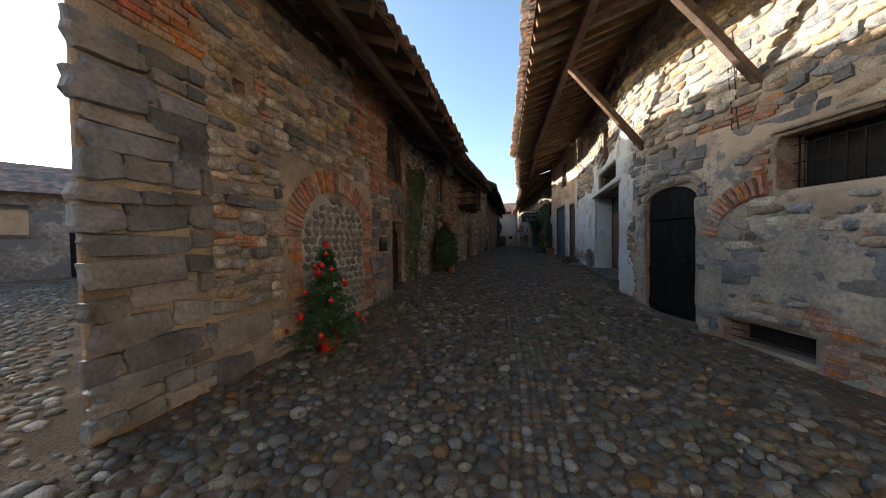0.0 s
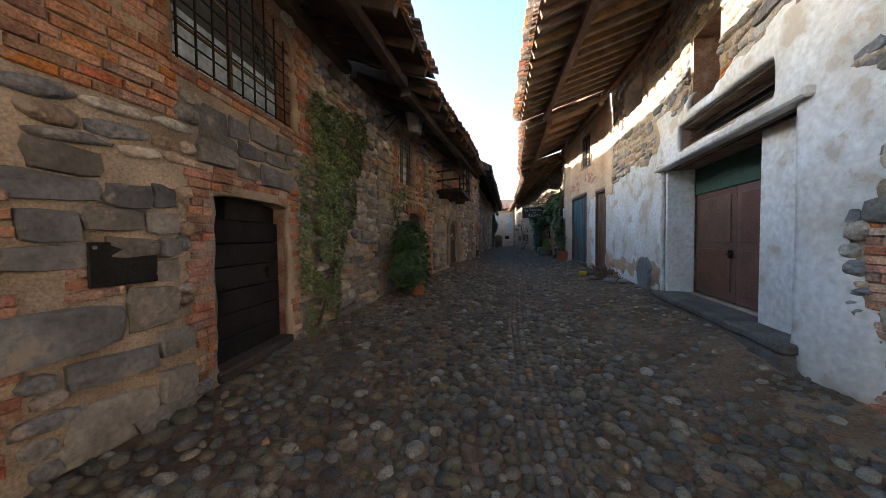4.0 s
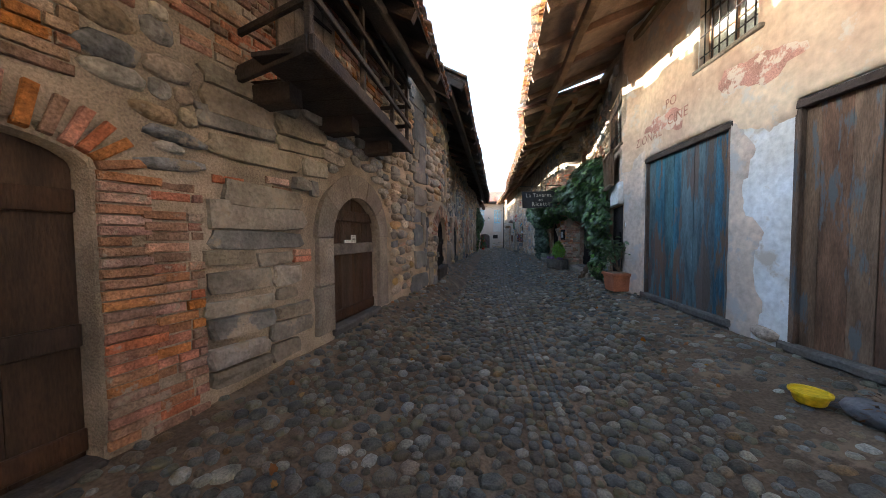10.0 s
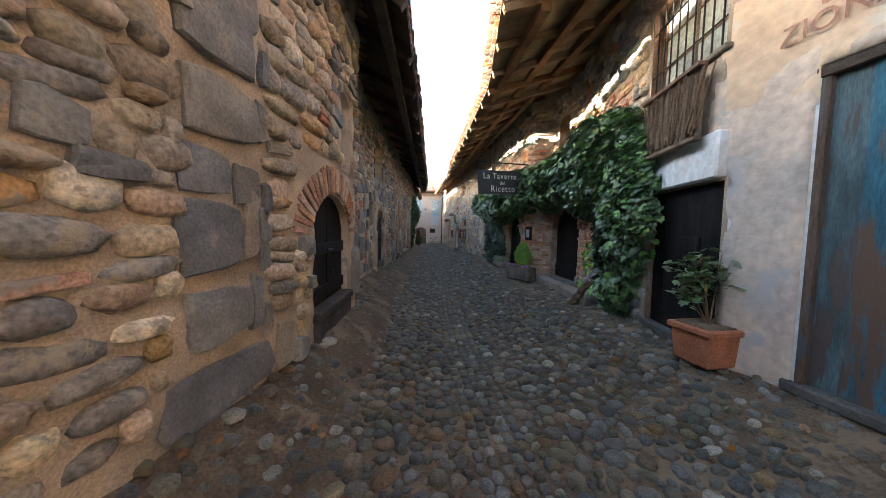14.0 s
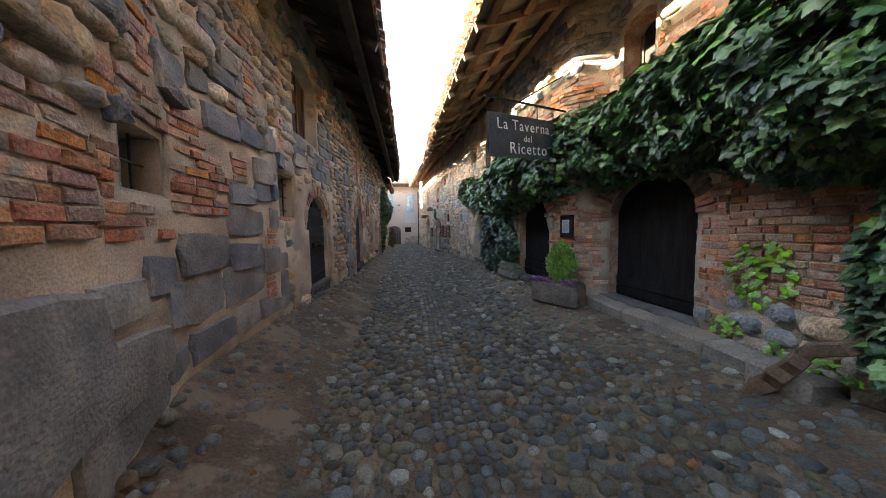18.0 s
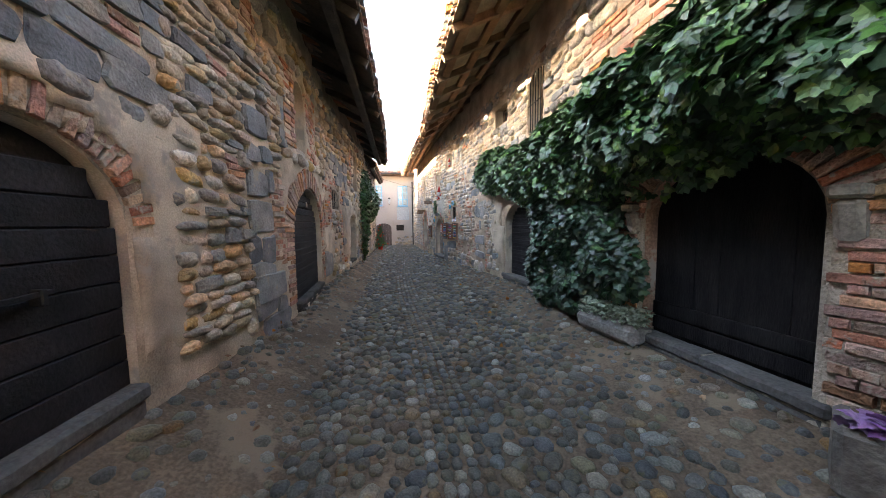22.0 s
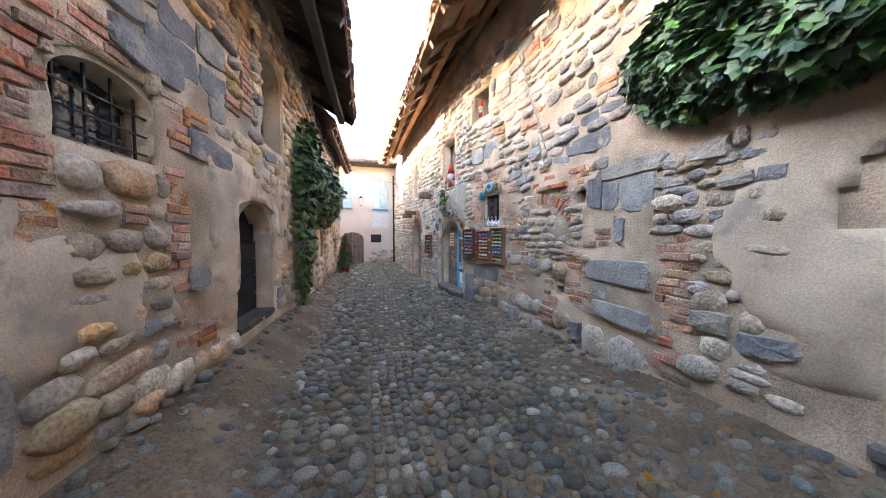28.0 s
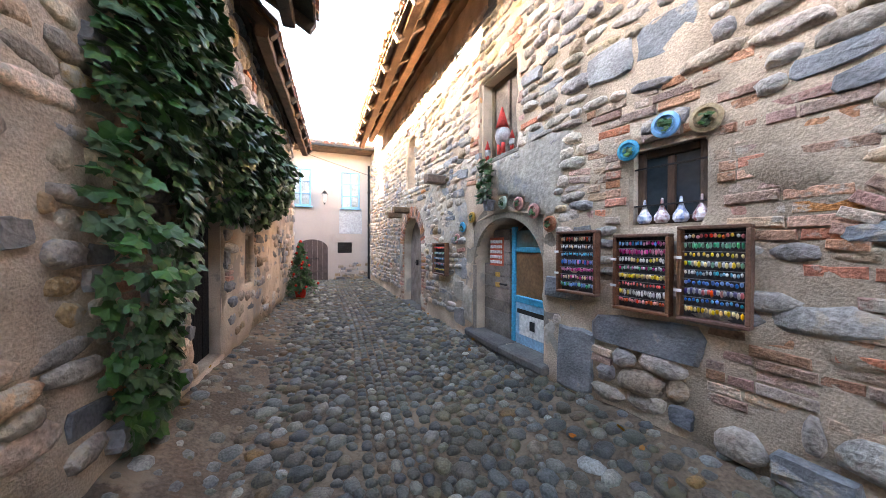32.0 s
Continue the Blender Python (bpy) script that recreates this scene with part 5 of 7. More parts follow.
pl = thing("stone_planter", "rough stone planter with a bright green bush and purple cabbages", "planter", pose(2.25, 23.84, ground_z(2.25, 23.84) - 0.03, 0, 0, -58))
bm = boxed(-0.42, 0.42, -0.17, 0.17, 0, 0.36, bev=0.03)
for v in bm.verts:
    v.co += Vector((noise.noise(v.co * 4), noise.noise(v.co * 4.4), noise.noise(v.co * 3.7))) * 0.02
part("trough", bm, mat("dark_rough_stone", (0.16, 0.14, 0.12), 0.9, 0.35, 5, 0.8, 30), pl)
part("soil", boxed(-0.36, 0.36, -0.12, 0.12, 0.34, 0.375, bev=0.004), M_EARTH, pl)
spots = []
for i in range(4500):
    a, b, e = rnd.uniform(0, 2 * math.pi), rnd.uniform(-1, 1), rnd.random() ** 0.33
    p = Vector((0.05 + 0.22 * e * math.cos(a) * math.sqrt(1 - b * b), 0.18 * e * math.sin(a) * math.sqrt(1 - b * b), 0.68 + 0.36 * e * b))
    p.x, p.y = p.x * (1.15 - 0.45 * max(0, b)), p.y * (1.15 - 0.45 * max(0, b))
    spots.append((p, (p.x, p.y, p.z - 0.5), 0.055 * rnd.uniform(0.6, 1.2)))
leaves("bush", spots, M_LIME, pl, rnd, (NARROW, NARROW_F), -0.4, "feathery bright green bush")
for x in (-0.34, -0.24, 0.2, 0.32, -0.1):
    sp = [((x + rnd.uniform(-0.05, 0.05), -0.12 + rnd.uniform(-0.04, 0.04), 0.38 + rnd.uniform(0, 0.04)), (rnd.uniform(-0.5, 0.5), rnd.uniform(-0.5, 0.5), 1), 0.07) for _ in range(24)]
    leaves("cabbage", sp, M_PURPLE, pl, rnd, label="purple ornamental cabbage").data.validate()

tr = thing("log_trough", "hollowed grey log trough with silvery plants", "trough", pose(2.24, 26.12, ground_z(2.24, 26.12) - 0.03, 0, 0, -78))
bm = boxed(-0.4, 0.4, -0.14, 0.14, 0, 0.22, bev=0.06)
for v in bm.verts:
    v.co += Vector((noise.noise(v.co * 5) * 0.6, noise.noise(v.co * 5.4), noise.noise(v.co * 4.7))) * 0.03
part("log", bm, mat("bleached_wood", (0.24, 0.22, 0.195), 0.85, 0.3, 6, 0.5, 40), tr)
sp = [((rnd.uniform(-0.34, 0.4), rnd.uniform(-0.14, 0.12), 0.21 + 0.17 * rnd.random()), (rnd.uniform(-0.4, 0.4), rnd.uniform(-0.4, 0.4), 1), 0.034 * rnd.uniform(0.6, 1.3)) for _ in range(2200)]
leaves("foliage", sp, M_GREYLEAF, tr, rnd)

db = thing("dry_bush", "leafless dry bush at the foot of the whitewashed wall", "bush", (2.45, 13.2, ground_z(2.45, 13.2)))
for i in range(170):
    a = rnd.uniform(0, 2 * math.pi)
    tip = Vector((0.36 * math.cos(a) * rnd.random() - 0.12, 0.8 * math.sin(a) * rnd.random(), rnd.uniform(0.05, 0.5) ** 1.4))
    part("twig", beam((rnd.uniform(-0.08, 0.08), rnd.uniform(-0.45, 0.45), 0), tip, 0.01, 0.01, 0.4, 2, 0.02, rnd), M_TWIG, db)
leaves("dead_leaves", [((rnd.gauss(-0.05, 0.16), rnd.gauss(0, 0.36), 0.02 + 0.16 * rnd.random()), (rnd.uniform(-0.6, 0.2), rnd.uniform(-0.5, 0.5), 1), 0.06 * rnd.uniform(0.6, 1.2)) for _ in range(900)], mat("dead_leaf", (0.12, 0.075, 0.045), 0.85, 0.35, 6, 0.2, 40, rand=0.5), db, rnd, (NARROW, NARROW_F), label="heap of brown dead leaves")
for i, (x, y, s) in enumerate(((2.3, 13.9, 0.22), (2.42, 13.55, 0.2), (2.2, 13.35, 0.16), (2.5, 12.9, 0.18), (2.35, 12.5, 0.2), (2.55, 12.2, 0.16))):
    bm = bmesh.new()
    s *= 0.7
    bmesh.ops.create_icosphere(bm, subdivisions=2, radius=s)
    for v in bm.verts:
        v.co = Vector((v.co.x, v.co.y * 1.3, v.co.z * 0.55)) * (1 + 0.25 * noise.noise(v.co * 5 + Vector((i * 3, 0, 0))))
    ob = part("boulder", bm, M_SANDST if i % 2 else M_SLATE, None, smooth=True)
    ob.location = (x, y, ground_z(x, y) + s * 0.2)
    tagged(ob, "rounded field stone lying against the wall", "stone", "stones at the wall")
yb = thing("yellow_bowl", "small yellow plastic bowl lying on the ground", "bowl", (2.12, 14.15, ground_z(2.12, 14.15)))
round_pot(yb, 0.11, 0.09, mat("yellow_plastic", (0.75, 0.52, 0.02), 0.4, 0.1, 5, 0.05, 30), name="bowl")

# ---- left side fittings ----
pq = thing("wall_plaque", "dark square metal plaque on the stone wall", "plaque", wall_frame("L", 5.78, 1.36, 0.03))
part("plate", boxed(-0.17, 0.17, 0, 0.02, -0.13, 0.13, bev=0.006), M_IRON, pq)
for x in (-0.14, 0.14):
    part("screw", boxed(x - 0.01, x + 0.01, 0.02, 0.026, 0.09, 0.11, bev=0.002), M_GREYIRON, pq)

lan = thing("wall_lantern", "grey iron street lantern on a wall bracket", "lantern", wall_frame("L", 10.55, 3.8, 0))
part("bracket", beam((0, 0, 0.25), (0, 0.75, 0.42), 0.03, 0.04), M_IRON, lan)
part("brace", beam((0, 0, -0.1), (0, 0.45, 0.34), 0.02, 0.02), M_IRON, lan)
part("roof_cap", beam((0, 0.72, 0.24), (0, 0.72, 0.38), 0.34, 0.34, 0.2), M_GREYIRON, lan)
gl = part("glass_body", beam((0, 0.72, -0.12), (0, 0.72, 0.235), 0.2, 0.2, 1.45), mat("frosted_lantern_glass", (0.24, 0.27, 0.3), 0.1, 0.1, 5, 0, 30), lan)
for sx in (-1, 1):
    for sy in (-1, 1):
        part("corner_bar", beam((sx * 0.095, 0.72 + sy * 0.095, -0.12), (sx * 0.14, 0.72 + sy * 0.14, 0.235), 0.014, 0.014), M_GREYIRON, gl)
part("base_ring", boxed(-0.1, 0.1, 0.62, 0.82, -0.15, -0.121, bev=0.01), M_GREYIRON, lan)

bal = thing("balcony", "small dark timber balcony with an open three-bar rail", "balcony")
D0, D1, BX, BZ = 13.42, 15.95, -1.44, 2.9
bmx = lambda y: wall_x("L", y)
for y in (13.85, 14.6, 15.45):
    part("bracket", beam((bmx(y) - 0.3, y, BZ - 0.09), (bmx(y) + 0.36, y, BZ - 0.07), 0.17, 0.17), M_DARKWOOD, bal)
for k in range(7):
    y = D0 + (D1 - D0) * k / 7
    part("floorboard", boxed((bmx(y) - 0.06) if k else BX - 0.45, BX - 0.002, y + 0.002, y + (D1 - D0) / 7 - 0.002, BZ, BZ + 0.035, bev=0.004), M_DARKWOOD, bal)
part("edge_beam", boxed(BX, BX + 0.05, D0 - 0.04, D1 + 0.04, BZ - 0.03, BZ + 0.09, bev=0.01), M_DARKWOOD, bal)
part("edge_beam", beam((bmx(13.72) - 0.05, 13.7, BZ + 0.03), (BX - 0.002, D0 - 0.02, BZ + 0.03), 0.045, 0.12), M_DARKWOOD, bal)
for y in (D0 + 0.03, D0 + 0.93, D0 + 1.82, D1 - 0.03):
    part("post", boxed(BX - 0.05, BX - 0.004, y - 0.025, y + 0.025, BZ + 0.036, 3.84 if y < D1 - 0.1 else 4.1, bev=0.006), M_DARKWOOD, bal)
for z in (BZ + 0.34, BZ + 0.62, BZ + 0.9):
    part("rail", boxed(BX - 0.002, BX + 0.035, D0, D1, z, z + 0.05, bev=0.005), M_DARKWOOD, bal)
    part("side_rail", beam((bmx(13.72) - 0.05, 13.72, z + 0.025), (BX - 0.03, D0 + 0.03, z + 0.025), 0.035, 0.05), M_DARKWOOD, bal)
    part("side_rail", boxed(bmx(D1) - 0.05, BX - 0.052, D1 - 0.045, D1 - 0.01, z, z + 0.05, bev=0.005), M_DARKWOOD, bal)

shut = thing("balcony_shutter", "closed grey plank shutter with iron straps behind the balcony", "shutter", wall_frame("L", 14.35, 3.0, 0.05))
for k in range(4):
    part("plank", boxed(-0.36 + 0.18 * k + 0.002, -0.18 + 0.18 * k - 0.002, 0.0, 0.04, 0.0, 1.05, bev=0.005), M_GREYWOOD, shut)
for z in (0.2, 0.8):
    part("strap", boxed(-0.36, 0.3, 0.041, 0.05, z, z + 0.04, bev=0.003), M_IRON, shut)

spot = thing("wall_spotlight", "small round spotlight under the eave", "spotlight", wall_frame("L", 25.6, 4.25, 0.12))
part("arm", beam((0, -0.14, 0.05), (0, 0.02, 0), 0.02, 0.02), M_GREYIRON, spot)
bm = bmesh.new()
bmesh.ops.create_cone(bm, cap_ends=True, segments=18, radius1=0.07, radius2=0.09, depth=0.1, matrix=Matrix.Rotation(radians(100), 4, "X"))
part("housing", bm, M_GREYIRON, spot, smooth=False)

# ---- right side fittings ----
for foot, tip in (((3.27, 4.93, 3.41), (1.69, 4.36, 4.78)), ((2.6, 6.82, 3.17), (1.17, 6.45, 4.7))):
    ob = part("eave_brace", beam(foot, tip, 0.1, 0.12, 0.95, 4, 0.01, random.Random(int(foot[1] * 10))), M_WOOD, None)
    tagged(ob, "sloping timber brace under the deep eaves", "brace", "eave braces")
cable = thing("wall_cable", "thin grey cables hanging down the sunlit wall", "cable")
for k, y in enumerate((5.2, 5.27)):
    part("wire", beam(wall_frame("R", y, 4.3, 0.03).translation, wall_frame("R", y - 0.1, 2.7, 0.03).translation, 0.012, 0.012, 1, 6, 0.012, random.Random(k)), M_IRON, cable)
cb = thing("wall_cable", "pale cable running down the rubble wall", "cable")
part("wire", beam(wall_frame("R", 32.9, 4.4, 0.08).translation, wall_frame("R", 32.2, 2.75, 0.08).translation, 0.014, 0.014, 1, 8, 0.012, random.Random(9)), M_GREYIRON, cb)

scr = thing("wicker_screen", "brown woven brushwood screen beside the ivy", "screen", wall_frame("R", 18.78, 0, 0.13))
rnd = random.Random(70)
for i in range(60):
    x = rnd.uniform(-0.5, 0.5)
    part("twig", beam((x, rnd.uniform(0, 0.05), 2.68 + rnd.uniform(0, 0.1)), (x + rnd.uniform(-0.25, 0.25), rnd.uniform(0, 0.05), 3.38 - rnd.uniform(0, 0.1)), 0.02, 0.02, 0.6), M_TWIG, scr)
for z in (2.68, 3.38):
    part("batten", boxed(-0.53, 0.53, -0.02, 0.06, z - 0.02, z + 0.02, bev=0.004), M_WOOD, scr)
part("backing", boxed(-0.51, 0.51, -0.02, 0.0, 2.7, 3.36, bev=0), M_WOOD, scr)

sign = thing("hanging_sign", "slate tavern sign with white hand lettering on an iron arm", "sign", pose(1.51, 23.5, 3.0, 0, -3.5, 25))
bm = boxed(-0.7, 0.7, -0.018, 0.018, -0.3, 0.3, bev=0.004)
bmesh.ops.subdivide_edges(bm, edges=[e for e in bm.edges if e.calc_length() > 0.5], cuts=9)
for v in bm.verts:
    k = 0.03 * noise.noise(Vector((v.co.x * 7, v.co.z * 7, 2.0)))
    v.co.x, v.co.z = v.co.x * (1 + k), v.co.z * (1 + 2 * k)
part("board", bm, M_SLATESIGN, sign)
part("arm", beam((-0.75, 0, 0.5), (1.0, 0, 0.5), 0.025, 0.025), M_IRON, sign)
for x in (-0.3, 0.3):
    part("hook", beam((x, 0, 0.3), (x, 0, 0.5), 0.014, 0.014), M_IRON, sign)
part("stay", beam((-0.1, 0, 0.5), (0.95, 0, 1.05), 0.02, 0.02), M_IRON, sign)


def lettering(text, size, m, parent, material, spread=1.0, depth=0.002):
    """A line of raised writing, each letter a part."""
    cu = bpy.data.curves.new("letter", "FONT")
    cu.size, cu.extrude = size, depth
    tmp = bpy.data.objects.new("letter", cu)
    scene.collection.objects.link(tmp)
    made, x = [], 0.0
    for ch in text:
        if ch == " ":
            x += 0.3 * size
            continue
        cu.body = ch
        bpy.context.view_layer.update()
        me = bpy.data.meshes.new_from_object(tmp.evaluated_get(bpy.context.evaluated_depsgraph_get()))
        me.materials.clear()
        me.materials.append(material)
        made.append((me, x))
        x += max(v.co.x for v in me.vertices) + 0.08 * size * spread
    bpy.data.objects.remove(tmp)
    for me, dx in made:
        ob = new("letter", me)
        ob.parent = parent
        ob.matrix_local = m @ Matrix.Translation((dx - x / 2, 0, 0))


for text, size, z, x in (("La Taverna", 0.21, 0.09, 0.0), ("del", 0.13, -0.06, 0.06), ("Ricetto", 0.23, -0.24, 0.08)):
    lettering(text, size, pose(x, -0.021, z, 90, 0, 0), sign, M_LETTER, spread=1.4)

faded = thing("painted_wall_writing", "faded painted letters on the pink plaster above the blue door", "writing", wall_frame("R", 16.85, 3.25, 0.0) @ Matrix.Rotation(math.pi, 4, "Z"))
for text, size, x, z in (("PO", 0.2, 0.0, 0.4), ("CINE", 0.21, 0.16, 0.12), ("ZIONAL", 0.21, -0.62, 0.02)):
    lettering(text, size, pose(x, -0.044, z, 90, 0, 0), faded, M_FADED, spread=1.0, depth=0.001)

menu = thing("menu_case", "small wooden menu case with a pale sheet on brickwork", "menu case", wall_frame("R", 23.98, 1.68, 0.03))
part("case", boxed(-0.15, 0.15, 0.0, 0.05, -0.19, 0.19, bev=0.01), M_DOORDK, menu)
part("sheet", boxed(-0.085, 0.085, 0.051, 0.055, -0.11, 0.11, bev=0), mat("sheet_behind_glass", (0.36, 0.38, 0.4), 0.3, 0.15, 9, 0, 30), menu)
for k in range(6):
    part("text_bar", boxed(-0.07, 0.05, 0.0555, 0.0562, -0.085 + 0.03 * k, -0.079 + 0.03 * k, bev=0), M_SLATE, menu)
for y in (24.4, 25.92):
    corb = bmesh.new()
    box(corb, -0.075, 0.075, -0.05, 0.13, 0.0, 0.08, 0.02)
    box(corb, -0.06, 0.06, -0.05, 0.1, -0.24, -0.002, 0.03)
    for v in corb.verts:
        if v.co.z < -0.1:
            v.co.y *= 0.45
    ob = part("stone_corbel", corb, M_SANDST, None)
    ob.matrix_world = wall_frame("R", y, 1.85, 0.03)
    tagged(ob, "carved sandstone corbel set in the brickwork", "corbel", "carved corbels")
for i in range(7):
    y = 20.9 + i * 0.42
    x = wall_x("R", y) - 0.22
    bm = boxed(-0.16, 0.16, -0.21, 0.21, -0.1, 0.09, bev=0.03)
    for v in bm.verts:
        v.co += Vector((noise.noise(v.co * 5 + Vector((i, 0, 0))), noise.noise(v.co * 4 + Vector((0, i, 0))), noise.noise(v.co * 4))) * 0.03
    ob = part("kerb_stone", bm, M_SANDST, None)
    ob.location = (x, y, ground_z(x, y) + 0.02)
    tagged(ob, "uneven flat stone edging in front of the tavern", "kerb stone", "edging stones")

# ---- the shop ----
shop = thing("shop_door", "arched shop entrance with an open plank door and blue glazed leaf", "door", wall_frame("R", 35.33, 0, -0.14), kind="structure")
o = R_SHOP
mid, top = local_top(o)
hw = (o[1] - o[0]) / 2 - 0.004
n = 9
for i in range(n):
    z0_, z1_ = o[2] + (1.9 - o[2]) * i / n, o[2] + (1.9 - o[2]) * (i + 1) / n - 0.004
    part("door_board", boxed(0.08, hw - (0.02 if z1_ < 1.55 else 0.12 + 0.3 * (z1_ - 1.55)), -0.03, 0.0, z0_, min(z1_, top(hw * 0.6)), bev=0.006), M_GREYWOOD, shop)
bl = part("glazed_leaf", boxed(-0.02, 0.05, -0.05, 0.0, o[2], 1.9, bev=0.008), M_TEAL, shop, "turquoise door frame")
part("stile", boxed(-hw, -hw + 0.05, -0.05, 0.0, o[2], 1.55, bev=0.008), M_TEAL, bl)
part("mid_rail", boxed(-hw + 0.051, -0.021, -0.05, 0.0, 1.02, 1.1, bev=0.008), M_TEAL, bl)
part("top_rail", boxed(-hw + 0.12, -0.021, -0.05, 0.0, 1.6, 1.66, bev=0.008), M_TEAL, bl)
part("glass", boxed(-hw + 0.051, -0.021, -0.03, -0.02, 1.1, 1.6, bev=0), mat("brown_tinted_glass", (0.16, 0.09, 0.045), 0.1, 0.3, 3, 0, 30, spec=0.6), bl)
part("fanlight", boxed(-hw + 0.2, -0.021, -0.03, -0.02, 1.66, 1.85, bev=0), mat("teal_glass", (0.03, 0.12, 0.14), 0.1, 0.3, 3, 0, 30, spec=0.6), bl)
pic = part("painted_panel", boxed(-hw + 0.051, -0.021, -0.04, -0.01, o[2], 1.02, bev=0.004), mat("panel_blue", (0.25, 0.45, 0.6), 0.6, 0.2, 4, 0.1, 30), bl, "panel painted with a little white house")
part("painted_house", boxed(-hw + 0.12, -0.1, -0.009, -0.005, 0.66, 0.9, bev=0), M_WPAINT, pic)
part("painted_window", boxed(-0.36, -0.28, -0.004, -0.001, 0.74, 0.84, bev=0), M_IRON, pic)
part("painted_roof", boxed(-hw + 0.08, -0.06, -0.009, -0.004, 0.9, 0.95, bev=0), M_IRON, pic)
rc = part("red_card", boxed(0.2, 0.5, 0.001, 0.012, 1.42, 1.78, bev=0.003), mat("red_card_paint", (0.6, 0.12, 0.06), 0.6, 0.1, 4, 0, 30), shop, "red card hung with small pale ornaments")
rnd = random.Random(81)
for i in range(6):
    for j in range(5):
        part("ornament", boxed(0.22 + i * 0.046, 0.252 + i * 0.046, 0.012, 0.024, 1.45 + j * 0.064, 1.49 + j * 0.064, bev=0.006), M_WPAINT, rc)
for z in (1.15, 1.28):
    part("name_plate", boxed(0.28, 0.38, 0.001, 0.008, z, z + 0.06, bev=0.003), M_BRASS, shop)
part("latch", beam((0.1, 0.03, 1.2), (0.24, 0.03, 1.2), 0.02, 0.02), M_IRON, shop)

COLS = [(0.7, 0.08, 0.05), (0.05, 0.2, 0.55), (0.08, 0.4, 0.2), (0.75, 0.5, 0.06), (0.7, 0.68, 0.62), (0.05, 0.35, 0.5), (0.5, 0.06, 0.2), (0.12, 0.1, 0.3), (0.6, 0.42, 0.25)]
M_TRINK = [mat(f"trinket_{'abcdefghi'[i]}", c, 0.4, 0.2, 20, 0.0, 30, rand=0.5) for i, c in enumerate(COLS)]


M_CASE = mat("varnished_case_wood", (0.17, 0.075, 0.04), 0.5, 0.25, 8, 0.2, 60, rand=0.2)
M_SILVER = mat("silver_metal", (0.6, 0.6, 0.62), 0.3, 0.15, 20, 0.0, 30, metal=0.8)


def display_case(y0, y1, z0, z1, rows, label, seed):
    rnd = random.Random(seed)
    w, h = (y1 - y0) / 2, z1 - z0
    root = thing("display_case", label, "display case", wall_frame("R", (y0 + y1) / 2, z0, 0.06), "display cases")
    part("back", boxed(-w + 0.015, w - 0.015, 0, 0.015, 0.015, h - 0.015, bev=0), mat(f"case_felt_{'abcdefgh'[seed]}", (0.07, 0.065, 0.07), 0.9, 0.3, 9, 0.1, 60), root)
    for a in ((-w, w, 0, 0.075, 0, 0.022), (-w, w, 0, 0.075, h - 0.022, h), (-w, -w + 0.022, 0, 0.075, 0.0221, h - 0.0221), (w - 0.022, w, 0, 0.075, 0.0221, h - 0.0221)):
        part("frame", boxed(*a, bev=0.004), M_CASE, root)
    for r in range(rows):
        z = 0.045 + (h - 0.08) * (r + 0.5) / rows
        part("hanging_rod", beam((-w + 0.023, 0.045, z + 0.018), (w - 0.023, 0.045, z + 0.018), 0.005, 0.005), M_GREYIRON, root)
        pair = [rnd.choice(M_TRINK), rnd.choice(M_TRINK), M_SILVER][:rnd.choice((1, 2, 3))]
        k = max(8, int(2 * w / rnd.uniform(0.017, 0.026)))
        long, fat = rnd.uniform(1.2, 2.2), rnd.uniform(0.008, 0.0115)
        for q in range(k):
            x = -w + 0.04 + (2 * w - 0.08) * (q + rnd.uniform(-0.2, 0.2)) / (k - 1)
            bm = bmesh.new()
            bmesh.ops.create_icosphere(bm, subdivisions=1, radius=fat, matrix=Matrix.Translation((x, 0.045, z + rnd.uniform(-0.006, 0.004))) @ Matrix.Diagonal((0.9, 0.6, long * rnd.uniform(0.85, 1.15), 1)))
            part("trinket", bm, rnd.choice(pair), root, smooth=True)
    for z in (h * 0.3, h * 0.65):
        part("price_tag", boxed(w - 0.03, w + 0.012, 0.076, 0.079, z, z + 0.018, bev=0), M_WPAINT, root)
    return root


display_case(34.05, 34.41, 1.28, 1.8, 7, "small wooden display case with rows of bright trinkets", 1)
display_case(33.57, 33.93, 1.22, 1.76, 8, "open wooden display case full of coloured jewellery", 2)
display_case(33.2, 33.54, 1.22, 1.8, 9, "open wooden display case with red, green and blue beads", 3)
display_case(36.72, 37.25, 1.2, 1.72, 5, "wooden notice case with pale cards beside the shop arch", 4)


def plate(y, z, r, material, label, side="R", tilt=0):
    root = thing("wall_plate", label, "plate", wall_frame(side, y, z, 0.05), "plates on the wall")
    bm = bmesh.new()
    prof = [(1.0, 0.0), (1.0, 0.02), (0.72, 0.028), (0.6, 0.012), (0.0, 0.01)]
    rings = [[bm.verts.new((r * s * math.cos(2 * math.pi * k / 20), d, r * s * math.sin(2 * math.pi * k / 20))) for k in range(20)] for s, d in prof[:-1]]
    for a, b in zip(rings, rings[1:]):
        for k in range(20):
            bm.faces.new((a[k], b[k], b[(k + 1) % 20], a[(k + 1) % 20]))
    bm.faces.new(rings[-1][::-1])
    bm.faces.new(rings[0])
    part("dish", bm, material, root)
    rnd = random.Random(y)
    leaves("sprig", [((rnd.uniform(-0.4, 0.4) * r, 0.03, rnd.uniform(-0.4, 0.4) * r), (0, 1, 0), r * 0.5) for _ in range(10)], M_SHRUB, root, rnd)
    return root


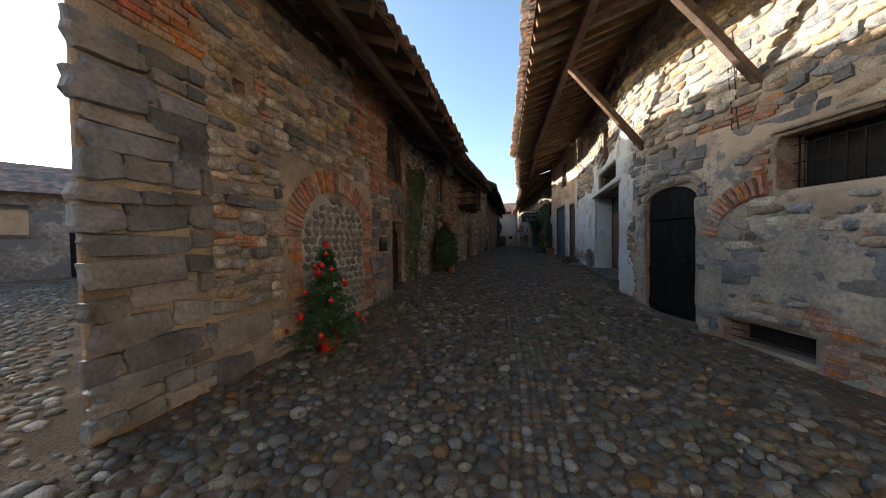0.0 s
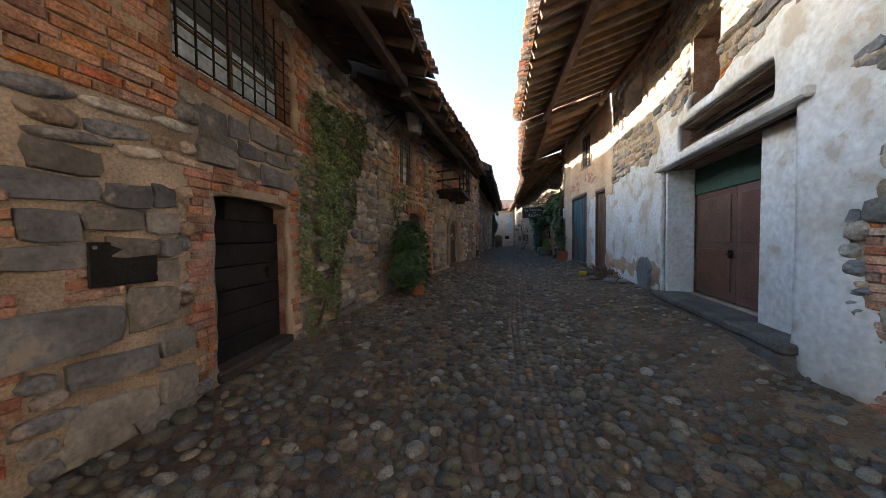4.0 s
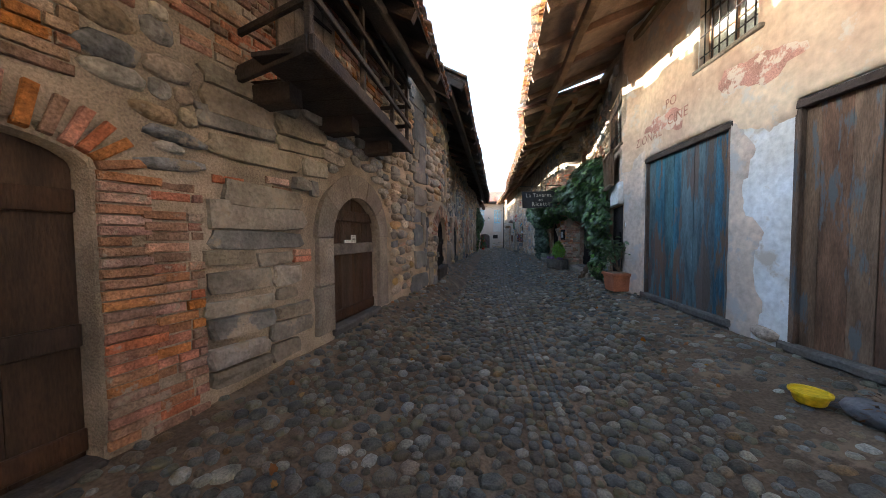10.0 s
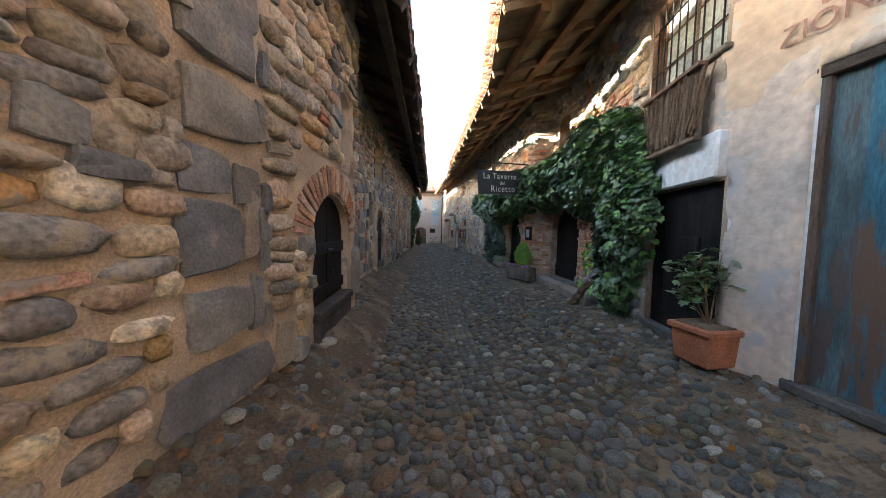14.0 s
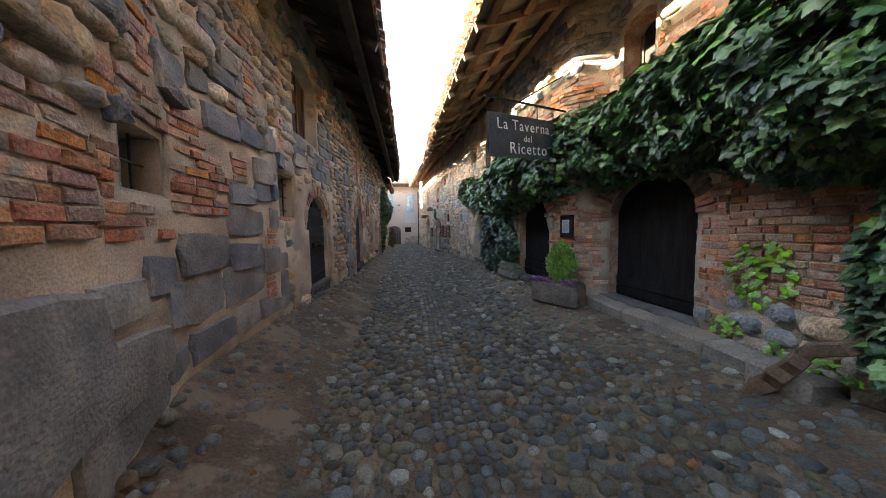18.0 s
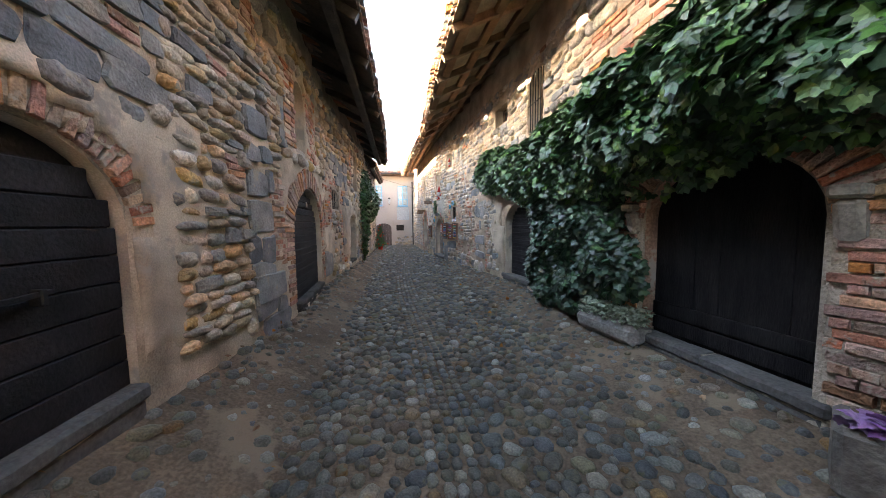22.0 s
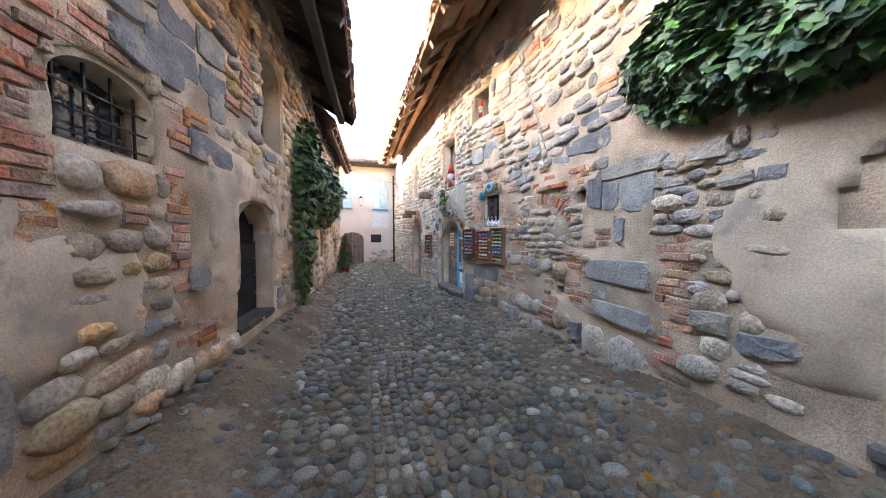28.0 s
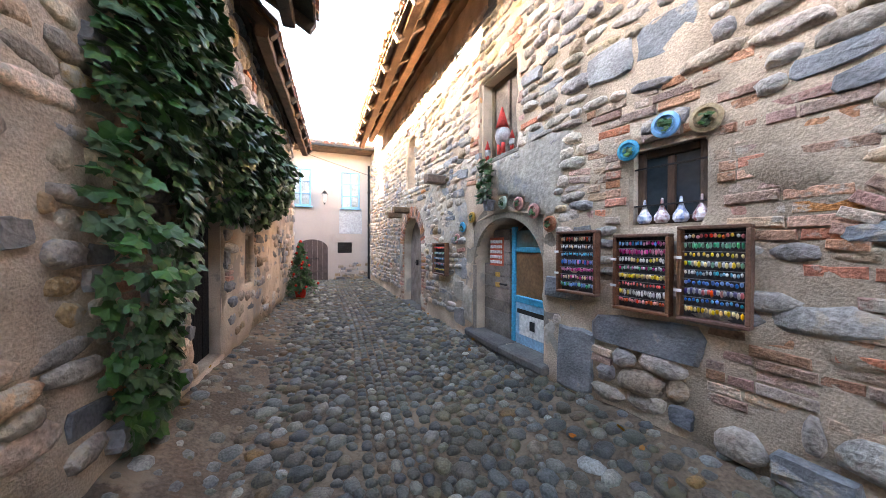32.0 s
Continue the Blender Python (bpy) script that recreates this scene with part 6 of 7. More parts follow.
plate(33.86, 2.37, 0.075, M_TEAL, "turquoise plate above the shop window")
plate(33.63, 2.48, 0.085, mat("light_blue_glaze", (0.18, 0.42, 0.68), 0.35, 0.1, 6, 0, 30), "light blue plate above the shop window")
plate(33.42, 2.45, 0.085, mat("straw", (0.38, 0.28, 0.16), 0.8, 0.3, 20, 0.3, 60), "round straw wreath above the shop window")
M_GLAZE = mat("pale_green_glaze", (0.35, 0.42, 0.34), 0.35, 0.2, 14, 0.0, 40)
M_ROSE = mat("rose_clay_glaze", (0.5, 0.24, 0.2), 0.4, 0.2, 14, 0.0, 40)
PLC = [M_ROSE, M_TEAL, M_BRASS, M_GLAZE, M_ROSE, M_ROSE, M_TERRA]
for i, (y, z) in enumerate(((36.43, 1.78), (36.26, 1.94), (35.99, 2.06), (35.28, 2.17), (35.0, 2.12), (34.76, 2.02), (34.54, 1.88))):
    plate(y, z, 0.075, PLC[i], ("small clay plate on the arch", "small glazed plate on the arch")[i % 2])
rnd = random.Random(91)
gar = thing("plant_garland", "green sprigs in a hanging pot above the shop arch", "garland", wall_frame("R", 35.51, 2.1, 0.1))
round_pot(gar, 0.075, 0.12, M_SLATE)
leaves("foliage", [((rnd.uniform(-0.12, 0.12) - 0.0, rnd.uniform(0, 0.1), rnd.uniform(0.1, 0.6)), (0, 1, 0.4), 0.06) for _ in range(190)], M_SHRUB, gar, rnd)
for i in range(4):
    bm = bmesh.new()
    prof = [(0.03, 0.0), (0.042, 0.02), (0.04, 0.05), (0.022, 0.085), (0.011, 0.12), (0.006, 0.17)]
    rings = [[bm.verts.new((r * (1 + 0.12 * (k % 2)) * math.cos(2 * math.pi * k / 14), r * (1 + 0.12 * (k % 2)) * math.sin(2 * math.pi * k / 14), z)) for k in range(14)] for r, z in prof]
    for a, b in zip(rings, rings[1:]):
        for k in range(14):
            bm.faces.new((a[k], a[(k + 1) % 14], b[(k + 1) % 14], b[k]))
    bm.faces.new(rings[0][::-1])
    bm.faces.new(rings[-1])
    blue = i in (1, 3)
    ob = part("glass_ornament", bm, mat("blue_white_glass" if blue else "red_white_glass", (0.3, 0.42, 0.75) if blue else (0.55, 0.12, 0.12), 0.2, 0.35, 30, 0, 40, spec=0.7, tint=(0.8, 0.8, 0.82)), None)
    ob.matrix_world = wall_frame("R", 33.46 + 0.108 * i, 1.838, -0.02)
    tagged(ob, "pointed " + ("blue" if blue else "red") + " and white glass ornament on the window sill", "ornament", "ornaments on the sill")


def gnome(y, z, s, out=0.02):
    bm = bmesh.new()
    bmesh.ops.create_icosphere(bm, subdivisions=2, radius=0.5 * s, matrix=Matrix.Translation((0, 0, 0.62 * s)) @ Matrix.Diagonal((0.75, 0.65, 0.9, 1)))
    bmesh.ops.create_cone(bm, cap_ends=True, segments=14, radius1=0.3 * s, radius2=0.03 * s, depth=0.95 * s, matrix=Matrix.Translation((0.05 * s, 0, 1.4 * s)))
    for x in (-0.15, 0.15):
        bmesh.ops.create_cone(bm, cap_ends=True, segments=10, radius1=0.09 * s, radius2=0.09 * s, depth=0.4 * s, matrix=Matrix.Translation((x * s, 0.08 * s, 0.08 * s)))
    ob = part("gnome_doll", bm, mat("red_felt", (0.5, 0.05, 0.04), 0.9, 0.3, 12, 0.2, 50), None, smooth=True)
    ob.data.materials.append(mat("grey_wool", (0.4, 0.38, 0.37), 0.9, 0.3, 12, 0.2, 50))
    for f in ob.data.polygons:
        f.material_index = 1 if 0.12 * s < f.center.z < 0.95 * s else 0
    ob.matrix_world = wall_frame("R", y, z, out)
    return tagged(ob, "small stuffed doll with a red pointed cap on the sill", "doll", "dolls on the sill")


gnome(35.34, 2.78, 0.27)
gnome(35.66, 2.76, 0.12)
gnome(35.16, 2.76, 0.11)
gnome(33.95, 3.78, 0.16)
for y, z, ln in ((37.0, 2.75, 0.35), (37.35, 2.85, 0.22), (38.9, 2.45, 0.4), (39.6, 2.4, 0.35)):
    ob = part("timber_stub", beam((0, -0.2, 0), (0, ln, 0), 0.17, 0.13), M_WOOD if z < 2.8 else M_GREYWOOD, None)
    ob.matrix_world = wall_frame("R", y, z, 0)
    tagged(ob, "blackened old beam end sticking out of the wall", "beam end", "beam ends")

# ---- house at the end of the lane ----
EY = 44.0
end = tagged(part("wall_end", boxed(-7, 5, EY, EY + 0.6, -0.2, 5.0, bev=0), M_EPLASTER, None), "ochre plastered house front closing the lane", "wall", kind="structure")


def e_window(x0, x1, z0, z1, label):
    root = thing("window_end", label, "window", (0, EY, 0), kind="structure")
    part("pane", boxed(x0 + 0.03, x1 - 0.03, -0.02, -0.012, z0 + 0.03, z1 - 0.03, bev=0), M_PALEGLASS, root)
    fr = part("window_frame", boxed(x0, x1, -0.07, -0.021, z0, z0 + 0.05, bev=0.006), M_BLUEP, root)
    for a in ((x0, x1, z1 - 0.05, z1), (x0, x0 + 0.05, z0 + 0.051, z1 - 0.051), (x1 - 0.05, x1, z0 + 0.051, z1 - 0.051), ((x0 + x1) / 2 - 0.03, (x0 + x1) / 2 + 0.03, z0 + 0.051, z1 - 0.051)):
        part("bar", boxed(a[0], a[1], -0.07, -0.021, a[2], a[3], bev=0.006), M_BLUEP, fr)
    for k, z in enumerate((0.33, 0.66)):
        for a, b in ((x0 + 0.051, (x0 + x1) / 2 - 0.031), ((x0 + x1) / 2 + 0.031, x1 - 0.051)):
            part("glazing_bar", boxed(a, b, -0.06, -0.025, z0 + (z1 - z0) * z - 0.015, z0 + (z1 - z0) * z + 0.015, bev=0.004), M_BLUEP, fr)
    part("window_sill", boxed(x0 - 0.05, x1 + 0.05, -0.1, 0.0, z0 - 0.05, z0 - 0.003, bev=0.01), M_BLUEP, root)


e_window(-1.62, -0.95, 3.05, 4.35, "tall blue-framed casement with pale panes")
e_window(0.06, 0.7, 3.02, 4.33, "tall blue-framed casement half open")
ed = thing("door_end", "dark brown arched double door of the end house", "door", (0, EY, 0), kind="structure")
M_DOOREND = mat("dark_grey_brown_door", (0.10, 0.075, 0.068), 0.7, 0.25, 6, 0.4, 40)
oe = (-1.43, -0.4, 0.41, 1.88, 0.32)
for i in range(6):
    bm = bmesh.new()
    a, b = oe[0] + (oe[1] - oe[0]) * i / 6, oe[0] + (oe[1] - oe[0]) * (i + 1) / 6
    prism(bm, a + 0.003, b - 0.003, oe[2], lambda x: arch_top(oe, x), -0.035, -0.004, 3)
    bmesh.ops.recalc_face_normals(bm, faces=bm.faces[:])
    part("plank", bm, M_DOOREND, ed)
part("rail", boxed(-1.4, -0.43, -0.05, -0.036, 0.72, 0.8, bev=0.004), M_DOOREND, ed)
part("bolt", beam((-1.1, -0.05, 1.2), (-0.7, -0.05, 1.2), 0.02, 0.02), M_IRON, ed)
for x0, x1, z0, z1 in ((-0.07, 0.42, 1.4, 1.78), (-2.15, -1.93, 1.4, 1.85)):
    g_ = thing("window_end", "small dark barred opening in the plaster front", "window", (0, EY, 0), kind="structure")
    # flat near-black sheet on the plaster, painting the shade of an opening
    part("painted_hollow", boxed(x0, x1, -0.012, -0.004, z0, z1, bev=0), M_DARK, g_)
    part("edging", boxed(x0 - 0.03, x1 + 0.03, -0.02, -0.003, z1, z1 + 0.03, bev=0.004), M_EPLASTER, g_)
    for k in range(4):
        part("bar", boxed(x0, x1, -0.03, -0.015, z0 + (z1 - z0) * (k + 0.5) / 4 - 0.008, z0 + (z1 - z0) * (k + 0.5) / 4 + 0.008, bev=0), M_IRON, g_)
pan = tagged(part("plaster_panel", boxed(-0.02, 0.78, -0.012, -0.002, 2.1, 2.96, bev=0.003), mat("pale_grey_plaster", (0.45, 0.47, 0.48), 0.9, 0.1, 2, 0.1, 20), None), "pale grey plaster panel below the casement", "panel", kind="structure")
pan.location.y = EY
el = thing("wall_lantern", "iron lantern hanging on the ochre house front", "lantern", (-0.5, EY, 3.15))
part("arm", beam((0, 0, 0.42), (0, -0.3, 0.42), 0.02, 0.02), M_IRON, el)
part("body", beam((0, -0.3, 0.0), (0, -0.3, 0.3), 0.1, 0.1, 1.7), mat("pale_lantern_glass", (0.5, 0.5, 0.48), 0.25, 0.1, 5, 0, 30), el)
part("cap", beam((0, -0.3, 0.301), (0, -0.3, 0.41), 0.2, 0.2, 0.2), M_IRON, el)
part("tip", beam((0, -0.3, -0.06), (0, -0.3, -0.002), 0.03, 0.03, 2), M_IRON, el)
dp = thing("drainpipe", "dark metal drainpipe down the house corner", "drainpipe", (1.02, EY - 0.07, 0))
part("pipe", beam((0, 0, 0.43), (0, 0, 4.6), 0.075, 0.075), M_IRON, dp)
for z in (1.2, 2.4, 3.6):
    part("clamp", boxed(-0.05, 0.05, -0.045, 0.06, z, z + 0.04, bev=0.004), M_IRON, dp)
part("low_pipe", beam((0.15, 0, 0.43), (0.15, 0, 1.6), 0.04, 0.04), M_IRON, dp)
wire = thing("overhead_wire", "thin wire across the house front", "wire")
part("wire", beam((-1.9, EY - 0.4, 5.0), (1.1, EY - 0.4, 4.15), 0.012, 0.012), M_IRON, wire)
rf = thing("tiled_roof_end", "shallow clay-tiled roof of the end house", "roof", kind="structure")
part("eave_board", boxed(-7.2, 5.2, EY - 0.65, EY + 0.1, 4.98, 5.05, bev=0.01), M_WOOD, rf)
part("slope", beam((-1, EY - 0.7, 5.08), (-1, EY + 5, 6.9), 12.4, 0.06), M_TILE, rf)
for i in range(60):
    part("tile", beam((-7 + 0.205 * i, EY - 0.75, 5.12), (-7 + 0.205 * i, EY + 1.6, 5.87), 0.15, 0.09, 0.9), M_TILE, rf)
part("gutter", beam((-7.2, EY - 0.74, 5.02), (5.2, EY - 0.74, 5.02), 0.09, 0.07), M_IRON, rf)
rnd = random.Random(99)
for i in range(40):
    x, z = rnd.uniform(-0.1, 1.0), 0.42 + 0.6 * rnd.random() ** 1.5
    bm = boxed(-0.09, 0.09, -0.03, 0.0, -0.05, 0.05, bev=0.02)
    ob = part("stone", bm, M_STONE, end)
    ob.location = (x, EY - 0.001, z)

# ---- side lane behind the first corner, and what closes the place behind the camera ----
tagged(part("wall_side", beam((-2.9, 1.72, 2.1), (-10.5, 7.2, 2.1), 0.3, 4.5), M_MORTAR, None), "rubble side wall of the corner house", "wall", kind="structure")


M_HOUSE = mat("weathered_rubble_render", (0.3, 0.25, 0.2), 0.9, 0.45, 1.2, 0.6, 9, grain=0.9, stain=((0.18, 0.165, 0.15), 1.5, 0.5))


def small_house(x, y, w, d, h, rot, label):
    root = thing("house", label, "house", pose(x, y, -0.1, 0, 0, rot), "houses of the side lane")
    wl = part("wall", boxed(-w / 2, w / 2, -d / 2, d / 2, 0, h, bev=0.02), M_HOUSE, root)
    bm = bmesh.new()
    vs = [bm.verts.new(p) for p in ((-w / 2 - 0.4, -d / 2 - 0.5, h - 0.15), (w / 2 + 0.4, -d / 2 - 0.5, h - 0.15), (w / 2 + 0.4, 0, h + 1.2), (-w / 2 - 0.4, 0, h + 1.2), (-w / 2 - 0.4, d / 2 + 0.5, h - 0.15), (w / 2 + 0.4, d / 2 + 0.5, h - 0.15))]
    for f in ((0, 1, 2, 3), (3, 2, 5, 4), (0, 3, 4), (1, 5, 2)):
        bm.faces.new([vs[i] for i in f])
    part("roof", bm, M_TILE, root)
    for k in (-0.28, 0.25):
        wd = part("window", boxed(k * w - 0.35, k * w + 0.35, -d / 2 - 0.03, -d / 2 + 0.02, h * 0.55, h * 0.55 + 1.0, bev=0.01), M_GLASS, root)
        part("frame", boxed(k * w - 0.42, k * w + 0.42, -d / 2 - 0.06, -d / 2 - 0.031, h * 0.55 - 0.08, h * 0.55 - 0.002, bev=0.01), M_WOOD, wd)
    part("door", boxed(-0.5, 0.5, -d / 2 - 0.03, -d / 2 + 0.02, 0.1, 2.1, bev=0.01), M_DOORDK, root)


small_house(-17, 9.5, 6, 5, 3.4, 62, "low stone house with a tiled roof down the side lane")
small_house(-21, 3.5, 6, 5, 3.0, 78, "plastered house with a tiled roof down the side lane")
small_house(-14, -5, 7, 5, 3.6, 120, "low rubble house closing the side lane")
tw = thing("church_tower", "pale distant church tower with a pointed roof", "tower", (-40, 19.5, 0))
part("shaft", boxed(-1.0, 1.0, -1.0, 1.0, -0.2, 4.8, bev=0.05), M_EPLASTER, tw)
bm = bmesh.new()
bmesh.ops.create_cone(bm, cap_ends=True, segments=4, radius1=1.5, radius2=0.05, depth=2.8, matrix=Matrix.Translation((0, 0, 6.2)) @ Matrix.Rotation(radians(45), 4, "Z"))
part("spire", bm, M_SLATE, tw)
# unseen wall added to keep the low sun off the end of the lane
tagged(part("wall_sunblock", boxed(-7.6, -7.003, 41.0, EY + 0.6, -0.2, 4.9, bev=0), M_EPLASTER, None), "unseen plain plastered wall added to shade the lane's end", "wall", kind="structure")
# unseen closing wall, made 9 m high to block sky light
tagged(part("wall_behind", boxed(-6, 9, -12.6, -12, -0.2, 9.0, bev=0), M_PLASTER, None), "unseen plain plastered wall closing the lane behind, raised to cut skylight", "wall", kind="structure")
slab = tagged(part("stone_slab", boxed(-0.35, 0.35, -0.25, 0.25, -0.05, 0.03, bev=0.01), M_SILL, None), "pale square stone slab let into the cobbles", "slab")
slab.matrix_world = pose(-1.75, 0.62, 0.02, 0, 0, 25)
rnd = random.Random(101)
lf = thing("fallen_leaves", "scattered dry brown leaves on the cobbles", "leaves", kind="stuff")
leaves("leaf_litter", [((x, y, ground_z(x, y) + 0.02), (0, 0, 1), rnd.uniform(0.03, 0.06)) for x, y in ((rnd.choice((rnd.uniform(-1.9, -0.8), rnd.uniform(1.0, 2.2))), rnd.uniform(2, 40)) for _ in range(420))], mat("dry_leaf", (0.28, 0.15, 0.06), 0.85, 0.3, 8, 0.1, 40, rand=0.6), lf, rnd, droop=-0.2)


# ---- pieces: stones, bricks, cobbles ----
def template(kind, rnd):
    """One stone or brick, unit size: x along, z up (both -0.5 to 0.5), y out of the wall (-0.4 to 1)."""
    V, F = [], []
    if kind == "brick":
        for y, s in ((-0.4, 1.0), (0.82, 0.99), (1.0, 0.93)):
            for u, v in ((-1, -1), (1, -1), (1, 1), (-1, 1)):
                V.append((0.5 * u * s + rnd.uniform(-0.012, 0.012), y + (rnd.uniform(-0.12, 0.05) if y > 0 else 0), 0.5 * v * (s if y < 1 else s - 0.12) + rnd.uniform(-0.05, 0.05)))
        n = 4
    else:
        n, p = (11, 2.6) if kind == "round" else (9, 2.5) if kind == "cobble" else (12, 4)
        corner, taper = [], rnd.uniform(-0.35, 0.35)
        for k in range(n):
            if kind == "flat":
                u, v = [(0.48, 0.46), (0.2, 0.5), (-0.2, 0.5), (-0.48, 0.46), (-0.5, 0.18), (-0.5, -0.18), (-0.48, -0.46), (-0.2, -0.5), (0.2, -0.5), (0.48, -0.46), (0.5, -0.18), (0.5, 0.18)][k]
                corner.append((u * rnd.uniform(0.88, 1.03), v * (1 + taper * u) * rnd.uniform(0.82, 1.05)))
                continue
            a = 2 * math.pi * (k + 0.5 + rnd.uniform(-0.25, 0.25)) / n
            c, s = math.cos(a), math.sin(a)
            r = 0.5 / (abs(c) ** p + abs(s) ** p) ** (1 / p) * rnd.uniform(0.84, 1.05)
            corner.append((r * c, r * s))
        rings = ((-0.4, 0.96), (0.25, 1.03), (0.68, 0.9), (0.92, 0.62)) if kind == "round" else ((-0.4, 1.0), (0.35, 1.02), (0.82, 0.72)) if kind == "cobble" else ((-0.4, 1.0), (0.66, 1.0), (0.95, 0.93))
        for y, s in rings:
            for u, v in corner:
                V.append((u * s, y + (rnd.uniform(-0.12, 0.12) if y > 0 else 0), v * s))
    rings_n = len(V) // n
    for k in range(rings_n - 1):
        for i in range(n):
            a, b = k * n + i, k * n + (i + 1) % n
            F += [(a, b, b + n), (a, b + n, a + n)]
    top = len(V)
    cy = 1.0 if kind != "flat" else 1.0 + rnd.uniform(-0.05, 0.08)
    V.append((rnd.uniform(-0.08, 0.08), cy, rnd.uniform(-0.08, 0.08)))
    for i in range(n):
        F.append((top - n + i, top - n + (i + 1) % n, top))
    return np.array(V, float), np.array(F, int)[:, ::-1]


_r = random.Random(5)
TEMPLATES = {k: [template(k, _r) for _ in range(10)] for k in ("round", "flat", "brick", "cobble")}
_mesh_cache = {}


def tri_mesh(name, V, F, material, smooth):
    me = bpy.data.meshes.new(name)
    me.vertices.add(len(V))
    me.vertices.foreach_set("co", np.ascontiguousarray(V, np.float32).ravel())
    me.loops.add(3 * len(F))
    me.loops.foreach_set("vertex_index", np.ascontiguousarray(F, np.int32).ravel())
    me.polygons.add(len(F))
    me.polygons.foreach_set("loop_start", np.arange(0, 3 * len(F), 3, dtype=np.int32))
    me.polygons.foreach_set("use_smooth", np.full(len(F), bool(smooth)))
    me.materials.append(material)
    me.update(calc_edges=True)
    me.validate()
    return me


def piece_mesh(kind, i, material, name):
    key = (kind, i, material.name)
    if key not in _mesh_cache:
        V, F = TEMPLATES[kind][i]
        _mesh_cache[key] = tri_mesh(name, V, F, material, kind in ("round", "cobble"))
    return _mesh_cache[key]


class Pieces:
    """Collects the pieces of one surface; a stretch of them become parts, the rest one joined part."""

    def __init__(self, owner, name, material, near=lambda y: False, most=280):
        self.owner, self.name, self.material, self.near, self.most = owner, name, material, near, most
        self.single, self.joined = [], []

    def add(self, kind, m, y, rnd):
        i = rnd.randrange(10)
        if self.near(y) and len(self.single) < self.most:
            self.single.append((kind, i, m))
        else:
            self.joined.append((kind, i, m))

    def build(self):
        for kind, i, m in self.single:
            ob = new(self.name, piece_mesh(kind, i, self.material, self.name))
            ob.parent = self.owner
            ob.matrix_world = Matrix(m.tolist())
        if not self.joined:
            return
        VV, FF, n = [], [], 0
        smooth = self.joined[0][0] in ("round", "cobble")
        for kind, i, m in self.joined:
            V, F = TEMPLATES[kind][i]
            VV.append(V @ m[:3, :3].T + m[:3, 3])
            FF.append(F + n)
            n += len(V)
        ob = new(self.name + "_rest", tri_mesh(self.name + "_rest", np.concatenate(VV), np.concatenate(FF), self.material, smooth))
        ob.parent = self.owner
        tagged(ob, kind="stuff")


def wall_m(side, y, z, w, h, d, tilt, off=0.0):
    f = np.array(wall_frame(side, y, z, off))
    if side == "R" and 23.6 < y < 23.85 and not tilt > 0.3:
        w *= 2
    c, s = math.cos(tilt), math.sin(tilt)
    L = np.array([[w * c, 0, -h * s], [0, d, 0], [w * s, 0, h * c]])
    m = np.eye(4)
    m[:3, :3] = f[:3, :3] @ L
    m[:3, 3] = f[:3, 3]
    return m


def blocked(openings, y, z, w, h, pad=0.015):
    for o in openings:
        if y + w / 2 > o[0] - pad and y - w / 2 < o[1] + pad and z + h / 2 > o[2] - pad:
            near = max(o[0], min(o[1], (o[0] + o[1]) / 2, y + w / 2) if y < (o[0] + o[1]) / 2 else max(y - w / 2, (o[0] + o[1]) / 2))
            if z - h / 2 < arch_top(o, near) + pad:
                return True
    return False


def inside(rects, y, z, w, h):
    return any(y > r[0] - 0.2 * w and y < r[1] + 0.2 * w and z > r[2] - 0.25 * h and z < r[3] + 0.25 * h for r in rects)


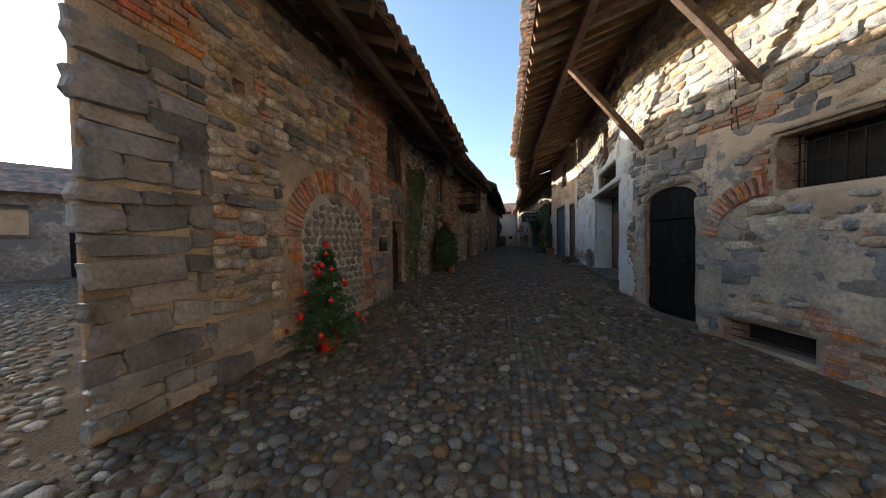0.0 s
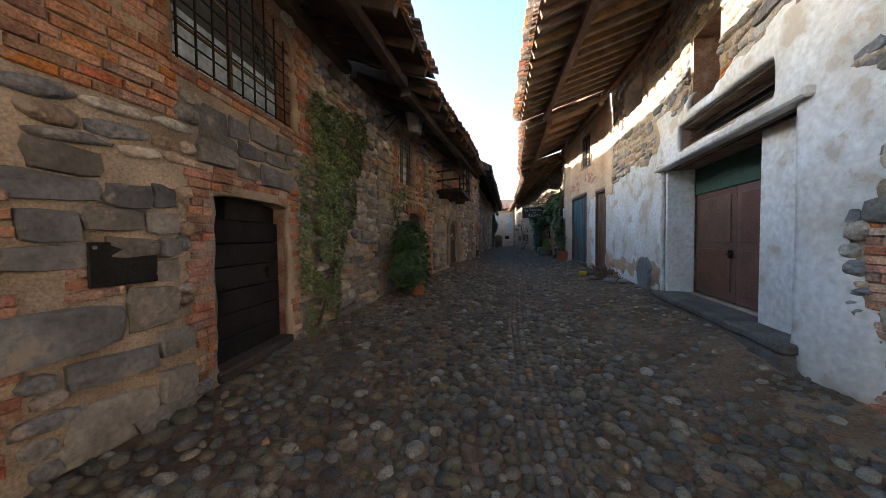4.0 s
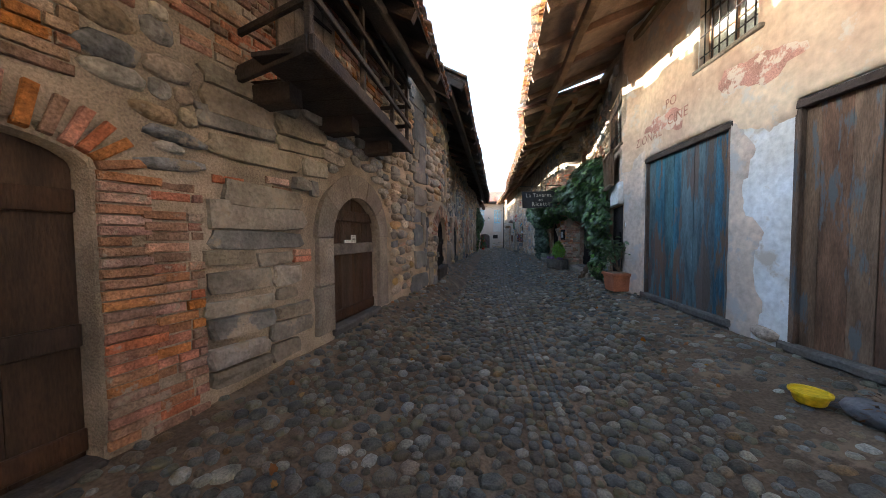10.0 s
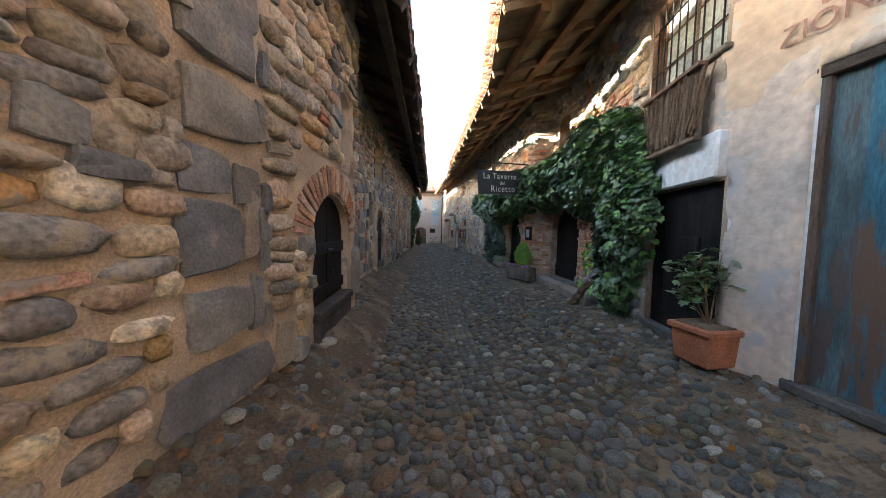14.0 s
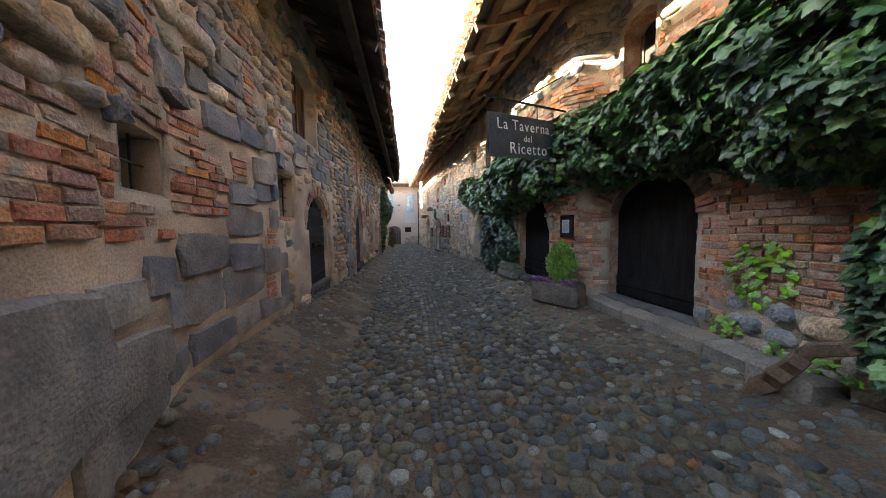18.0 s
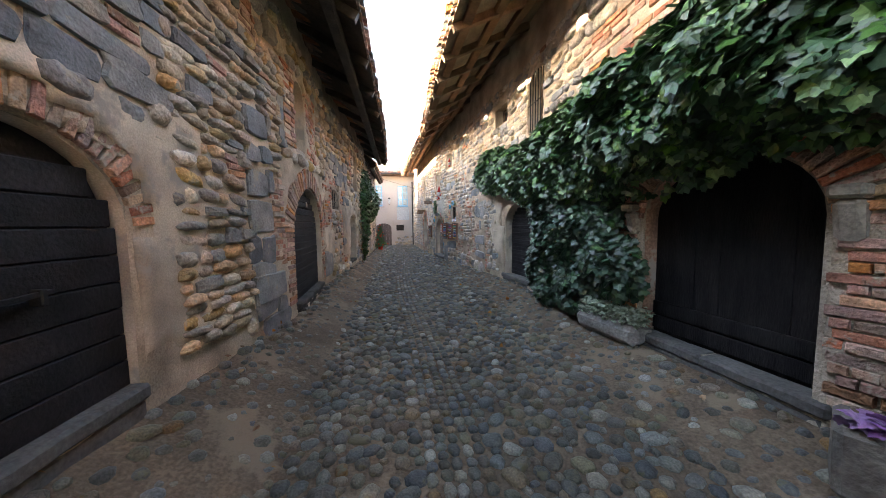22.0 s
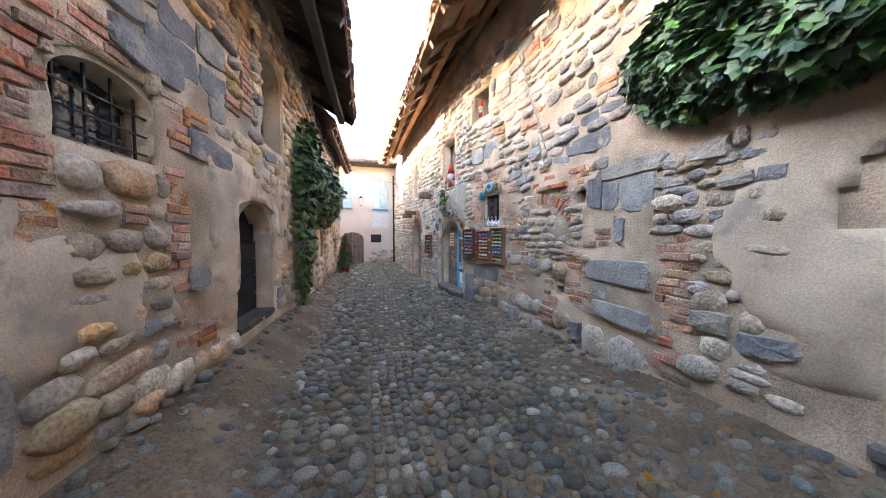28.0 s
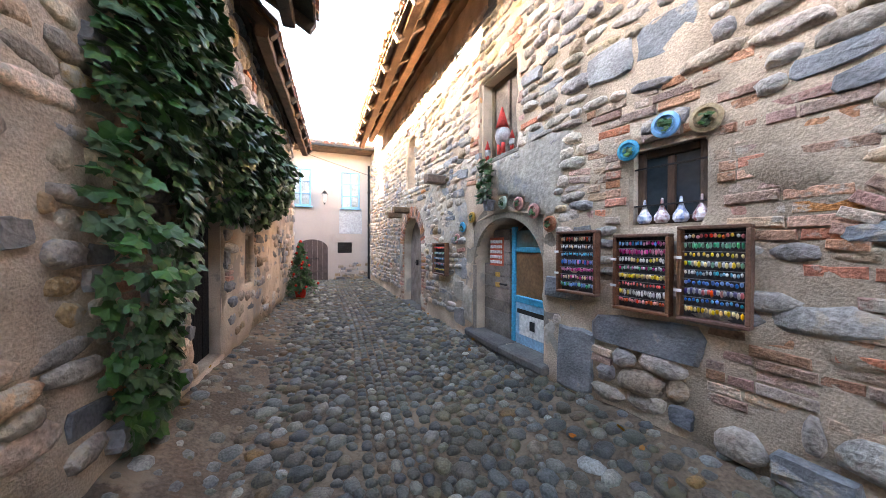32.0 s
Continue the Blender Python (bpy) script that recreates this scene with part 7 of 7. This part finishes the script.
def fill(sets, side, zone, openings, keep_out, rnd, floor):
    """Courses of pieces over a zone (y0, y1, z0, z1, kind, length, height, depth, gap)."""
    y0, y1, z0, z1, kind, ln, ht, dp, skip = zone
    z, row = z0, 0
    while z < z1 - 0.3 * ht:
        h = ht * (rnd.uniform(0.7, 1.4) if kind != "brick" else rnd.uniform(0.94, 1.06))
        y = y0 + rnd.uniform(-0.06, 0.02)
        row += 1
        while y < y1:
            w = ln * (rnd.uniform(0.5, 1.6) if kind != "brick" else rnd.choice((1, 1, 1, 0.5, 0.85)))
            w = min(w, max(y1 - y, 0.06))
            c, use = y + w / 2, kind
            wave = 0.35 * h * math.sin(1.7 * c + 2.3 * z0 + 0.4 * row) if kind != "brick" else 0.008 * math.sin(2.5 * c)
            hh = h * (rnd.uniform(0.8, 1.15) if kind != "brick" else 1)
            zz = z + h / 2 + wave + (rnd.uniform(-0.12, 0.12) * h if kind != "brick" else rnd.uniform(-0.004, 0.004))
            tilt = rnd.uniform(-0.14, 0.14) if kind == "round" else rnd.uniform(-0.05, 0.05) if kind == "flat" else rnd.uniform(-0.015, 0.015)
            if kind == "round":
                r = rnd.random()
                use = "brick" if r < 0.035 else "flat" if r < 0.14 else kind
            elif kind == "flat" and rnd.random() < 0.06:
                use = "brick"
            fits = w > 0.06 and c - w / 2 > y0 - 0.1 and c + w / 2 < y1 + 0.1 and zz > floor(c) + 0.2 * hh
            if fits and (blocked(openings, c, zz, w, hh) or inside(keep_out, c, zz, w, hh)):
                w = max(0.09, 0.45 * w)
                c = y + w / 2
                fits = not (blocked(openings, c, zz, w, hh) or inside(keep_out, c, zz, w, hh))
            if fits and rnd.random() > skip:
                if use == "brick" and kind != "brick":
                    for q in range(max(1, int(hh / 0.06))):
                        sets["brick"].add("brick", wall_m(side, c, zz - hh / 2 + 0.034 + 0.066 * q, min(w, 0.26), 0.056, dp * 0.7, tilt), c, rnd)
                else:
                    over = 1.0 if kind == "brick" else 1.03
                    g = 0.01 if kind == "brick" else 0.004
                    sets[use].add(use, wall_m(side, c, zz, (w - g) * over, (hh - g) * over, dp * rnd.uniform(0.6, 1.3), tilt), c, rnd)
            elif not fits:
                w = min(w, 0.1)
            y += w
        z += h


def ring(sets, side, o, rnd, upto=1.0, kind="brick", depth=0.04, length=0.24, width=0.062, legs=True, grow=0.02):
    """Voussoirs round an arched opening, and a jamb of headers below the springing."""
    y0, y1, z0, z1, rise = o[:5]
    cy, a, zs = (y0 + y1) / 2, (y1 - y0) / 2 + grow, z1 - rise
    b = rise + grow
    n = max(5, int(math.pi * (a + b) / 2 / width))
    for i in range(n):
        t = math.pi * (i + 0.5) / n
        if t > math.pi * upto:
            break
        dy, dz = math.cos(t), math.sin(t)
        nrm = math.hypot(dy / a, dz / b)
        ny, nz = dy / a / nrm, dz / b / nrm
        p = (cy + a * dy + ny * length / 2, zs + b * dz + nz * length / 2)
        m = wall_m(side, p[0], p[1], length * rnd.uniform(0.94, 1.05), width - 0.009, depth * rnd.uniform(0.8, 1.2) * 1.3, math.atan2(nz, ny))
        sets[kind].add(kind, m, p[0], rnd)
    if legs:
        z = z0 + 0.03
        while z < zs - 0.02:
            for sgn, e in ((-1, y0), (1, y1)):
                ln = rnd.choice((0.24, 0.14, 0.24, 0.3))
                sets[kind].add(kind, wall_m(side, e + sgn * (0.012 + ln / 2), z + width / 2, ln, width - 0.009, depth, 0), e, rnd)
            z += width


def moved(y):
    return float(np.interp(y, [17, 18, 19, 21.2, 23.8, 25, 26.1, 28.8, 30.3, 33.5, 34.4, 37.4, 41, 46], [17.1, 18.4, 19.3, 20.8, 23.0, 23.97, 25.1, 27.65, 29.4, 32.2, 33.0, 36.0, 39.3, 44])) if y > 17 else y


def clad(owner, side, span, zones, rings, openings, plaster, near, stone=None, slate=None, first=()):
    rnd = random.Random(f"{side}{span}")
    sets = {"round": Pieces(owner, "stone", stone or M_STONE, near, 170), "flat": Pieces(owner, "stone_block", slate or M_SLATE, near, 90), "brick": Pieces(owner, "brick", M_BRICK, near, 240)}
    tab = EL if side == "L" else ER
    keep = list(plaster)
    for o, kw in rings:
        ring(sets, side, o, rnd, **kw)
        if kw.get("upto", 1.0) < 1:
            continue
        g = kw.get("length", 0.24) + 0.02
        keep.append((o[0] - g, o[1] + g, o[2] if kw.get("legs", True) else o[3] - o[4], o[3] + g * 0.9))
    steps = [(o[0] - 0.12, o[1] + 0.12, o[2] - 0.6, o[2] + 0.01) for o in openings if o[2] < 1.1 and o[3] > 1.5]
    far = span[0] > 16
    if far:
        zones = [(moved(zn[0]), moved(zn[1]), *zn[2:]) for zn in zones]
        keep = [(moved(k[0]), moved(k[1]), *k[2:]) for k in plaster] + keep[len(plaster):]
    keep += steps
    for zn in [*first, *zones]:
        fill(sets, side, zn, openings, keep, rnd, lambda y: at(tab, y) - 0.06)
        keep.append(zn[:4])
    for s in sets.values():
        s.build()


def R(y0, y1, z0, z1, ln=0.27, ht=0.13, dp=0.07, skip=0.015):
    return (y0, y1, z0, z1, "round", ln, ht, dp, skip)


def S(y0, y1, z0, z1, ln=0.5, ht=0.22, dp=0.055, skip=0.01):
    return (y0, y1, z0, z1, "flat", ln, ht, dp, skip)


def B(y0, y1, z0, z1, skip=0.06):
    return (y0, y1, z0, z1, "brick", 0.245, 0.068, 0.035, skip)


# left walls
clad(WALLS["L1"], "L", (1.45, 10.2),
     [S(1.45, 2.3, 0, 3.0, 0.42, 0.17), B(1.45, 2.3, 3.05, 4.35), B(4.85, 6.14, 2.95, 4.3, 0.03), B(5.3, 6.14, 2.35, 2.95, 0.03), B(7.7, 8.1, 2.6, 4.3), B(6.05, 7.7, 4.12, 4.3), B(6.1, 7.8, 2.68, 2.78),
      S(5.3, 6.1, 0.9, 1.95, 0.36, 0.2), S(5.5, 6.2, 0.3, 0.9, 0.4, 0.2), S(6.3, 7.6, 2.12, 2.66, 0.35, 0.17), B(6.2, 6.44, 0.4, 2.1), B(7.5, 7.72, 0.4, 2.1), B(6.3, 7.6, 1.91, 2.08),
      S(1.45, 3.0, 0.0, 0.7, 0.5, 0.22), R(8.6, 10.2, 0.3, 2.6, 0.5, 0.13, 0.08), R(1.45, 10.2, 0.1, 4.35, 0.24, 0.105, 0.065)],
     [((3.5, 5.05, 0.35, 2.16, 0.66), dict(length=0.3))], LEFT_OPEN + [(3.5, 5.05, 0.3, 2.16, 0.66)], [], lambda y: 2 < y < 8.5)
clad(WALLS["L2"], "L", (10.2, 16.2),
     [B(11.1, 11.4, 2.6, 4.4, 0.02), B(12.38, 12.85, 2.5, 4.4, 0.02), B(11.4, 12.38, 3.77, 4.5, 0.02), B(11.4, 12.6, 2.69, 2.78), B(12.9, 13.4, 0.4, 2.0, 0.04), B(11.5, 11.9, 0.4, 1.95),
      B(13.5, 14.2, 2.05, 2.2, 0.3), B(13.3, 16.0, 2.95, 4.4, 0.08), S(13.4, 14.6, 0.35, 3.0, 0.7, 0.18, 0.07), S(10.2, 11.3, 0.3, 3.2, 0.6, 0.17), R(10.2, 16.2, 0.3, 4.35, 0.26, 0.12)],
     [(O_DOOR2, dict(legs=True, length=0.22)), (O_WIN2, dict(legs=False, length=0.24))], LEFT_OPEN + [(14.37, 16.12, 0.4, 2.46, 0.8)], [], lambda y: 10.2 < y < 15, None, M_WARMSLATE)
clad(WALLS["L3"], "L", (16.3, 36),
     [S(17.05, 17.45, 0.7, 4.3, 0.4, 0.24), B(19.78, 20.1, 2.3, 3.7), B(18.75, 18.98, 2.4, 3.7), B(21.2, 21.6, 2.55, 3.7), B(20.3, 20.55, 2.55, 3.6), B(20.6, 22.4, 1.75, 2.05, 0.15), B(21.6, 22.2, 1.7, 2.5, 0.1), B(19.3, 20.6, 1.4, 2.1, 0.1),
      S(20.4, 24.0, 0.7, 1.7, 0.55, 0.24), S(22.2, 23.7, 1.7, 2.7, 0.42, 0.22), B(23.8, 24.1, 2.7, 3.8), B(22.95, 23.2, 2.7, 3.8),
      R(26.5, 28.4, 0.75, 3.6, 0.23, 0.1, 0.075), B(27.6, 27.9, 2.85, 4.1), B(26.75, 27.0, 2.85, 4.1), S(27.9, 28.8, 0.75, 1.7, 0.5, 0.2), B(28.0, 28.6, 1.7, 2.3, 0.2), S(24.4, 28.6, 2.55, 3.4, 0.4, 0.16),
      B(30.5, 31.0, 1.0, 2.3, 0.1), B(31.0, 32.2, 2.0, 2.9, 0.3), B(34.55, 36.0, 0.8, 2.5, 0.12), B(34.75, 35.1, 2.9, 4.3), B(33.7, 34.0, 2.9, 4.3), S(31.5, 33.4, 2.75, 3.4, 0.5, 0.2), R(30.6, 33.0, 0.8, 1.6, 0.24, 0.13),
      R(16.2, 37.2, 0.6, 4.4, 0.26, 0.13, 0.075)],
     [(O_DOOR4, dict(length=0.28, depth=0.03, legs=False)), (O_DOOR5, dict(legs=False, length=0.17, depth=0.026)), (O_DOOR6, dict(length=0.3, depth=0.032))],
     LEFT_OPEN, [(24.15, 26.5, 0.75, 2.2)], lambda y: 17.2 < y < 24 or 27 < y < 30, mat("ochre_rubble_stone", (1, 1, 1), 0.85, 0.3, 6, 0.75, 40, rand=0.45, palette=[(c[0] * 1.22, c[1] * 1.07, c[2] * 0.88) for c in STONES], grain=0.8, stain=((0.42, 0.35, 0.26), 6, 0.56)), M_MIDSLATE,
     first=[S(26.45, 27.0, 1.15, 3.0, 0.5, 0.28, 0.06), B(27.0, 27.62, 1.25, 2.35, 0.04), S(26.5, 27.6, 0.45, 1.2, 0.5, 0.32, 0.07), B(28.47, 29.2, 2.85, 3.95, 0.05), B(27.5, 27.86, 2.85, 3.95, 0.05), S(17.05, 17.6, 1.0, 4.3, 0.5, 0.34, 0.06), S(16.95, 18.0, 0.6, 1.0, 0.7, 0.3), S(19.53, 20.45, 0.62, 1.62, 0.95, 0.5, 0.08), B(19.84, 20.5, 1.64, 2.2, 0.04), B(21.2, 22.0, 1.8, 2.28, 0.04), B(20.45, 21.2, 2.28, 2.45, 0.05), B(20.5, 21.2, 1.62, 1.87, 0.05),
            S(21.3, 22.6, 0.65, 1.8, 0.5, 0.27), S(29.8, 30.35, 0.5, 1.25, 0.7, 0.6, 0.08), B(29.82, 30.6, 1.28, 2.65, 0.04), B(30.3, 30.6, 1.0, 1.28, 0.05), B(31.36, 31.56, 1.35, 2.24, 0.02), S(31.56, 32.2, 2.26, 2.46, 2.0, 0.19, 0.045, 0), B(31.3, 31.6, 2.3, 2.7, 0.05), R(30.4, 31.36, 0.55, 2.0, 0.3, 0.15), S(31.56, 32.2, 0.95, 1.3, 0.4, 0.2, 0.04, 0.4), R(31.56, 33.95, 1.25, 2.22, 0.26, 0.12, 0.04, 0.86), B(31.4, 31.9, 0.7, 1.2, 0.2), R(31.4, 34.3, 0.8, 2.75, 0.26, 0.12, 0.05, 0.04)])
clad(WALLS["L4"], "L", (36.05, 42), [R(37.2, 43.6, 0.6, 4.4, 0.3, 0.15), ], [], LEFT_OPEN, [], lambda y: False)
# right walls
clad(WALLS["R1"], "R", (-12, 10.2),
     [B(4.7, 5.7, 2.95, 3.2, 0.2), S(4.3, 5.2, 2.75, 2.95, 0.45, 0.12), S(5.5, 7.2, 2.5, 3.0, 0.5, 0.17), B(4.72, 4.95, 1.95, 2.75, 0.05), B(3.3, 3.55, 1.95, 2.75, 0.05), B(2.5, 4.4, -0.15, 0.85, 0.1), B(6.8, 7.25, 0.1, 1.6, 0.2), S(6.9, 7.4, 1.6, 2.4, 0.3, 0.2),
      S(2.0, 5.3, 0.8, 1.2, 0.4, 0.16), R(2.0, 10.3, 3.0, 5.5, 0.27, 0.12, 0.06), R(0.5, 7.6, -0.1, 3.1, 0.25, 0.12, 0.06)],
     [((4.1, 5.3, 0.6, 1.95, 0.5), dict(legs=False, length=0.26, depth=0.075, upto=0.45))], RIGHT_OPEN, [], lambda y: 2 < y < 9)
clad(WALLS["R2"], "R", (10.2, 18.1), [R(10.3, 13.6, 3.05, 5.5, 0.26, 0.12, 0.05, 0.06), R(13.3, 15.4, 0.45, 0.62, 0.4, 0.2), B(17.4, 17.6, 0.6, 1.2, 0.3)], [], RIGHT_OPEN, [], lambda y: y > 10)
clad(WALLS["R3"], "R", (18.1, 28),
     [(24.55, 24.85, 0.65, 3.0, "brick", 0.122, 0.068, 0.035, 0.05), B(24.4, 25.6, 0.65, 3.0, 0.04), B(22.2, 22.75, 0.75, 2.4, 0.05), B(24.03, 25.6, 0.65, 3.0, 0.06), B(26.96, 27.5, 0.65, 2.4, 0.05), B(20.4, 22.2, 0.98, 2.9, 0.04), R(20.4, 22.2, 0.5, 0.95, 0.26, 0.14), R(24.3, 25.4, 0.7, 1.2, 0.22, 0.12), B(20.0, 28, 3.4, 4.1, 0.3), R(18.1, 28, 0.6, 5.1, 0.28, 0.14)],
     [(R_DOOR5, dict(length=0.24, legs=False)), (R_DOOR6, dict(length=0.24, legs=False))], RIGHT_OPEN, [(18.1, 19.1, 2.3, 5.0)], lambda y: y > 21,
     first=[B(25.84, 26.4, 0.55, 2.4, 0.03), B(24.0, 24.5, 0.55, 2.4, 0.03)])
clad(WALLS["R4"], "R", (28, 46),
     [B(34.6, 34.9, 1.9, 2.75), B(35.3, 35.6, 1.9, 2.75), B(34.6, 35.6, 2.58, 2.75), B(34.0, 34.6, 0.9, 1.6, 0.15), B(32.7, 33.7, 2.2, 2.5, 0.15), B(31.9, 32.5, 0.9, 1.3, 0.15), B(33.5, 34.2, 3.0, 3.3, 0.3),
      S(33.4, 34.4, 0.95, 1.35, 0.7, 0.2), S(35.2, 36.0, 1.25, 1.45, 0.7, 0.18), B(36.4, 36.66, 3.0, 4.3), B(37.24, 37.5, 3.0, 4.3), R(28, 35, 2.75, 4.7, 0.26, 0.12, 0.06, 0.02), R(28, 46, 0.6, 4.7, 0.2, 0.1, 0.06, 0.02)],
     [(R_DOOR9, dict(length=0.24)), ((31.84, 32.8, 1.4, 2.05, 0.4), dict(legs=False, length=0.13, upto=0.9))], RIGHT_OPEN, [(29.2, 31.0, 0.7, 2.55), (35.9, 37.7, 0.6, 2.5)], lambda y: 31 < y < 37.6, mat("pale_rubble_stone", (1, 1, 1), 0.85, 0.28, 6, 0.75, 40, rand=0.45, palette=[(0.75 * c[0] + 0.14, 0.75 * c[1] + 0.105, 0.75 * c[2] + 0.075) for c in STONES], grain=0.8, stain=((0.47, 0.39, 0.3), 6, 0.56)), M_PALESLATE,
     first=[(31.86, 32.4, 2.23, 2.31, "brick", 0.245, 0.068, 0.11, 0), B(31.6, 32.52, 2.02, 2.42, 0.04), B(32.04, 32.28, 0.8, 1.22, 0.03), B(32.72, 32.97, 0.8, 1.26, 0.03), B(31.62, 31.9, 1.1, 1.5, 0.15), S(30.81, 31.6, 1.8, 2.1, 2.0, 0.28, 0.05, 0), S(30.82, 31.56, 1.24, 1.52, 2.0, 0.27, 0.05, 0), B(31.24, 31.62, 1.55, 1.79, 0.02), S(30.82, 31.22, 1.55, 1.78, 0.3, 0.22), S(30.77, 31.44, 2.16, 2.32, 2.0, 0.15, 0.045, 0), S(30.83, 31.5, 0.9, 1.04, 2.0, 0.14, 0.06, 0), B(31.53, 32.02, 0.87, 1.08, 0.02), S(30.83, 31.5, 1.06, 1.22, 0.35, 0.15), B(31.2, 31.55, 2.1, 2.17, 0), S(30.3, 31.3, 2.36, 2.62, 0.6, 0.2, 0.04, 0.2), S(31.3, 31.9, 2.5, 2.75, 0.5, 0.18), R(30.85, 31.6, 0.5, 0.9, 0.34, 0.27, 0.11, 0),
            S(32.26, 32.9, 0.98, 1.16, 0.7, 0.18), B(32.85, 33.42, 1.7, 2.42, 0.02), B(33.84, 34.05, 1.84, 2.42, 0.02), B(33.4, 33.86, 2.33, 2.43), B(33.0, 33.42, 0.72, 1.18, 0.08), S(33.45, 34.2, 2.88, 3.2, 0.42, 0.2), S(34.14, 34.46, 0.5, 1.25, 0.5, 0.6, 0.05), S(33.42, 34.14, 0.95, 1.2, 0.9, 0.24), R(33.5, 34.14, 0.45, 0.95, 0.24, 0.16),
            S(36.22, 36.55, 0.45, 1.3, 0.4, 0.42), B(30.53, 30.8, 0.5, 1.66, 0.02), R(30.3, 34.1, 0.4, 1.25, 0.28, 0.16, 0.08), R(33.0, 33.42, 1.2, 1.7, 0.26, 0.13, 0.05, 0.3)])

# river pebbles set in the walled-up arch
rnd = random.Random(21)
peb = Pieces(WALLS["L1"], "pebble", mat("dark_pebble", (0.22, 0.215, 0.21), 0.75, 0.3, 9, 0.25, 50, rand=0.5), lambda y: True, 260)
z, row = 0.42, 0
while z < 2.08:
    y = 3.57 + rnd.uniform(0, 0.1)
    while y < 5.0:
        if z + 0.06 < arch_top((3.5, 5.05, 0.3, 2.12, 0.64), y):
            peb.add("round", wall_m("L", y, z, 0.15, 0.09, 0.06, (0.55 if row % 2 else -0.55) + rnd.uniform(-0.3, 0.3), 0.0), y, rnd)
        y += rnd.uniform(0.13, 0.19)
    z += 0.115
    row += 1
peb.build()

# cobbles of the lane
rnd = random.Random(77)
cob = Pieces(ground, "cobble", M_COBBLE, lambda y: 3.2 < y < 6.0 or 19 < y < 21, 300)
edge_l = [(-12, -3.0), (12, -2.3), (14.5, -1.9), (17, -1.3), (19, -1.08), (24, -0.95), (30, -0.92), (32, -0.84), (34, -0.74), (38, -0.95), (44, -1.2)]
edge_r = [(-12, 3.6), (6, 2.5), (8, 1.25), (9.3, 1.05), (10.7, 0.95), (12.2, 1.1), (13.8, 1.4), (15.7, 1.7), (18, 2.05), (21, 1.9), (24, 1.65), (29, 1.6), (31.7, 1.46), (33.2, 1.66), (35, 1.6), (44, 1.1)]
STRIP = 0.21


def cobble(x, y, w, d, turn, hgt, sink):
    c, s = math.cos(turn), math.sin(turn)
    m = np.array([[w * c, 0, -d * s, x], [w * s, 0, d * c, y], [0, hgt, 0, ground_z(x, y) - sink], [0, 0, 0, 1]])
    m[:3, 2] *= -1
    cob.add("cobble", m, y, rnd)


def strip_x(y):
    return 0.13 + 0.08 * math.sin(0.55 * y)


def span(y):
    return -9.0 if y < 1.4 else at(XL, y) + 0.03, at(XR, y) - 0.03


# the flat laid strip along the middle, in lines
for k in range(5):
    y = -3.0 + rnd.uniform(0, 0.1)
    while y < 44:
        d, w = rnd.uniform(0.07, 0.135), 2 * STRIP / 5
        cobble(strip_x(y) - STRIP + w * (k + 0.5) + rnd.uniform(-0.006, 0.006), y + d / 2, w * rnd.uniform(0.92, 1.02), d * 0.97, rnd.uniform(-0.08, 0.08), 0.026 * rnd.uniform(0.8, 1.15), 0.026)
        y += d

# river cobbles, large ones first, small ones between them
CELL = 0.14
taken = {}


def free(x, y, r):
    i, j = int(x // CELL), int(y // CELL)
    for a in (-1, 0, 1):
        for b in (-1, 0, 1):
            for px_, py_, pr in taken.get((i + a, j + b), ()):
                if (px_ - x) ** 2 + (py_ - y) ** 2 < (0.9 * (pr + r)) ** 2:
                    return False
    return True


for r0, r1, tries in ((0.06, 0.075, 5000), (0.046, 0.058, 26000), (0.036, 0.045, 52000), (0.026, 0.034, 80000)):
    for _ in range(tries):
        y = rnd.uniform(-3.0, 44.0) if rnd.random() < 0.9 else rnd.uniform(-3.0, 4.0)
        lo, hi = span(y)
        x, r = rnd.uniform(lo, hi), rnd.uniform(r0, r1)
        if abs(x - strip_x(y)) < STRIP + 0.7 * r:
            continue
        out = max(at(edge_l, y) - x, x - at(edge_r, y)) if x > -3.2 else -1
        if out > rnd.uniform(-0.25, 0.15) and rnd.random() > 0.22:
            continue
        if not free(x, y, r):
            continue
        taken.setdefault((int(x // CELL), int(y // CELL)), []).append((x, y, r))
        long = rnd.choice((1.0, 1.12, 1.25, 1.4, 1.6))
        buried = 0.012 if out > 0 else 0.0
        cobble(x, y, 2.1 * r * math.sqrt(long), 2.1 * r / math.sqrt(long), rnd.gauss(0.5, 0.8), (0.016 + 0.34 * r) * rnd.uniform(0.75, 1.3), 0.026 + buried)
for _ in range(9000):
    x, y, r = rnd.uniform(-13, -3.2), rnd.uniform(-3, 7), rnd.uniform(0.045, 0.07)
    if y > 1.4 and x > -y / 0.55 - 0.4 or not free(x, y, r):
        continue
    taken.setdefault((int(x // CELL), int(y // CELL)), []).append((x, y, r))
    cobble(x, y, 2.1 * r, 1.9 * r, rnd.uniform(-1.5, 1.5), 0.035, 0.026)
cob.build()
